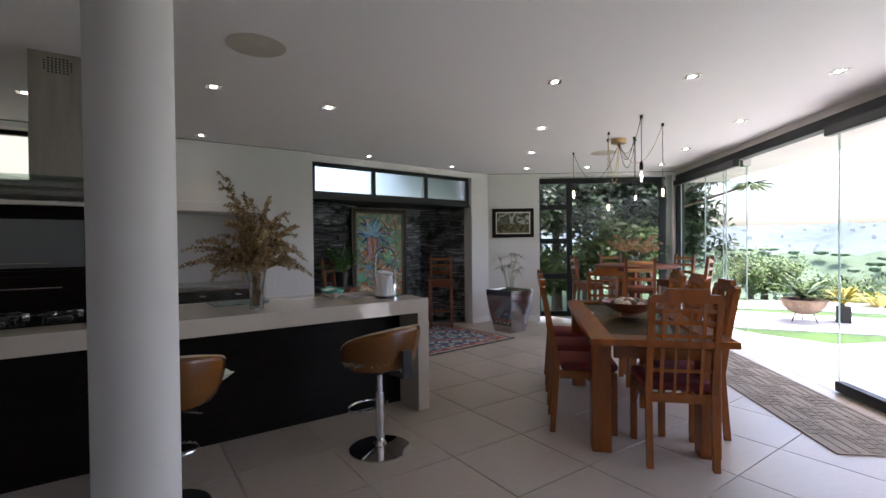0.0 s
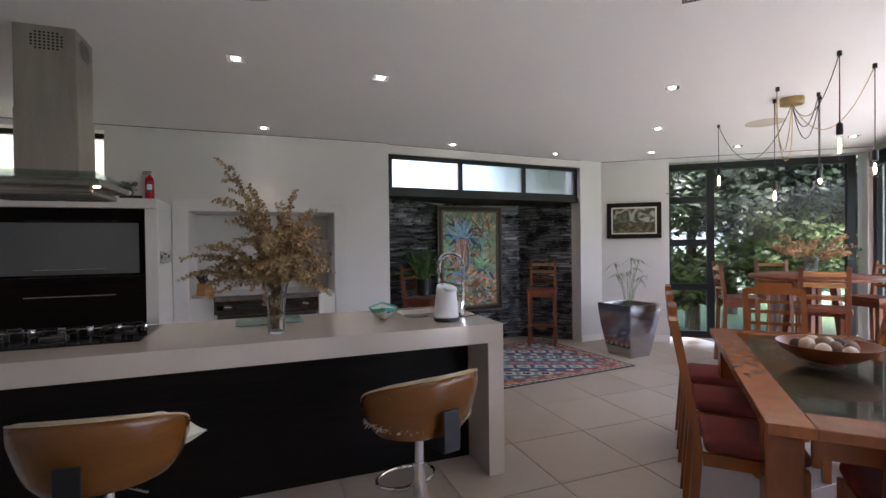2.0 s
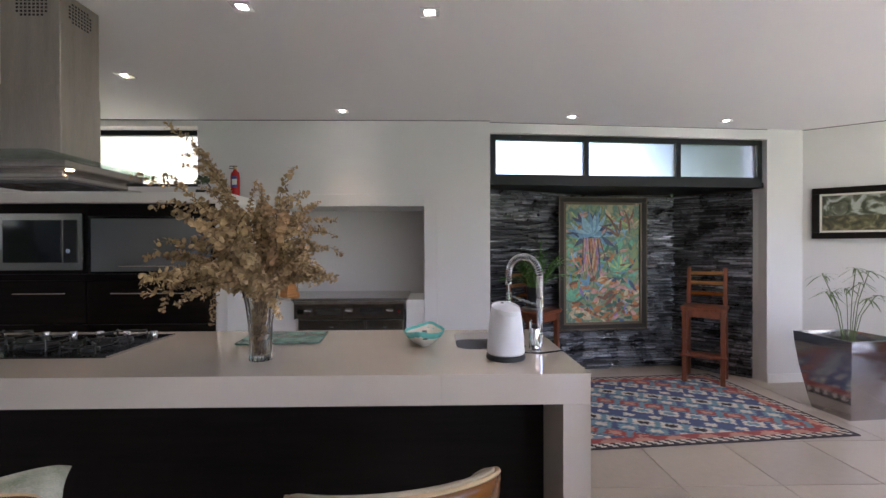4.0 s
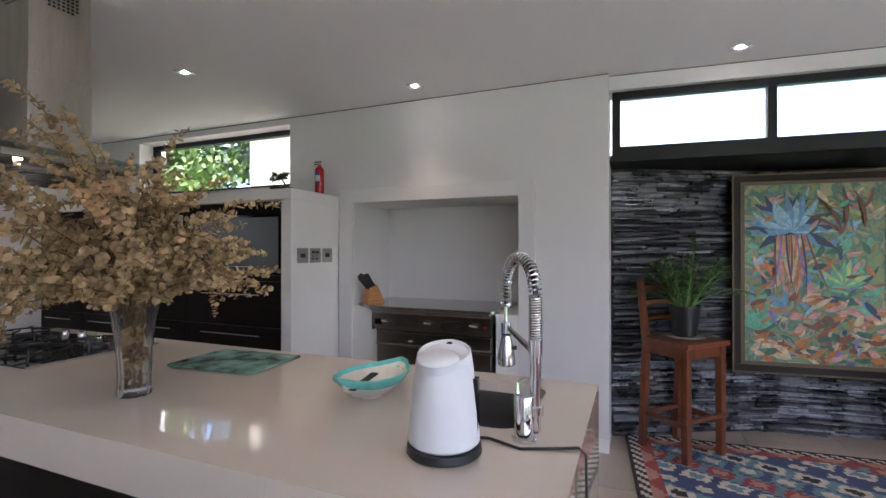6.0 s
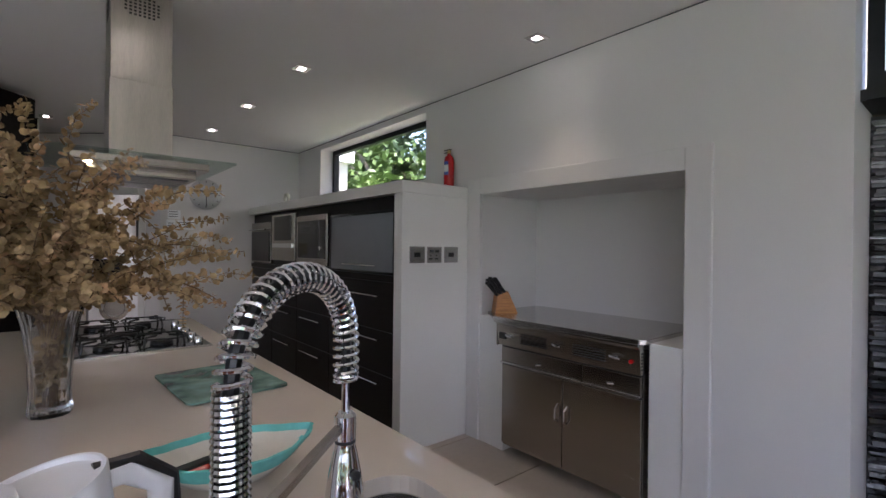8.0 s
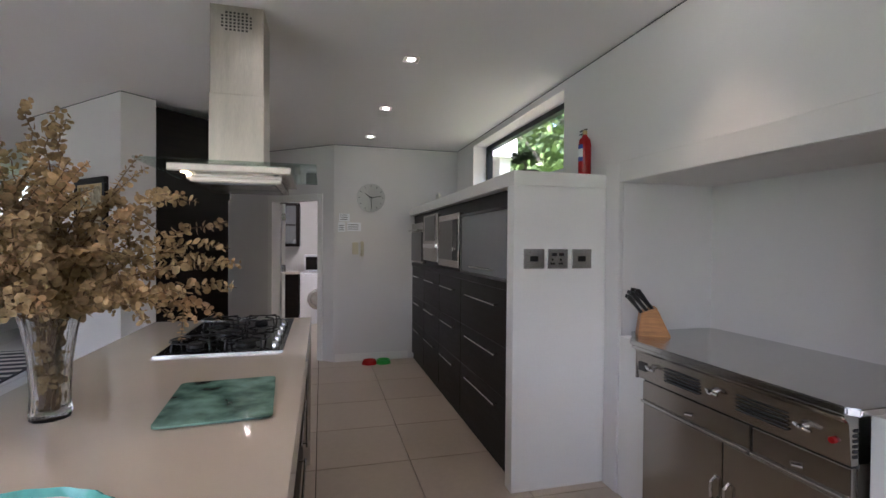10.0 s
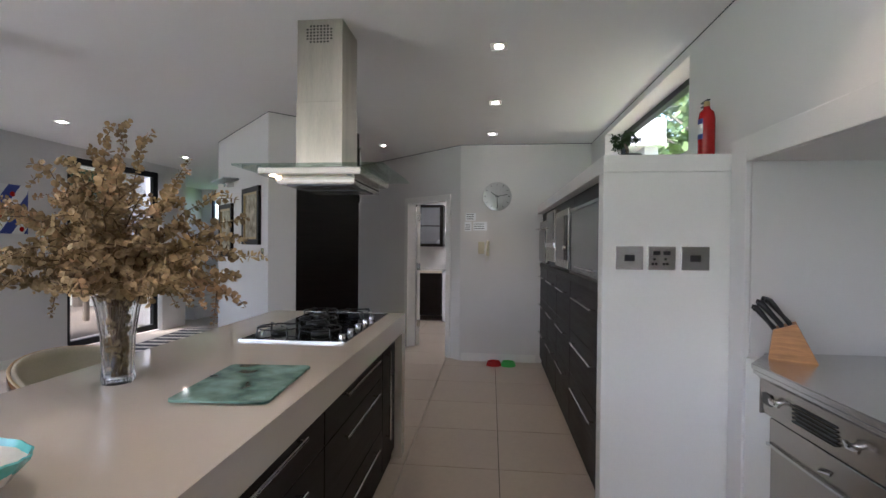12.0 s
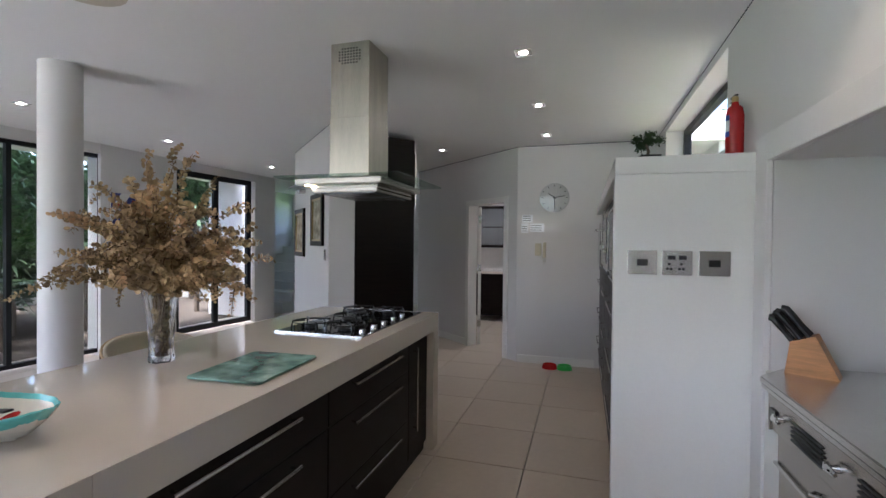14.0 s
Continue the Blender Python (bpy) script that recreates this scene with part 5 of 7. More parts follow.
for x, z in ((0.1, 0.38), (0.3, 0.42), (0.17, 0.17), (0.36, 0.22), (0.04, 0.06), (0.4, 0.05)):
    part("heart", lathe([(0.028, 0), (0.028, 0.001)], 10, m=pose(x, -0.0215, z, 90, 0, 0)), RED, fl)

# ---- dried arrangement ----
vase = thing("glass_vase", "cut crystal vase on the island worktop", "vase", pose(1.93, 4.845, 0.9))
vase.scale = (0.82, 0.82, 1.0)
VGLASS = mat("crystal", (0.9, 0.9, 0.9), 0.03, vary=0.02, trans=1.0)
bm = bmesh.new()
prev = None
for r, z in ((0.052, 0.0), (0.056, 0.01), (0.052, 0.06), (0.057, 0.15), (0.07, 0.235), (0.083, 0.278), (0.079, 0.278), (0.066, 0.235), (0.052, 0.15), (0.046, 0.06), (0.044, 0.025), (0.001, 0.022)):
    row = []
    for i in range(48):
        a = 2 * math.pi * i / 48
        rr = r * (1 + (0.035 if i % 4 < 2 else -0.02) * (1 if r > 0.05 else 0))
        row.append(bm.verts.new((rr * math.cos(a), rr * math.sin(a), z)))
    if prev:
        for i in range(48):
            bm.faces.new((prev[i], prev[(i + 1) % 48], row[(i + 1) % 48], row[i]))
    else:
        bm.faces.new(list(reversed(row)))
    prev = row
part("body", bm, VGLASS, vase, smooth=True)


def spray(bm_t, bm_l, bm_r, base, d, length, droop, rnd, leaf=0.022, dense=60):
    """A drooping eucalyptus stem with round paired leaves."""
    d = Vector(d).normalized()
    n = 14
    pts = [Vector(base) + d * length * i / n - Vector((0, 0, 1)) * droop * length * (i / n) ** 2.4 + Vector((rnd.gauss(0, 0.006), rnd.gauss(0, 0.006), 0)) for i in range(n + 1)]
    tube(pts, [0.003 - 0.0018 * i / n for i in range(n + 1)], 4, bm_t)
    red = rnd.random() < 0.12
    for k in range(dense):
        f = rnd.uniform(0.28, 1.0) ** 0.85 * n
        j = min(int(f), n - 1)
        p = pts[j].lerp(pts[j + 1], f - j)
        out = Vector((rnd.gauss(0, 1), rnd.gauss(0, 1), rnd.gauss(0, 1))).normalized()
        size = leaf * rnd.uniform(0.55, 1.1) * (1.1 - 0.35 * f / n)
        c = p + out * size * rnd.uniform(0.7, 2.4)
        nrm = Vector((rnd.gauss(0, 1), rnd.gauss(0, 1), rnd.gauss(0, 1))).normalized()
        u = nrm.orthogonal().normalized()
        v = nrm.cross(u)
        b = bm_r if red and f > n * 0.55 else bm_l
        cc = b.verts.new(c + nrm * size * 0.18)
        ring = [b.verts.new(c + size * (math.cos(2 * math.pi * q / 6) * u + math.sin(2 * math.pi * q / 6) * v)) for q in range(6)]
        for q in range(6):
            b.faces.new((cc, ring[q], ring[(q + 1) % 6]))


def coin(bm, centre, normal, size, rnd):
    """One round cupped eucalyptus leaf."""
    u = normal.orthogonal().normalized()
    v = normal.cross(u)
    cc = bm.verts.new(centre - normal * size * 0.22)
    k = rnd.uniform(0.75, 1.0)
    ring = [bm.verts.new(centre + size * (math.cos(2 * math.pi * q / 7) * u + k * math.sin(2 * math.pi * q / 7) * v) + normal * size * rnd.uniform(-0.12, 0.12)) for q in range(7)]
    for q in range(7):
        bm.faces.new((cc, ring[q], ring[(q + 1) % 7]))


def leafy_stem(bm_t, bm_l, pts, rnd, size0, size1, start=0.2, step=0.0125):
    """Leaf pairs set crosswise along a stem, smaller to the tip."""
    tube(pts, [0.0026 - 0.0016 * i / (len(pts) - 1) for i in range(len(pts))], 4, bm_t)
    span = [0.0]
    for p, q in zip(pts, pts[1:]):
        span.append(span[-1] + (q - p).length)
    d, turn = span[-1] * start, rnd.uniform(0, 6.28)
    while d < span[-1]:
        j = max(k for k in range(len(pts) - 1) if span[k] <= d)
        p, way = pts[j].lerp(pts[j + 1], (d - span[j]) / (span[j + 1] - span[j])), (pts[j + 1] - pts[j]).normalized()
        f = d / span[-1]
        side_, turn = way.orthogonal().normalized(), turn + 1.57 + rnd.uniform(-0.4, 0.4)
        up_ = way.cross(side_)
        for sgn in (-1, 1):
            if rnd.random() < 0.12:
                continue
            out = (math.cos(turn) * side_ + math.sin(turn) * up_) * sgn
            size = (size0 + (size1 - size0) * f) * rnd.uniform(0.7, 1.15)
            nrm = (way * rnd.uniform(0.3, 1.3) - out * 0.3 + Vector((rnd.gauss(0, 0.5), rnd.gauss(0, 0.5), rnd.gauss(0, 0.5)))).normalized()
            coin(bm_l, p + out * size * 1.05, nrm, size, rnd)
        d += step * rnd.uniform(0.75, 1.35) * (1.15 - 0.4 * f)


rnd = random.Random(77)
stems = thing("dried_eucalyptus", "dried tan and russet eucalyptus sprays standing in a crystal vase", "dried flowers", pose(1.93, 4.845, 0.925))
bt, bl, br = bmesh.new(), bmesh.new(), bmesh.new()
sprays = []
for i in range(54):
    sprays.append((137.5 * i + rnd.uniform(-12, 12), rnd.choice((0.1, 0.17, 0.26, 0.34, 0.42, 0.48)), rnd.choice((0.03, 0.1, 0.18, 0.26, 0.33)), rnd.uniform(0.02, 0.16)))
for a, r, h, dr_ in ((262, 0.56, 0.24, 0.02), (250, 0.46, 0.4, 0.04), (275, 0.58, 0.1, 0.12), (285, 0.48, 0.02, 0.16), (95, 0.42, 0.2, 0.0), (84, 0.46, 0.1, 0.06), (105, 0.4, 0.02, 0.2), (200, 0.5, 0.14, 0.1),
                     (170, 0.52, 0.05, 0.16), (236, 0.24, 0.48, 0.0), (222, 0.34, 0.62, 0.0), (200, 0.26, 0.56, 0.0), (300, 0.14, 0.4, 0.0), (20, 0.2, 0.5, 0.0), (40, 0.14, 0.36, 0.0), (255, 0.3, 0.44, 0.03), (330, 0.3, 0.4, 0.08), (10, 0.36, 0.2, 0.1)):
    sprays.append((a, r, h, dr_))
for a, r, h, dr_ in sprays:
    a = radians(a)
    squeeze = 0.46 + 0.5 * abs(math.sin(a)) if math.cos(a) > 0 else 0.85 + 0.15 * abs(math.sin(a))
    r *= squeeze
    pts = []
    bend = rnd.uniform(-0.35, 0.35)
    for i in range(15):
        f = i / 14
        aa = a + bend * f * f
        pts.append(Vector((math.cos(aa) * (0.02 + r * f ** 1.25), math.sin(aa) * (0.02 + r * f ** 1.25), 0.225 + (0.9 * h + 0.1) * (1 - (1 - f) ** 1.7) - 0.6 * dr_ * f ** 3)) + Vector((rnd.gauss(0, 0.004), rnd.gauss(0, 0.004), rnd.gauss(0, 0.004))))
    russet = rnd.random() < 0.12
    leafy_stem(bt, br if russet else bl, pts, rnd, 0.0195, 0.0095, 0.16, 0.0135)
    for k in range(rnd.choice((1, 2, 2, 3))):
        j = rnd.randrange(4, 12)
        way = (pts[j + 1] - pts[j]).normalized()
        off = Vector((rnd.gauss(0, 1), rnd.gauss(0, 1), rnd.gauss(0.2, 0.6))).normalized()
        ln = rnd.uniform(0.08, 0.17)
        twig = [pts[j] + way * ln * g_ * 0.8 + off * ln * g_ * 0.7 - Vector((0, 0, 0.05 * g_ * g_)) for g_ in (0, 0.25, 0.5, 0.75, 1.0)]
        leafy_stem(bt, br if russet or rnd.random() < 0.12 else bl, twig, rnd, 0.0125, 0.0065, 0.1, 0.0105)
for i in range(26):
    a = 2.4 * i
    tube([(0.022 * math.cos(a), 0.022 * math.sin(a), 0.0), (0.026 * math.cos(a + 2), 0.03 * math.sin(a + 2), 0.22)], 0.0022, 4, bt)
for i in range(210):
    a, r = rnd.uniform(0, 6.28), 0.028 * math.sqrt(rnd.random())
    coin(bl, Vector((r * math.cos(a), r * math.sin(a), rnd.uniform(0.01, 0.25))), Vector((rnd.gauss(0, 1), rnd.gauss(0, 1), rnd.gauss(0, 0.6))).normalized(), rnd.uniform(0.009, 0.014), rnd)
part("twig_tangle", bt, TWIG, stems)["kind"] = "stuff"
part("foliage", bl, DRY, stems, "pale tan dried leaves")["kind"] = "stuff"
part("foliage", br, DRYRED, stems, "russet dried leaves")["kind"] = "stuff"


# ---- bar stools at the island ----
def bar_stool():
    s = thing("bar_stool", "walnut ply bucket bar stool on a round chrome foot", "bar stool", group="bar stools at the island")
    part("foot_disc", lathe([(0.2, 0), (0.2, 0.008), (0.12, 0.022), (0.045, 0.035), (0.03, 0.06)], 48), CHROME, s, "round chrome foot", smooth=True)
    part("gas_column", lathe([(0.03, 0.05), (0.03, 0.38), (0.022, 0.38), (0.022, 0.525)], 24), CHROME, s, smooth=True)
    ringp = [(0.0, 0.03, 0.27)] + [(0.15 * math.sin(a), 0.12 - 0.1 * math.cos(a), 0.26) for a in [radians(20 + 320 * i / 24) for i in range(25)]] + [(0.0, 0.03, 0.27)]
    part("footrest", tube(ringp, 0.009, 8), CHROME, s, smooth=True)
    part("lever", tube([(0.03, -0.02, 0.515), (0.16, -0.08, 0.5)], 0.005, 6), CHROME, s)
    part("seat_plate", boxes((-0.09, -0.09, 0.52, 0.09, 0.09, 0.535)), BLACK, s)
    part("back_bracket", boxes((-0.04, -0.268, 0.525, 0.04, -0.256, 0.69), (-0.04, -0.262, 0.515, 0.04, 0.0, 0.524), bevel=0.003), BLACK, s, "black steel bracket")

    def shell(inset, z_shift, name, mtl, thick, label):
        bm = bmesh.new()
        cols, rows = 33, 9
        grid = []
        for j in range(rows):
            f = j / (rows - 1)
            row = []
            for i in range(cols):
                u = -1 + 2 * i / (cols - 1)
                a = u * radians(112)
                edge = math.cos(u * math.pi / 2) ** 0.55 if abs(u) < 1 else 0
                top_z = 0.635 + 0.19 * edge
                z = 0.56 + (top_z - 0.56) * f
                flare = 0.195 + 0.07 * min(1, f * 1.3) ** 0.6 * (0.55 + 0.45 * edge) - inset
                sx = 1.08
                row.append(bm.verts.new((flare * sx * math.sin(a), -flare * math.cos(a) * (0.95), z + z_shift * 0.3)))
            grid.append(row)
        for a, b in zip(grid, grid[1:]):
            for i in range(cols - 1):
                bm.faces.new((a[i], a[i + 1], b[i + 1], b[i]))
        low = grid[0]
        mid_v = bm.verts.new((0, 0.03, 0.537 + z_shift * 0.3))
        for i in range(cols - 1):
            bm.faces.new((low[i + 1], low[i], mid_v))
        bm.faces.new((low[0], low[-1], mid_v))
        ob = part(name, bm, mtl, s, label, smooth=True)
        so = ob.modifiers.new("thick", "SOLIDIFY")
        so.thickness, so.offset = thick, 0
        return ob

    shell(0.0, 0.0, "shell", PLY, 0.012, "bent walnut ply shell")
    shell(0.017, 0.02, "upholstery", LEATHER, 0.018, "cream leather lining")
    rim = []
    for i in range(33):
        u = -1 + 2 * i / 32
        a = u * radians(112)
        edge = math.cos(u * math.pi / 2) ** 0.55 if abs(u) < 1 else 0
        fl_ = 0.195 + 0.07 * (0.55 + 0.45 * edge)
        rim.append((fl_ * 1.08 * math.sin(a), -fl_ * math.cos(a) * 0.95, 0.636 + 0.19 * edge))
    part("rim", tube(rim, 0.0068, 6), PLYEDGE, s, "pale ply edge", smooth=True)
    part("seat_pad", lathe([(0.15, 0.545), (0.185, 0.565), (0.185, 0.59), (0.16, 0.605), (0.0, 0.61)], 32, m=pose(0, 0.01, 0)), LEATHER, s, smooth=True)
    for sx in (-1, 1):
        part("bolt", lathe([(0.008, 0), (0.007, 0.004)], 10, m=pose(0.225 * sx, -0.145, 0.75, 90, 0, -57 * sx)), STEEL, s)
    return s


st = bar_stool()
st.matrix_basis = pose(1.33, 4.17, 0, 0, 0, -8)
st["label"] = "walnut ply bucket bar stool with a green cushion at the island"
st2 = copy_thing(st, pose(2.53, 4.17, 0, 0, 0, 14))
st2["label"] = "walnut ply bucket bar stool with a cream fleece at the island"


def cushion(name, label, m, w, d, h, mtl):
    c = thing(name, label, "cushion", m)
    bm = bmesh.new()
    n = 14
    rows = {}
    for sgn in (1, -1):
        for i in range(n + 1):
            for j in range(n + 1):
                u, v = -1 + 2 * i / n, -1 + 2 * j / n
                puff = max(0, (1 - u ** 4) * (1 - v ** 4)) ** 0.5
                edge = 1 - 0.07 * (1 - abs(u) ** 2) * abs(v) ** 3
                edge2 = 1 - 0.07 * (1 - abs(v) ** 2) * abs(u) ** 3
                if sgn == -1 and (i in (0, n) or j in (0, n)):
                    rows[(sgn, i, j)] = rows[(1, i, j)]
                else:
                    rows[(sgn, i, j)] = bm.verts.new((u * w / 2 * edge2, v * d / 2 * edge, sgn * h / 2 * puff))
        for i in range(n):
            for j in range(n):
                q = [rows[(sgn, i, j)], rows[(sgn, i + 1, j)], rows[(sgn, i + 1, j + 1)], rows[(sgn, i, j + 1)]]
                bm.faces.new(q if sgn == 1 else q[::-1])
    part("cover", bm, mtl, c, smooth=True)
    return c


GREENCLOTH = mat("pale_green_fabric", (0.36, 0.47, 0.3), 0.85, vary=0.35, scale=9, grain=160, bump=0.3, second=(0.7, 0.72, 0.62))
cushion("cushion", "pale green patterned cushion lying in a bar stool", pose(1.41, 4.22, 0.64, 0, -4, 35), 0.37, 0.34, 0.1, GREENCLOTH)
fleece = thing("seat_fleece", "cream fringed fleece draped over a bar stool seat", "throw", pose(2.53, 4.17, 0, 0, 0, 14))
bm = bmesh.new()
rnd = random.Random(3)
for i in range(900):
    a = rnd.uniform(-2.0, 2.0)
    r = rnd.uniform(0.19, 0.222)
    z = 0.65 - (0.03 if r > 0.2 else 0) + rnd.uniform(-0.015, 0.01)
    p = Vector((r * 1.1 * math.sin(a), -r * 0.9 * math.cos(a), z))
    blade(bm, p, (math.sin(a) + rnd.gauss(0, 0.4), -math.cos(a) + rnd.gauss(0, 0.4), rnd.uniform(-0.5, 0.5)), 0.024, 0.008, 0.4, 2)
box(bm, -0.15, -0.12, 0.608, 0.15, 0.14, 0.63)
part("pile", bm, CREAM, fleece)

# ---- dining table and chairs ----
TM = pose(3.45, 3.21, 0, 0, 0, 44.4)
TL, TW = 1.88, 0.82
tb = thing("dining_table", "orange teak dining table with a glass inlay top", "table", TM)
for r in ((0, -TW, TL, -TW + 0.14), (0, -0.14, TL, 0), (0, -TW + 0.14, 0.16, -0.14), (TL - 0.16, -TW + 0.14, TL, -0.14)):
    part("top_rail", boxes((r[0], r[1], 0.725, r[2], r[3], 0.765), bevel=0.004), TEAK, tb)
part("lattice_panel", boxes((0.16, -TW + 0.14, 0.728, TL - 0.16, -0.14, 0.738)), mat("woven_cane", (0.045, 0.03, 0.017), 0.6, vary=0.6, scale=18, grain=90, second=(0.15, 0.1, 0.055)), tb)
part("glass_inlay", boxes((0.161, -TW + 0.141, 0.752, TL - 0.161, -0.141, 0.762)), glass_mat("table_glass", (0.9, 0.93, 0.91)), tb)
for r in ((0.2, -TW + 0.05, TL - 0.2, -TW + 0.075), (0.2, -0.075, TL - 0.2, -0.05), (0.1, -TW + 0.15, 0.125, -0.15), (TL - 0.125, -TW + 0.15, TL - 0.1, -0.15)):
    part("apron", boxes((r[0], r[1], 0.63, r[2], r[3], 0.724)), TEAK, tb)
for lx in (0.19, TL - 0.31):
    for ly in (-TW + 0.03, -0.15):
        part("leg", boxes((lx, ly, 0, lx + 0.12, ly + 0.12, 0.7245), bevel=0.008), TEAK, tb)


def lattice_chair():
    c = thing("dining_chair", "orange teak lattice-back dining chair with a red fabric seat", "chair", group="chairs round the dining table")

    def lean(z):
        return 0.0 if z < 0.44 else -0.10 * ((z - 0.44) / 0.6) ** 1.2

    for sx in (-1, 1):
        bm = bmesh.new()
        prev = None
        for z in (0.0, 0.22, 0.44, 0.6, 0.8, 1.0):
            y = lean(z) + (0.035 * (0.44 - z) / -0.44 if z < 0.44 else 0)
            row = [bm.verts.new((sx * 0.195 + a, y + b, z)) for a, b in ((-0.019, -0.019), (0.019, -0.019), (0.019, 0.019), (-0.019, 0.019))]
            if prev:
                for i in range(4):
                    bm.faces.new((prev[i], prev[(i + 1) % 4], row[(i + 1) % 4], row[i]))
            else:
                bm.faces.new(list(reversed(row)))
            prev = row
        bm.faces.new(prev)
        part("back_leg", bm, TEAK, c)
        part("leg", boxes((sx * 0.2 - 0.021, 0.36, 0, sx * 0.2 + 0.021, 0.402, 0.43), bevel=0.004), TEAK, c)
        part("side_rail", boxes((sx * 0.2 - 0.013, 0.02, 0.385, sx * 0.2 + 0.013, 0.36, 0.44)), TEAK, c)
        part("corner_brace", tube([(sx * 0.2, 0.34, 0.26), (sx * 0.2, 0.28, 0.34), (sx * 0.2, 0.21, 0.385)], 0.011, 6), TEAK, c)
    bm = bmesh.new()
    outline = [(-0.214, 0.99), (0.214, 0.99), (0.214, 1.02), (0.19, 1.035), (0.13, 1.04), (0.12, 1.07), (-0.12, 1.07), (-0.13, 1.04), (-0.19, 1.035), (-0.214, 1.02)]
    y = lean(1.02)
    f1 = [bm.verts.new((x, y - 0.018, z)) for x, z in outline]
    f2 = [bm.verts.new((x, y + 0.018, z)) for x, z in outline]
    bm.faces.new(f1)
    bm.faces.new(f2[::-1])
    for i in range(len(outline)):
        bm.faces.new((f1[i], f2[i], f2[(i + 1) % len(outline)], f1[(i + 1) % len(outline)]))
    part("top_rail", bm, TEAK, c)
    for k, z in enumerate((0.58, 0.7, 0.79, 0.87, 0.94)):
        part("cross_slat", boxes((-0.186, lean(z) - 0.008, z - 0.011, 0.186, lean(z) + 0.008, z + 0.011)), TEAK, c)
    for x in (-0.118, -0.038, 0.038, 0.118):
        part("back_slat", tube([(x, lean(z), z) for z in (0.44, 0.6, 0.8, 0.995)], 0.019 if abs(x) > 0.1 else 0.012, 4, flat=0.7), TEAK, c)
    part("rear_rail", boxes((-0.186, -0.012, 0.385, 0.186, 0.012, 0.44)), TEAK, c)
    part("front_rail", boxes((-0.178, 0.37, 0.385, 0.178, 0.394, 0.43)), TEAK, c)
    bm = boxes((-0.215, 0.024, 0.441, 0.215, 0.41, 0.5), bevel=0.024, seg=3)
    part("seat", bm, SEATRED, c, "red fabric seat pad", smooth=True)
    return c


chair = lattice_chair()
spots = [(0.07, -TW / 2 - 0.11, -90)]
for s in (0.65, 1.2, 1.74):
    spots.append((s, 0.17, 180))
    spots.append((s + 0.04, -TW - 0.09, 0))
spots.append((TL + 0.12, -TW / 2, 90))
SLIM = Matrix.Diagonal((0.93, 1, 1, 1))
chair.matrix_basis = TM @ pose(*spots[0][:2], 0, 0, 0, spots[0][2]) @ SLIM
for x, y, a in spots[1:]:
    copy_thing(chair, TM @ pose(x, y, 0, 0, 0, a) @ SLIM)

fb = thing("stone_bowl", "wide dark wooden bowl of round stones on the table", "bowl", TM @ pose(0.98, -0.42, 0.766))
part("foot", lathe([(0.07, 0), (0.07, 0.01), (0.04, 0.018)], 28), REDWOOD, fb, smooth=True)
part("body", lathe([(0.04, 0.014), (0.12, 0.03), (0.185, 0.07), (0.21, 0.105), (0.204, 0.105), (0.175, 0.072), (0.11, 0.038), (0.0, 0.03)], 40), REDWOOD, fb, smooth=True)
rnd = random.Random(8)
STONES = [mat("ball_" + k, c, 0.55, vary=0.3, scale=18) for k, c in (("cream", (0.55, 0.48, 0.38)), ("brown", (0.2, 0.12, 0.08)), ("dark", (0.07, 0.05, 0.045)))]
for k in range(13):
    a, r = 2.4 * k, 0.035 * math.sqrt(k) + (0.0 if k else 0)
    rr = rnd.uniform(0.03, 0.037)
    o = thing("decorative_ball", "round %s decorative ball lying in the wooden bowl" % ("cream", "brown", "dark")[k % 3], "ornament",
              TM @ pose(0.98 + r * math.cos(a), -0.42 + r * math.sin(a), 0.766 + 0.08 + 0.025 * (1 - k / 13)), group="balls in the bowl")
    part("ball", lathe([(rr * math.sin(math.pi * i / 10) + 1e-5, -rr * math.cos(math.pi * i / 10)) for i in range(11)], 16), STONES[k % 3], o, smooth=True)


# ---- ladder-back bar chairs and the high round table ----
def ladder_stool():
    c = thing("bar_chair", "red hardwood ladder-back bar chair with a slatted back", "bar chair", group="ladder-back bar chairs")
    for sx in (-1, 1):
        part("back_leg", tube([(sx * 0.17, -0.03, 0), (sx * 0.165, 0.0, 0.7), (sx * 0.165, -0.05, 1.13)], [0.029, 0.028, 0.023], 4), REDWOOD, c)
        part("leg", boxes((sx * 0.165 - 0.022, 0.276, 0, sx * 0.165 + 0.022, 0.32, 0.72), bevel=0.004), REDWOOD, c)
        part("apron", boxes((sx * 0.165 - 0.012, 0.02, 0.65, sx * 0.165 + 0.012, 0.276, 0.7195)), REDWOOD, c)
        part("stretcher", boxes((sx * 0.165 - 0.01, 0.0, 0.22, sx * 0.165 + 0.01, 0.28, 0.25)), REDWOOD, c)
    part("foot_rail", tube([(-0.2, 0.315, 0.27), (0.2, 0.315, 0.27)], 0.016, 8), REDWOOD, c)
    part("stretcher", boxes((-0.15, -0.02, 0.22, 0.15, 0.0, 0.25)), REDWOOD, c)
    part("apron", boxes((-0.143, 0.286, 0.65, 0.143, 0.31, 0.7195)), REDWOOD, c)
    part("seat", boxes((-0.2, -0.01, 0.72, 0.2, 0.34, 0.755), bevel=0.006), REDWOOD, c)
    for z in (0.86, 0.97, 1.07):
        y = -0.05 * (z - 0.7) / 0.43
        bm = bmesh.new()
        pts = [(x, y - 0.018 * (1 - (x / 0.15) ** 2), z) for x in (-0.15, -0.075, 0, 0.075, 0.15)]
        tube(pts, 0.03, 4, bm, flat=0.3)
        part("back_slat", bm, OAK if z > 0.9 else TEAK, c, "honey wood back slat")
    return c


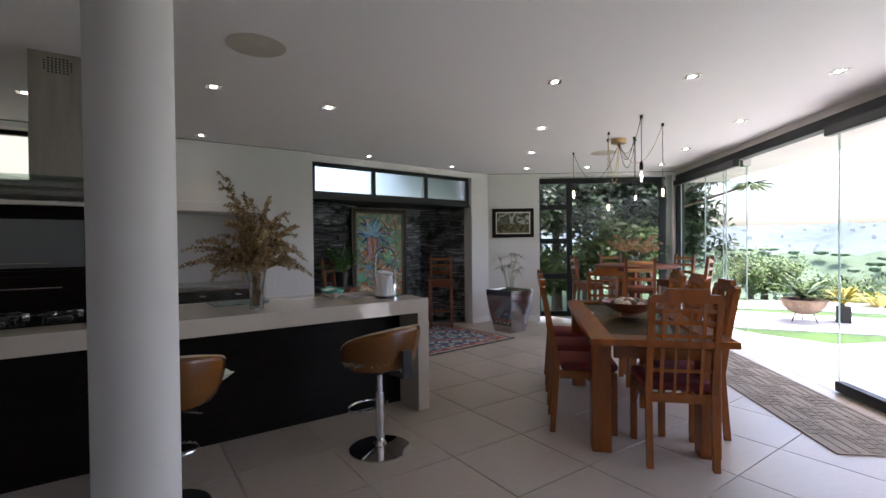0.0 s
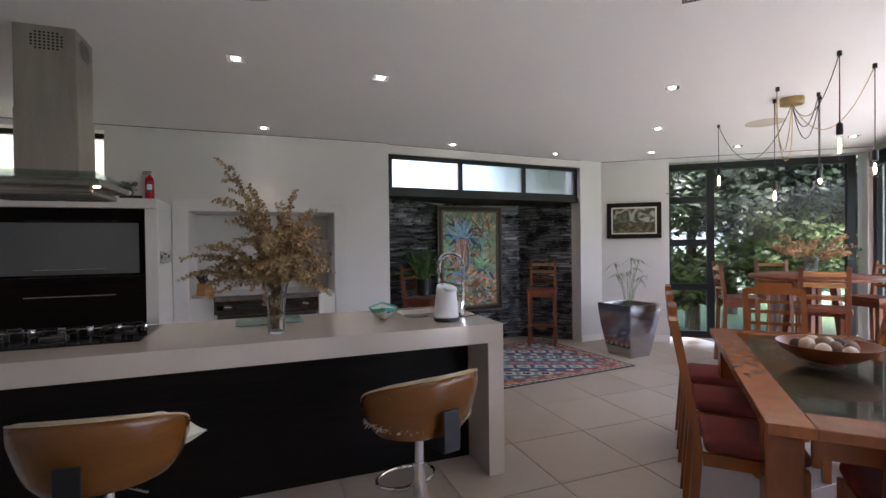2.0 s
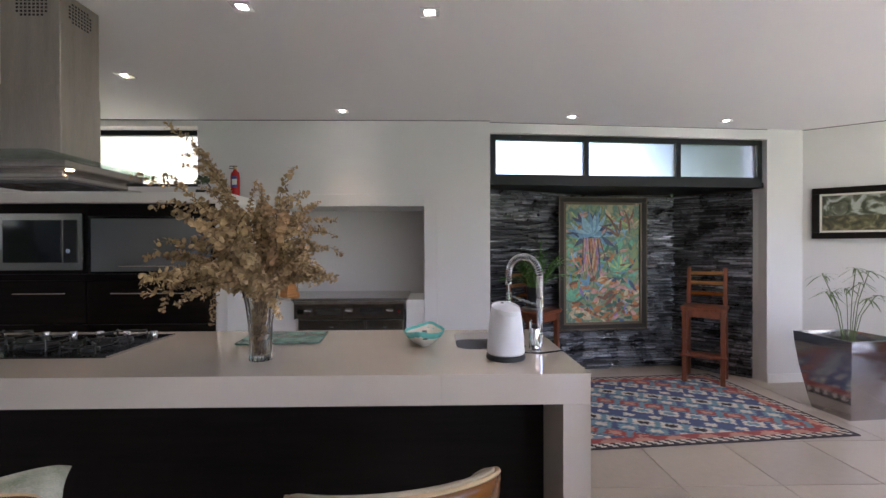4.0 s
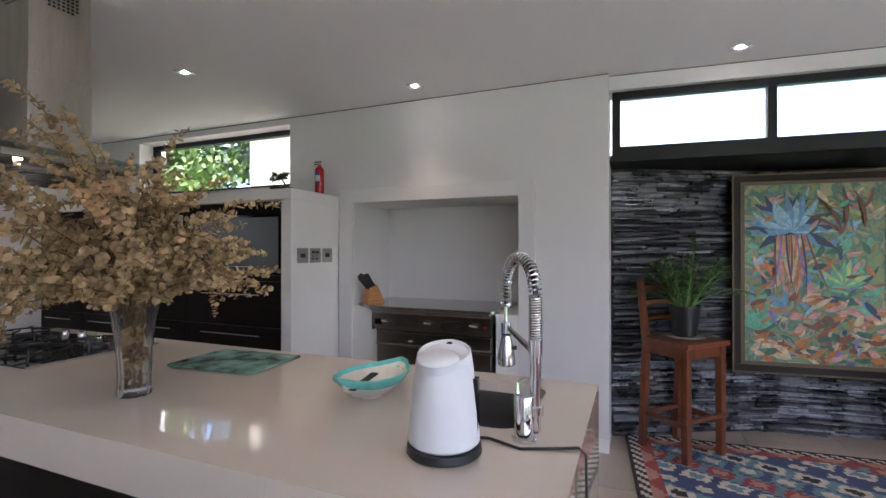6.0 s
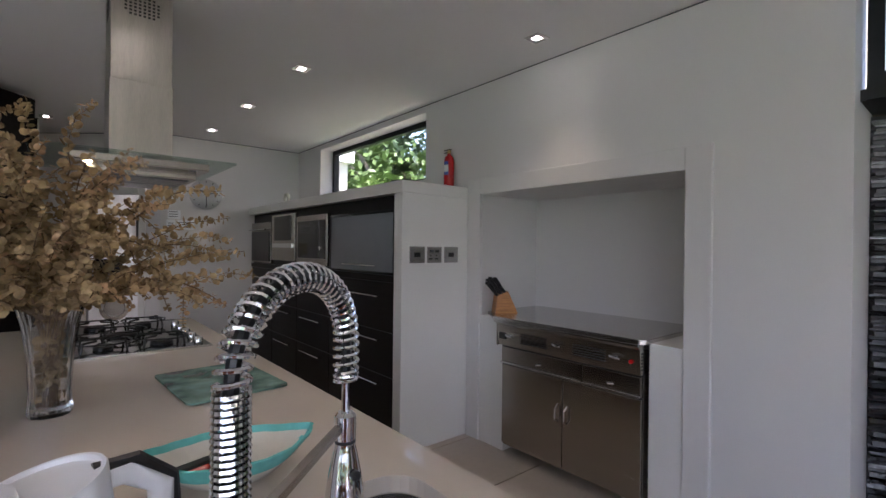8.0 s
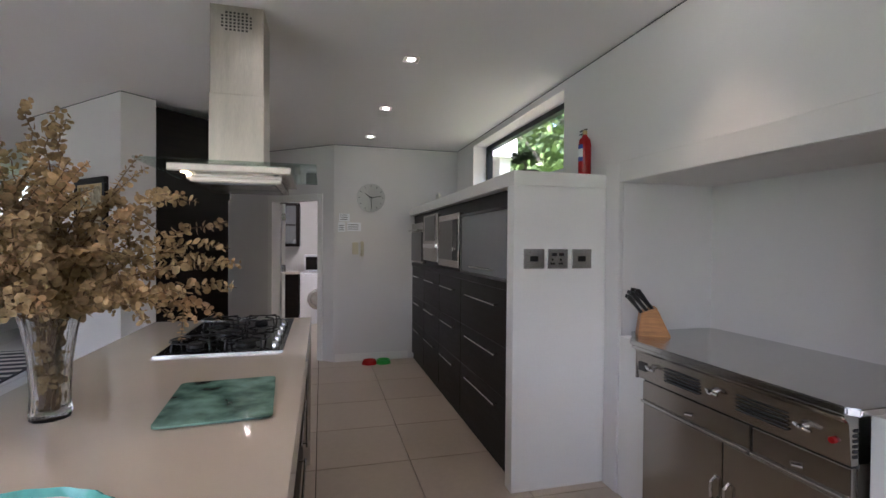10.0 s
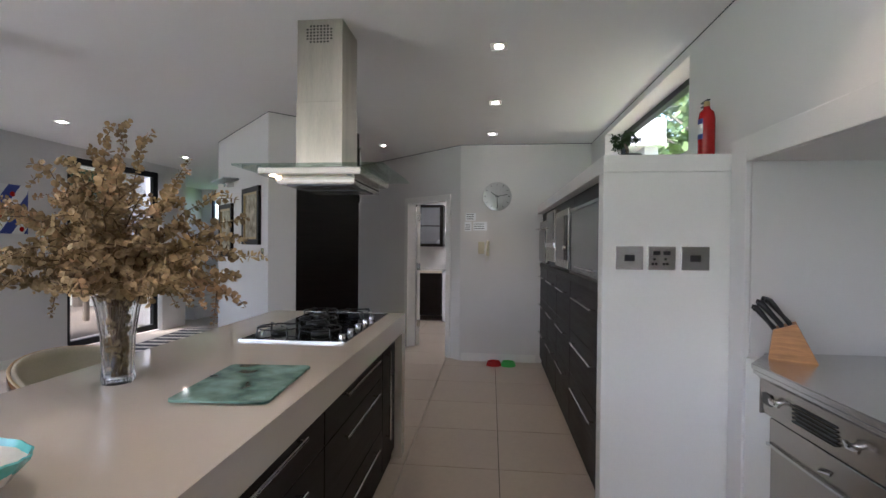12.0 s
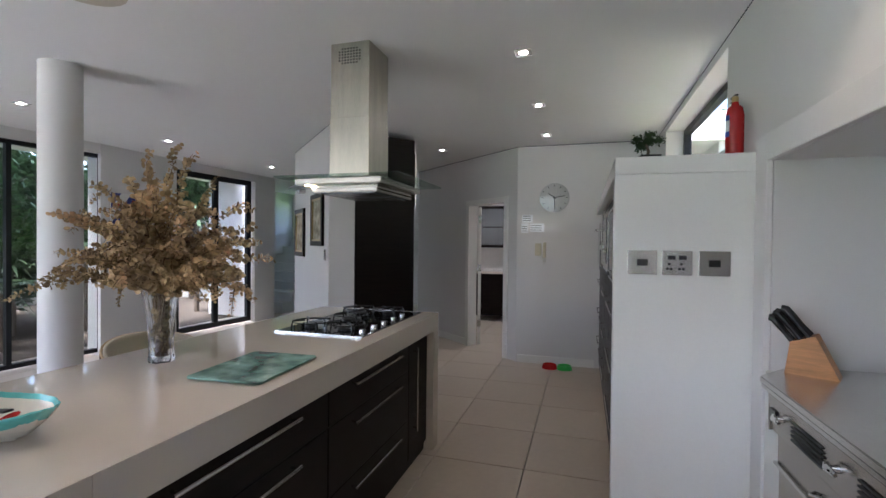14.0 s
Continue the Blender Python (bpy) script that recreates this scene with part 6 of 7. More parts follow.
bc = ladder_stool()
bc.matrix_basis = pose(3.49, 7.47, 0, 0, 0, -132)
bc["label"] = "red hardwood ladder-back bar chair carrying a potted palm"
copy_thing(bc, pose(5.45, 7.66, 0, 0, 0, 144))["label"] = "red hardwood ladder-back bar chair against the slate wall"
ht = thing("high_table", "high round red-brown wooden table by the dining windows", "table", pose(7.3, 5.35, 0))
part("tabletop", lathe([(0.0, 0.96), (0.56, 0.96), (0.58, 0.97), (0.58, 0.99), (0.565, 1.0), (0.0, 1.0)], 56, cap=False), REDWOOD, ht, smooth=True)
for k in range(4):
    a = k * math.pi / 2 + 0.4
    part("leg", tube([(0.28 * math.cos(a), 0.28 * math.sin(a), 0), (0.17 * math.cos(a), 0.17 * math.sin(a), 0.9), (0.22 * math.cos(a), 0.22 * math.sin(a), 0.96)], [0.045, 0.045, 0.05], 4), REDWOOD, ht)
part("stretcher", boxes((-0.2, -0.02, 0.25, 0.2, 0.02, 0.29), (-0.02, -0.2, 0.251, 0.02, 0.2, 0.289)), REDWOOD, ht)
for a, r in ((215, 0.95), (285, 0.9), (345, 0.88), (60, 0.8), (140, 0.85)):
    x, y = 7.3 + r * math.cos(radians(a)), 5.35 + r * math.sin(radians(a))
    copy_thing(bc, pose(x, y, 0, 0, 0, a + 90))["label"] = "red hardwood ladder-back bar chair at the high table"
fv = thing("glass_vase", "clear glass vase on the high round table", "vase", pose(7.35, 5.4, 1.0))
part("body", lathe([(0.05, 0), (0.055, 0.01), (0.05, 0.08), (0.075, 0.2), (0.071, 0.2), (0.046, 0.08), (0.045, 0.02), (0.0, 0.018)], 28), VGLASS, fv, smooth=True)
fd = thing("dried_branches", "dried russet orange branches spreading from a glass vase", "dried flowers", pose(7.35, 5.4, 1.02))
bt, bl, br = bmesh.new(), bmesh.new(), bmesh.new()
rnd = random.Random(12)
for i in range(16):
    a = 2.4 * i
    up = rnd.choice((0.5, 0.8, 1.2))
    spray(bt, br, br, (0, 0, 0.1), (math.cos(a), math.sin(a), up), rnd.uniform(0.38, 0.55), 0.2, rnd, 0.02, 60)
part("stems", bt, TWIG, fd)
part("leaves", br, DRYRED, fd)
bl.free()

# potted palm on the bar chair
px, py = 3.49 + 0.165 * math.sin(radians(132)), 7.47 + 0.165 * math.cos(radians(132))
sa = thing("saucer", "white plate under a plant pot on a bar chair", "plate", pose(px, py, 0.755))
part("plate", lathe([(0.08, 0), (0.125, 0.012), (0.12, 0.014), (0.0, 0.005)], 32), CHINA, sa, smooth=True)
pp = thing("potted_palm", "bushy green parlour palm in a black plastic pot", "plant", pose(px, py, 0.768))
part("pot", lathe([(0.065, 0), (0.075, 0.01), (0.09, 0.19), (0.095, 0.19), (0.095, 0.2), (0.085, 0.2), (0.08, 0.17)], 32), BLACK, pp, smooth=True)
part("soil", lathe([(0.0, 0.17), (0.083, 0.172)], 20, cap=False), SOIL, pp)
bm = bmesh.new()
rnd = random.Random(15)
for i in range(26):
    a = 2.4 * i
    up = rnd.choice((1.1, 1.7, 2.5, 3.6))
    frond(bm, (0.03 * math.cos(a), 0.03 * math.sin(a), 0.17), (math.cos(a), math.sin(a), up), rnd.uniform(0.4, 0.5) + 0.03 * up, 0.5 if up < 1.5 else 0.3, 0.2, 10, 0.018, 0.05)
blade(bm, (0.02, 0, 0.2), (0.1, 0.1, 1), 0.5, 0.02, 0.0, 6)
blade(bm, (0.05, 0, 0.62), (0.8, 0.5, 0.4), 0.12, 0.06, 0.5, 5)
blade(bm, (0.05, 0, 0.62), (-0.5, 0.5, 0.5), 0.12, 0.05, 0.5, 5)
part("fronds", bm, LEAF, pp, "glossy green fronds")

# ---- big painting ----
QM, QL = along((3.95, 7.87), (4.93, 7.99))
pt = thing("large_painting", "tall colourful painting of aloes in a bronze frame", "painting", QM @ pose(0, -0.05, 0.47))
W_, H_ = QL, 1.4
part("frame", boxes((0, -0.035, 0, W_, 0, 0.05), (0, -0.035, H_ - 0.05, W_, 0, H_), (0, -0.035, 0.05, 0.05, 0, H_ - 0.05), (W_ - 0.05, -0.035, 0.05, W_, 0, H_ - 0.05), bevel=0.005), mat("dark_bronze", (0.02, 0.014, 0.01), 0.5, spec=0.2, vary=0.3), pt)
part("outer_bead", ring_slab([(-0.006, -0.006), (W_ + 0.006, -0.006), (W_ + 0.006, H_ + 0.006), (-0.006, H_ + 0.006)], [(0.006, 0.006), (W_ - 0.006, 0.006), (W_ - 0.006, H_ - 0.006), (0.006, H_ - 0.006)], 0.033, 0.039), GILT, pt, m=pose(0, 0, 0, 90, 0, 0))
part("slip", boxes((0.05, -0.03, 0.05, W_ - 0.05, -0.004, 0.075), (0.05, -0.03, H_ - 0.075, W_ - 0.05, -0.004, H_ - 0.05), (0.05, -0.03, 0.075, 0.075, -0.004, H_ - 0.075), (W_ - 0.075, -0.03, 0.075, W_ - 0.05, -0.004, H_ - 0.075)), GILT, pt, "gilt slip")


def paint_mat(name, stops, scale, seed, warp=1.6):
    m = bpy.data.materials.new(name)
    m.use_nodes = True
    n, l = m.node_tree.nodes, m.node_tree.links
    b = n["Principled BSDF"]
    b.inputs["Roughness"].default_value = 0.5
    co, mp, no = n.new("ShaderNodeTexCoord"), n.new("ShaderNodeMapping"), n.new("ShaderNodeTexNoise")
    mp.inputs["Location"].default_value = (seed, seed * 0.7, seed * 1.3)
    no.inputs["Scale"].default_value, no.inputs["Detail"].default_value, no.inputs["Distortion"].default_value = scale, 3.5, warp
    l.new(co.outputs["Object"], mp.inputs[0])
    l.new(mp.outputs[0], no.inputs["Vector"])
    ramp = n.new("ShaderNodeValToRGB")
    e = ramp.color_ramp.elements
    for k, (p, c) in enumerate(stops):
        el = e[k] if k < 2 else e.new(p)
        el.position, el.color = p, rgb(c)
    l.new(no.outputs["Fac"], ramp.inputs[0])
    l.new(ramp.outputs[0], b.inputs["Base Color"])
    return m


SKYP = paint_mat("painted_sky", ((0.3, (0.22, 0.07, 0.05)), (0.42, (0.2, 0.27, 0.1)), (0.5, (0.06, 0.16, 0.13)), (0.58, (0.34, 0.32, 0.15)), (0.7, (0.04, 0.09, 0.18))), 6, 2)
MIDP = paint_mat("painted_bush", ((0.32, (0.03, 0.1, 0.12)), (0.42, (0.08, 0.25, 0.16)), (0.5, (0.3, 0.35, 0.3)), (0.57, (0.12, 0.16, 0.4)), (0.68, (0.5, 0.25, 0.18))), 8, 5)
LOWP = paint_mat("painted_ground", ((0.32, (0.12, 0.04, 0.03)), (0.42, (0.35, 0.13, 0.04)), (0.5, (0.12, 0.18, 0.1)), (0.58, (0.5, 0.3, 0.08)), (0.7, (0.5, 0.42, 0.3))), 9, 8)
part("canvas", boxes((0.075, -0.015, 0.075, W_ - 0.075, -0.005, H_ - 0.075)), SKYP, pt)


def stroke(cx, cz, a, ln, w, bend, colour, depth=0.0):
    bm = bmesh.new()
    prev = None
    for i in range(7):
        f = i / 6
        aa = a + bend * f
        x, z = cx + math.cos(aa) * ln * f, cz + math.sin(aa) * ln * f
        ww = w * math.sin(math.pi * min(1, 0.12 + 0.88 * f)) / 2 + 0.0008
        p = (bm.verts.new((min(max(x - math.sin(aa) * ww, 0.078), W_ - 0.078), -0.0158 - depth, z + math.cos(aa) * ww)), bm.verts.new((min(max(x + math.sin(aa) * ww, 0.078), W_ - 0.078), -0.0158 - depth, z - math.cos(aa) * ww)))
        if prev:
            bm.faces.new((prev[0], p[0], p[1], prev[1]))
        prev = p
    part("brush_stroke", bm, colour, pt)


PB = [mat("paint_" + k, c, 0.5, vary=0.35, scale=25) for k, c in (("blue", (0.12, 0.27, 0.42)), ("pale_blue", (0.24, 0.42, 0.52)), ("ochre", (0.5, 0.4, 0.24)), ("green", (0.12, 0.36, 0.22)), ("lime", (0.34, 0.46, 0.16)), ("violet", (0.22, 0.16, 0.4)), ("pink", (0.5, 0.26, 0.22)), ("umber", (0.16, 0.06, 0.025)), ("rust", (0.4, 0.15, 0.04)), ("navy", (0.02, 0.045, 0.1)), ("bottle", (0.03, 0.11, 0.07)))]
rnd = random.Random(31)
for i in range(120):
    z_ = 0.1 + 0.42 * rnd.random() ** 1.2
    stroke(rnd.uniform(0.1, 0.86), z_, rnd.uniform(-0.7, 0.7), rnd.uniform(0.06, 0.15), rnd.uniform(0.025, 0.05), rnd.uniform(-0.5, 0.5), PB[rnd.choice((7, 8, 8, 2, 6, 10, 7))], 0.00005 * i)
for i in range(90):
    stroke(rnd.uniform(0.1, 0.86), rnd.uniform(0.42, 0.95), rnd.uniform(0, 6.28), rnd.uniform(0.08, 0.18), rnd.uniform(0.02, 0.045), rnd.uniform(-0.6, 0.6), PB[rnd.choice((3, 9, 10, 1, 3, 6, 8, 0))], 0.00005 * i)
for i in range(50):
    stroke(rnd.uniform(0.1, 0.86), rnd.uniform(0.85, 1.3), rnd.uniform(0, 6.28), rnd.uniform(0.06, 0.16), rnd.uniform(0.015, 0.035), rnd.uniform(-0.6, 0.6), PB[rnd.choice((3, 4, 1, 6, 2, 10, 4))], 0.00005 * i)
for i in range(13):
    stroke(0.365, 0.99, radians(-12 + 200 * i / 12), rnd.uniform(0.22, 0.32), 0.062, rnd.uniform(-0.5, 0.5), PB[9], 0.0055 + 0.00005 * i)
for i in range(13):
    stroke(0.36, 1.0, radians(-10 + 200 * i / 12), rnd.uniform(0.2, 0.3), 0.05, rnd.uniform(-0.5, 0.5), PB[i % 2], 0.0065 + 0.0002 * i)
for i in range(12):
    stroke(0.27 + 0.016 * i, 0.97, radians(-90 + rnd.uniform(-12, 12)), rnd.uniform(0.3, 0.5), 0.03, rnd.uniform(-0.2, 0.2), PB[(2, 6, 8)[i % 3]], 0.0065 + 0.0002 * i)
for i in range(9):
    stroke(0.66, 0.62, radians(10 + 160 * i / 8), rnd.uniform(0.13, 0.2), 0.04, rnd.uniform(-0.3, 0.3), PB[3 + i % 2], 0.0065 + 0.0002 * i)
for i in range(8):
    stroke(0.16, 0.3, radians(30 + 120 * i / 7), rnd.uniform(0.15, 0.26), 0.03, 0.2, PB[3], 0.0065 + 0.0002 * i)
for i in range(40):
    stroke(rnd.uniform(0.12, 0.84), rnd.uniform(0.12, 1.28), rnd.uniform(0, 6.28), rnd.uniform(0.04, 0.11), rnd.uniform(0.012, 0.03), rnd.uniform(-0.6, 0.6), PB[rnd.randrange(11)], 0.0095 + 0.0001 * i)

for x_, z_, a, ln in ((0.66, 0.98, 100, 0.3), (0.66, 0.98, 70, 0.34), (0.66, 0.98, 130, 0.26), (0.79, 1.02, 85, 0.28), (0.79, 1.16, 50, 0.14), (0.6, 1.12, 110, 0.14)):
    stroke(x_, z_, radians(a), ln, 0.022, 0.35, PB[7], 0.0125)
for i in range(7):
    stroke(0.27 + 0.03 * i, 0.98, radians(-95 + 3 * i), 0.42, 0.012, 0.1 * (-1) ** i, PB[(7, 5, 9)[i % 3]], 0.0135)

# landscape picture beside the windows
LM, LL = along(PIER, EAST)
lp = thing("landscape_picture", "dark framed landscape painting with a cream slip on the wall", "picture", LM @ pose(0.07, 0, 1.42))
w, h = 0.7, 0.49
part("frame", boxes((0, -0.04, 0, w, -0.001, 0.06), (0, -0.04, h - 0.06, w, -0.001, h), (0, -0.04, 0.06, 0.06, -0.001, h - 0.06), (w - 0.06, -0.04, 0.06, w, -0.001, h - 0.06), bevel=0.006), DARKWOOD, lp)
part("slip", boxes((0.06, -0.034, 0.06, w - 0.06, -0.004, 0.078), (0.06, -0.034, h - 0.078, w - 0.06, -0.004, h - 0.06), (0.06, -0.034, 0.078, 0.078, -0.004, h - 0.078), (w - 0.078, -0.034, 0.078, w - 0.06, -0.004, h - 0.078)), CHINA, lp)
part("canvas_sky", boxes((0.078, -0.014, 0.22, w - 0.078, -0.005, h - 0.078)), paint_mat("painted_cloud", ((0.42, (0.035, 0.04, 0.02)), (0.52, (0.12, 0.13, 0.08)), (0.62, (0.4, 0.42, 0.38))), 7, 3), lp)
part("canvas_land", boxes((0.078, -0.014, 0.078, w - 0.078, -0.005, 0.22)), paint_mat("painted_field", ((0.35, (0.025, 0.025, 0.01)), (0.5, (0.09, 0.08, 0.03)), (0.65, (0.25, 0.22, 0.11))), 9, 6), lp)

# steel planter
pl = thing("steel_planter", "tall square polished steel planter with a thin papyrus", "planter", pose(5.99, 6.62, 0, 0, 0, 6))
pl.scale = (0.9, 0.9, 1.0)
bm = bmesh.new()
prev = None
for hw, z in ((0.18, 0.0), (0.2, 0.08), (0.25, 0.35), (0.275, 0.55), (0.28, 0.63), (0.262, 0.63), (0.25, 0.56)):
    row = [bm.verts.new((x * hw, y * hw, z)) for x, y in ((-1, -1), (1, -1), (1, 1), (-1, 1))]
    if prev:
        for i in range(4):
            bm.faces.new((prev[i], prev[(i + 1) % 4], row[(i + 1) % 4], row[i]))
    else:
        bm.faces.new(row[::-1])
    prev = row
part("body", bm, mat("polished_steel", (0.5, 0.5, 0.52), 0.12, metal=1.0, vary=0.08, scale=3), pl)
part("soil", boxes((-0.25, -0.25, 0.54, 0.25, 0.25, 0.57)), SOIL, pl)
pa = thing("papyrus_plant", "thin straggly green plant growing in a steel planter", "plant", pose(5.99, 6.62, 0.57))
bm = bmesh.new()
rnd = random.Random(21)
for i in range(9):
    a = 2.4 * i
    tipx, tipy, tz = 0.16 * math.cos(a), 0.16 * math.sin(a), rnd.uniform(0.3, 0.62)
    tube([(0.03 * math.cos(a), 0.03 * math.sin(a), -0.02), (tipx * 0.5, tipy * 0.5, tz * 0.6), (tipx, tipy, tz)], 0.003, 4, bm)
    for k in range(9):
        b = 2.4 * k
        blade(bm, (tipx, tipy, tz), (math.cos(b), math.sin(b), rnd.uniform(-0.2, 0.6)), rnd.uniform(0.1, 0.2), 0.013, 0.5, 4)
for k in range(5):
    blade(bm, (0, 0, 0.0), (math.cos(2.4 * k), math.sin(2.4 * k), 0.3), 0.22, 0.06, 0.5, 5)
part("stalks", bm, LEAFLIGHT, pa)["kind"] = "stuff"

# ---- rugs and mats ----
RUGC = [mat("rug_" + k, c, 0.95, vary=0.2, scale=14, grain=260, bump=0.35) for k, c in (
    ("indigo", (0.065, 0.09, 0.19)), ("brick", (0.33, 0.07, 0.06)), ("cream", (0.62, 0.56, 0.48)), ("teal", (0.16, 0.27, 0.33)), ("rose", (0.5, 0.25, 0.19)), ("black", (0.035, 0.03, 0.035)))]
rug = thing("kilim_rug", "patterned kilim rug in red, blue and cream on the tiles", "rug", pose(3.38, 5.96, 0.0, 0, 0, 5.2))
RW, RH, CELL = 2.32, 1.6, 0.02
nx, ny = int(RW / CELL), int(RH / CELL)
bm = bmesh.new()
vg = [[bm.verts.new((i * CELL, j * CELL, 0.008)) for i in range(nx + 1)] for j in range(ny + 1)]
for j in range(ny):
    for i in range(nx):
        d = min(i, j, nx - 1 - i, ny - 1 - j)
        if d < 1:
            c = 5
        elif d < 4:
            c = 2 if (i + j) % 4 < 2 else 5
        elif d < 8:
            q = (i if j < 8 or j >= ny - 8 else j) % 12
            c = 4 if abs(q - 6) > (d - 3) * 1.3 else 1
        else:
            u, v = i - j * 0.55, j + i * 0.55
            band, q = int(v // 8), v % 8
            w_ = (u + 5 * (band % 2)) % 11
            base = (3, 0, 0, 3, 0)[band % 5]
            dd = max(abs(w_ - 5.5) / 4.2, abs(q - 4) / 3.1)
            c = base if dd > 1 else ((2, 0, 2, 1, 3)[band % 5] if dd > 0.55 else (5, 2, 3, 4, 2)[band % 5])
        f = bm.faces.new((vg[j][i], vg[j][i + 1], vg[j + 1][i + 1], vg[j + 1][i]))
        f.material_index = c
part("woven_top", bm, RUGC, rug, "woven diamond pattern")["kind"] = "stuff"
part("backing", boxes((0, 0, 0.001, nx * CELL, ny * CELL, 0.0075)), RUGC[5], rug)
runner = thing("runner_mat", "long beige ribbed runner mat along the glass wall", "rug", along((4.9, 2.1), (8.1, 5.6))[0] @ pose(0, -0.46, 0))
MAT = mat("coir_mat", (0.3, 0.26, 0.21), 0.95, vary=0.2, scale=6, grain=200, bump=0.6)
MAT2 = mat("coir_rib", (0.24, 0.205, 0.165), 0.95, vary=0.2, scale=6, grain=200, bump=0.6)
part("base", boxes((0.15, 0.08, 0.001, 3.9, 0.74, 0.009)), MAT, runner)
bm = bmesh.new()
for k in range(52):
    for j in range(9):
        if (k // 4 + j // 3) % 2:
            box(bm, 0.17 + 0.071 * k, 0.1 + 0.07 * j, 0.0092, 0.23 + 0.071 * k, 0.155 + 0.07 * j, 0.0125)
        else:
            box(bm, 0.17 + 0.071 * k, 0.1 + 0.07 * j, 0.0092, 0.235 + 0.071 * k, 0.112 + 0.07 * j, 0.0125)
part("ribs", bm, MAT2, runner)["kind"] = "stuff"
cw = thing("zebra_rug", "flat grey and white striped rug on the far floor", "rug", pose(-3.4, 1.35, 0, 0, 0, 5))
part("pile", boxes((0, 0, 0.001, 2.6, 1.1, 0.01)), RUGC[5], cw)
for k in range(13):
    part("stripe", boxes((0.06 + 0.2 * k, 0.03, 0.0105, 0.14 + 0.2 * k, 1.07, 0.012)), RUGC[2], cw)

# ---- ceiling fittings ----
spots_at = ((3.74, 3.73), (4.47, 3.12), (5.22, 2.5), (4.68, 4.73), (6.12, 3.49), (7.04, 4.49), (5.54, 5.71), (7.15, 6.08), (7.9, 5.3), (6.43, 6.68),
            (1.73, 5.17), (2.62, 5.21), (1.87, 6.87), (3.87, 7.02), (5.31, 7.13), (0.59, 6.07), (-0.48, 6.06), (-1.55, 6.04), (-2.04, 4.77), (-0.78, 1.9), (-2.63, 1.88), (0.67, 1.93))
for k, (x, y) in enumerate(spots_at):
    d = thing("downlight", "small recessed square-rimmed steel ceiling downlight, switched on", "downlight", pose(x, y, CEIL, 0, 0, 0 if x < 3 else 45), group="recessed downlights")
    part("rim", ring_slab([(-0.048, -0.048), (0.048, -0.048), (0.048, 0.048), (-0.048, 0.048)], [(-0.027, -0.027), (0.027, -0.027), (0.027, 0.027), (-0.027, 0.027)], -0.004, 0.0), STEEL, d)
    part("lamp", lathe([(0.017, -0.005), (0.017, -0.002)], 16), LED, d)
    ld = bpy.data.lights.new("downlight_beam", "SPOT")
    ld.energy, ld.color, ld.spot_size, ld.spot_blend, ld.shadow_soft_size = 1.3, (1.0, 0.8, 0.58), radians(76), 0.85, 0.03
    lo_ = new("downlight_beam", ld)
    lo_.matrix_world = pose(x, y, CEIL - 0.02)
for x, y in ((1.82, 4.27), (6.36, 5.21)):
    s = thing("ceiling_speaker", "round cream recessed ceiling loudspeaker grille", "speaker", pose(x, y, CEIL))
    part("grille", lathe([(0.16, -0.006), (0.165, -0.003), (0.165, 0.0)], 40), CREAM, s)

ch = thing("cable_chandelier", "brass-rose cable chandelier with hanging filament bulbs", "chandelier", pose(5.8, 4.61, CEIL))
part("ceiling_rose", lathe([(0.0, -0.055), (0.075, -0.055), (0.08, -0.05), (0.08, -0.002), (0.07, -0.0005)], 32, cap=False), BRONZE, ch, smooth=True)
hooks = ((5.1, 3.9, 0.5, 1), (5.55, 3.95, 0.62, 0), (6.0, 5.41, 0.48, 1), (5.42, 4.47, 0.0, 2), (5.95, 4.5, 0.6, 0), (5.7, 4.68, 0.72, 0), (5.85, 4.45, 0.66, 3))
for k, (x, y, drop, kind) in enumerate(hooks):
    hx2, hy2 = x - 5.8, y - 4.61
    sag = []
    n = 14
    for i in range(n + 1):
        f = i / n
        sag.append((hx2 * f, hy2 * f, -0.05 - 0.42 * (1 - (2 * f - 1) ** 2) * (0.5 + 0.2 * (k % 3)) + 0.035 * f))
    if kind == 2:
        sag = [(hx2 * f + 0.03 * math.sin(6 * f), hy2 * f, -0.02 - 0.5 * math.sin(math.pi * f)) for f in [i / 14 for i in range(15)]]
    part("cable", tube(sag, 0.003, 5), BRONZE if k % 2 else BLACK, ch)
    part("hook", lathe([(0.013, -0.03), (0.012, -0.001)], 12, m=pose(hx2, hy2, 0)), BLACK, ch)
    if drop:
        part("drop_cable", tube([(hx2, hy2, -0.02), (hx2, hy2, -drop + 0.06)], 0.003, 5), BLACK, ch)
        part("lamp_holder", lathe([(0.016, -drop), (0.018, -drop + 0.02), (0.016, -drop + 0.065), (0.006, -drop + 0.075)], 14, m=pose(hx2, hy2, 0)), BLACK, ch, smooth=True)
        prof = [(0.001, -0.15), (0.014, -0.145), (0.016, -0.02), (0.012, 0)] if kind == 1 else [(0.001, -0.115), (0.03, -0.1), (0.042, -0.07), (0.03, -0.03), (0.012, 0)]
        bb = part("bulb", lathe([(r, z - drop) for r, z in prof], 16, cap=False, m=pose(hx2, hy2, 0)), GLASS, ch, smooth=True)
        if kind != 3:
            part("filament", lathe([(0.006, -0.11 if kind == 1 else -0.085), (0.009, -0.06), (0.005, -0.02)], 8, m=pose(hx2, hy2, -drop)), BULB, bb)

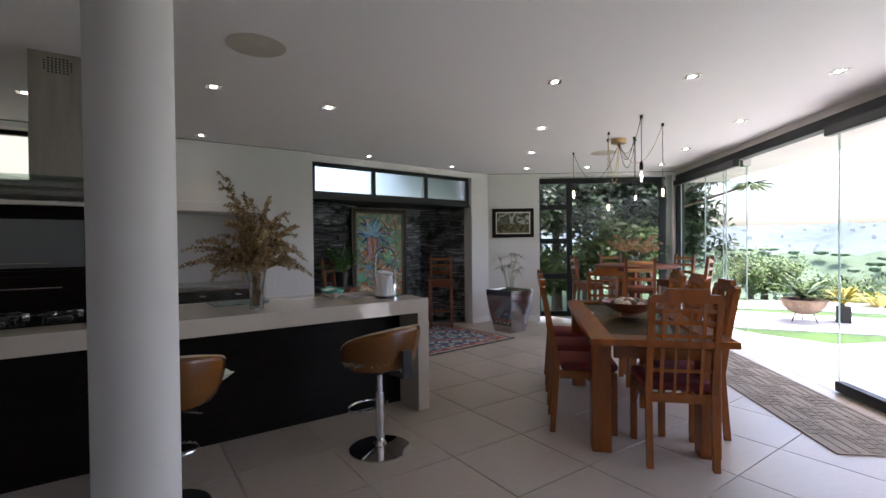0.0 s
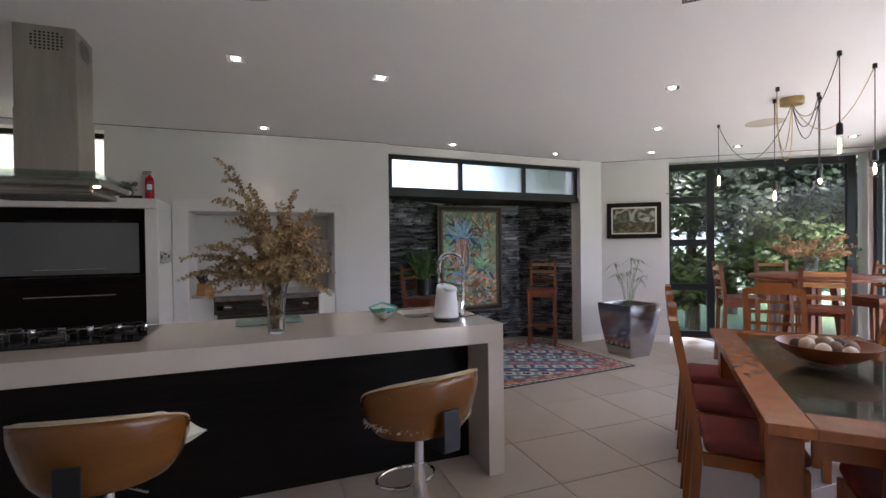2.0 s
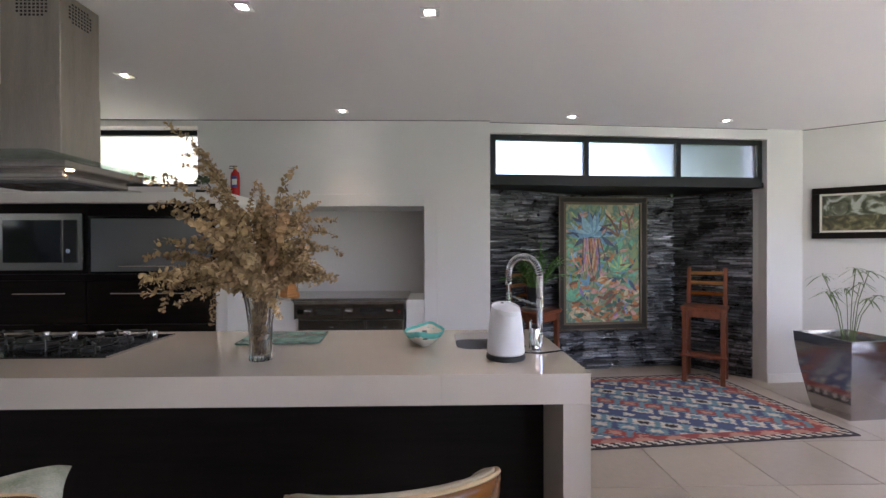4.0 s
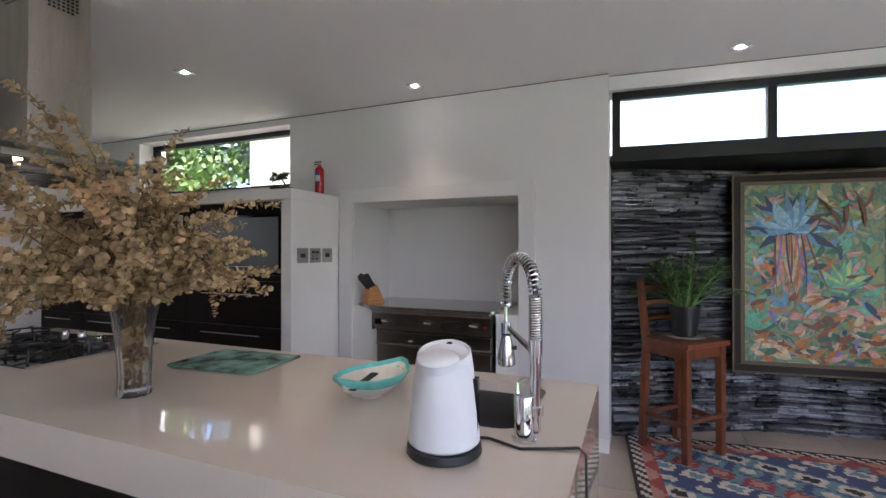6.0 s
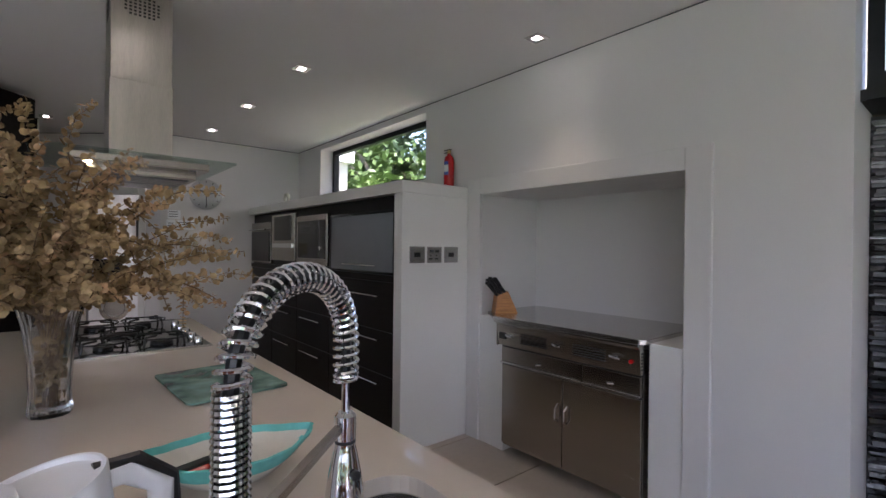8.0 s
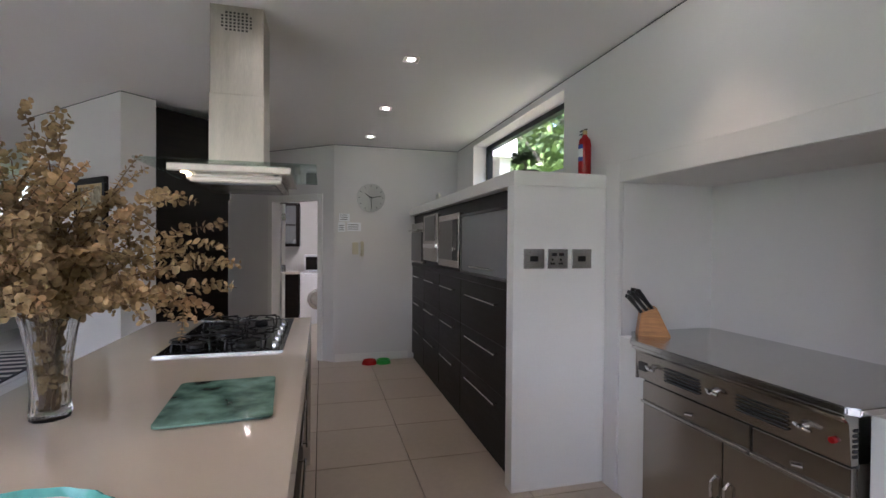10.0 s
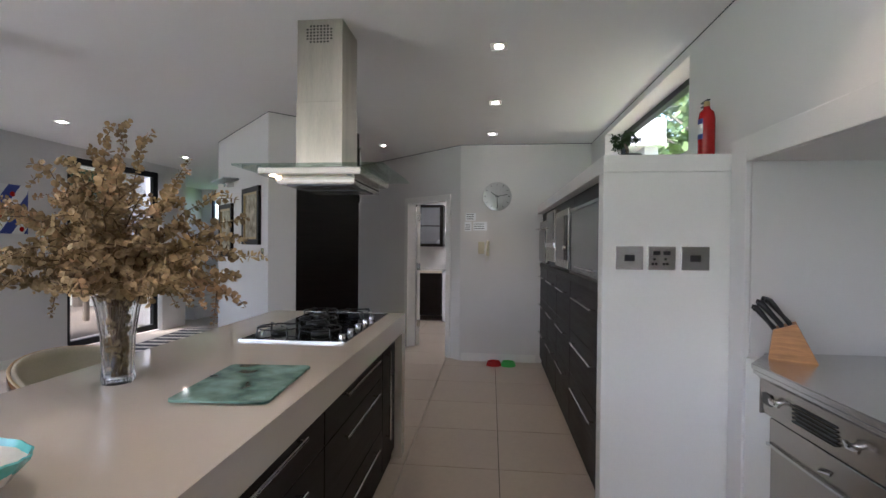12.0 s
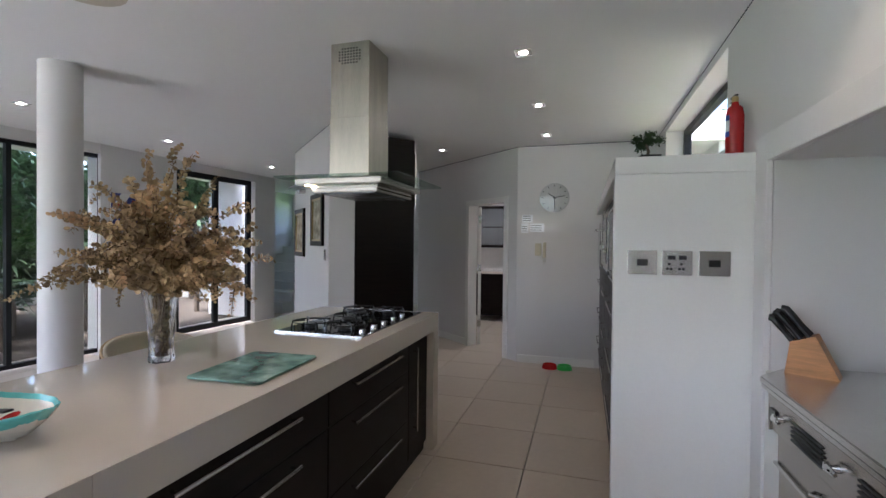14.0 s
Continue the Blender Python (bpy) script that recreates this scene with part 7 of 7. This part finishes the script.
# ---- skirting ----
for p, q in (((1.05, 7.15), (1.041, 7.15)), ((2.67, 7.15), (3.15, 7.15)), ((5.92, 7.44), (6.3, 7.47)), ((6.3, 7.47), (6.98, 6.95)), ((-2.06, 5.7), (-2.06, 6.55)), ((-3.55, 3.96), (-2.72, 4.92)), ((-1.74, 2.91), (-0.585, 4.085)), ((-0.7, 0.98), (-1.78, 0.96))):
    m, ln = along(p, q)
    if ln > 0.05:
        structure(part("baseboard", boxes((0, -0.012, 0, ln, -0.001, 0.09), bevel=0.003, m=m), WHITE), "white painted skirting board", "trim")

# Thin grey strips imitate the shade line where walls meet the ceiling.
for p, q in (((-2.055, 7.15), (3.15, 7.15)), ((3.15, 7.2), (5.92, 7.44)), (PIER, EAST), ((-2.06, 5.68), (-2.06, 7.15)), ((-3.6, 3.9), (-2.06, 5.68)), ((-1.74, 2.91), (-0.585, 4.085)), ((-0.582, 4.088), (-0.76, 4.268))):
    m, ln = along(p, q)
    structure(part("shadow_gap", boxes((0, -0.003, CEIL - 0.008, ln, -0.001, CEIL - 0.001), m=m), GREYGLASS), "grey strip drawn as the shade line between wall and ceiling", "trim")

# ---- floor tiles ----
TX, TY, OX, OY = 0.585, 0.575, -0.07, 3.22
floor = structure(new("floor"), "large cream ceramic floor tiles with dark joints", "floor")
tile_mesh = bpy.data.meshes.new("tile")
bm = boxes((0.0028, 0.0028, -0.02, TX - 0.0028, TY - 0.0028, 0.0), bevel=0.0015, seg=1)
bm.to_mesh(tile_mesh)
bm.free()
tile_mesh.materials.append(TILE)


def outside(x, y):
    ax, ay, bx, by = 8.79, 5.57, 4.2, 0.55
    side = (bx - ax) * (y - ay) - (by - ay) * (x - ax)
    return side > 0.35 or (y < 0.3 and x < 1.0) or (x > 6.6 and (y - 7.47) > -0.76 * (x - 6.3) + 0.3)


def clipped(corners):
    """Cuts a tile along the glass wall's outer line."""
    ax, ay, bx, by = 8.95, 5.65, 4.2, 0.35
    side = lambda p: (bx - ax) * (p[1] - ay) - (by - ay) * (p[0] - ax)
    out = []
    for p, q in zip(corners, corners[1:] + corners[:1]):
        sp, sq = side(p), side(q)
        if sp <= 0:
            out.append(p)
        if (sp < 0) != (sq < 0) and abs(sp - sq) > 1e-6:
            f = sp / (sp - sq)
            out.append((p[0] + (q[0] - p[0]) * f, p[1] + (q[1] - p[1]) * f))
    return out


rest = bmesh.new()
cells = []
for i in range(-11, 16):
    for j in range(-7, 10):
        x, y = OX + i * TX, OY + j * TY
        four = [(x + 0.002, y + 0.002), (x + TX - 0.002, y + 0.002), (x + TX - 0.002, y + TY - 0.002), (x + 0.002, y + TY - 0.002)]
        cut = clipped(four)
        if 2 < len(cut) and cut != four:
            if not (y < 0.3 and x < 1.0) and y < 5.9:
                prism(cut, -0.02, 0.0, rest)
        elif not outside(x + TX / 2, y + TY / 2):
            cells.append((abs(x - 2.6) + abs(y - 4.0), x, y))
cells.sort()
for k, (_, x, y) in enumerate(cells):
    if k < 300:
        t = new("tile", tile_mesh)
        t.parent, t.matrix_basis = floor, pose(x, y, 0)
    else:
        box(rest, x + 0.002, y + 0.002, -0.02, x + TX - 0.002, y + TY - 0.002, 0.0)
part("tiles", rest, TILE, floor)["kind"] = "stuff"
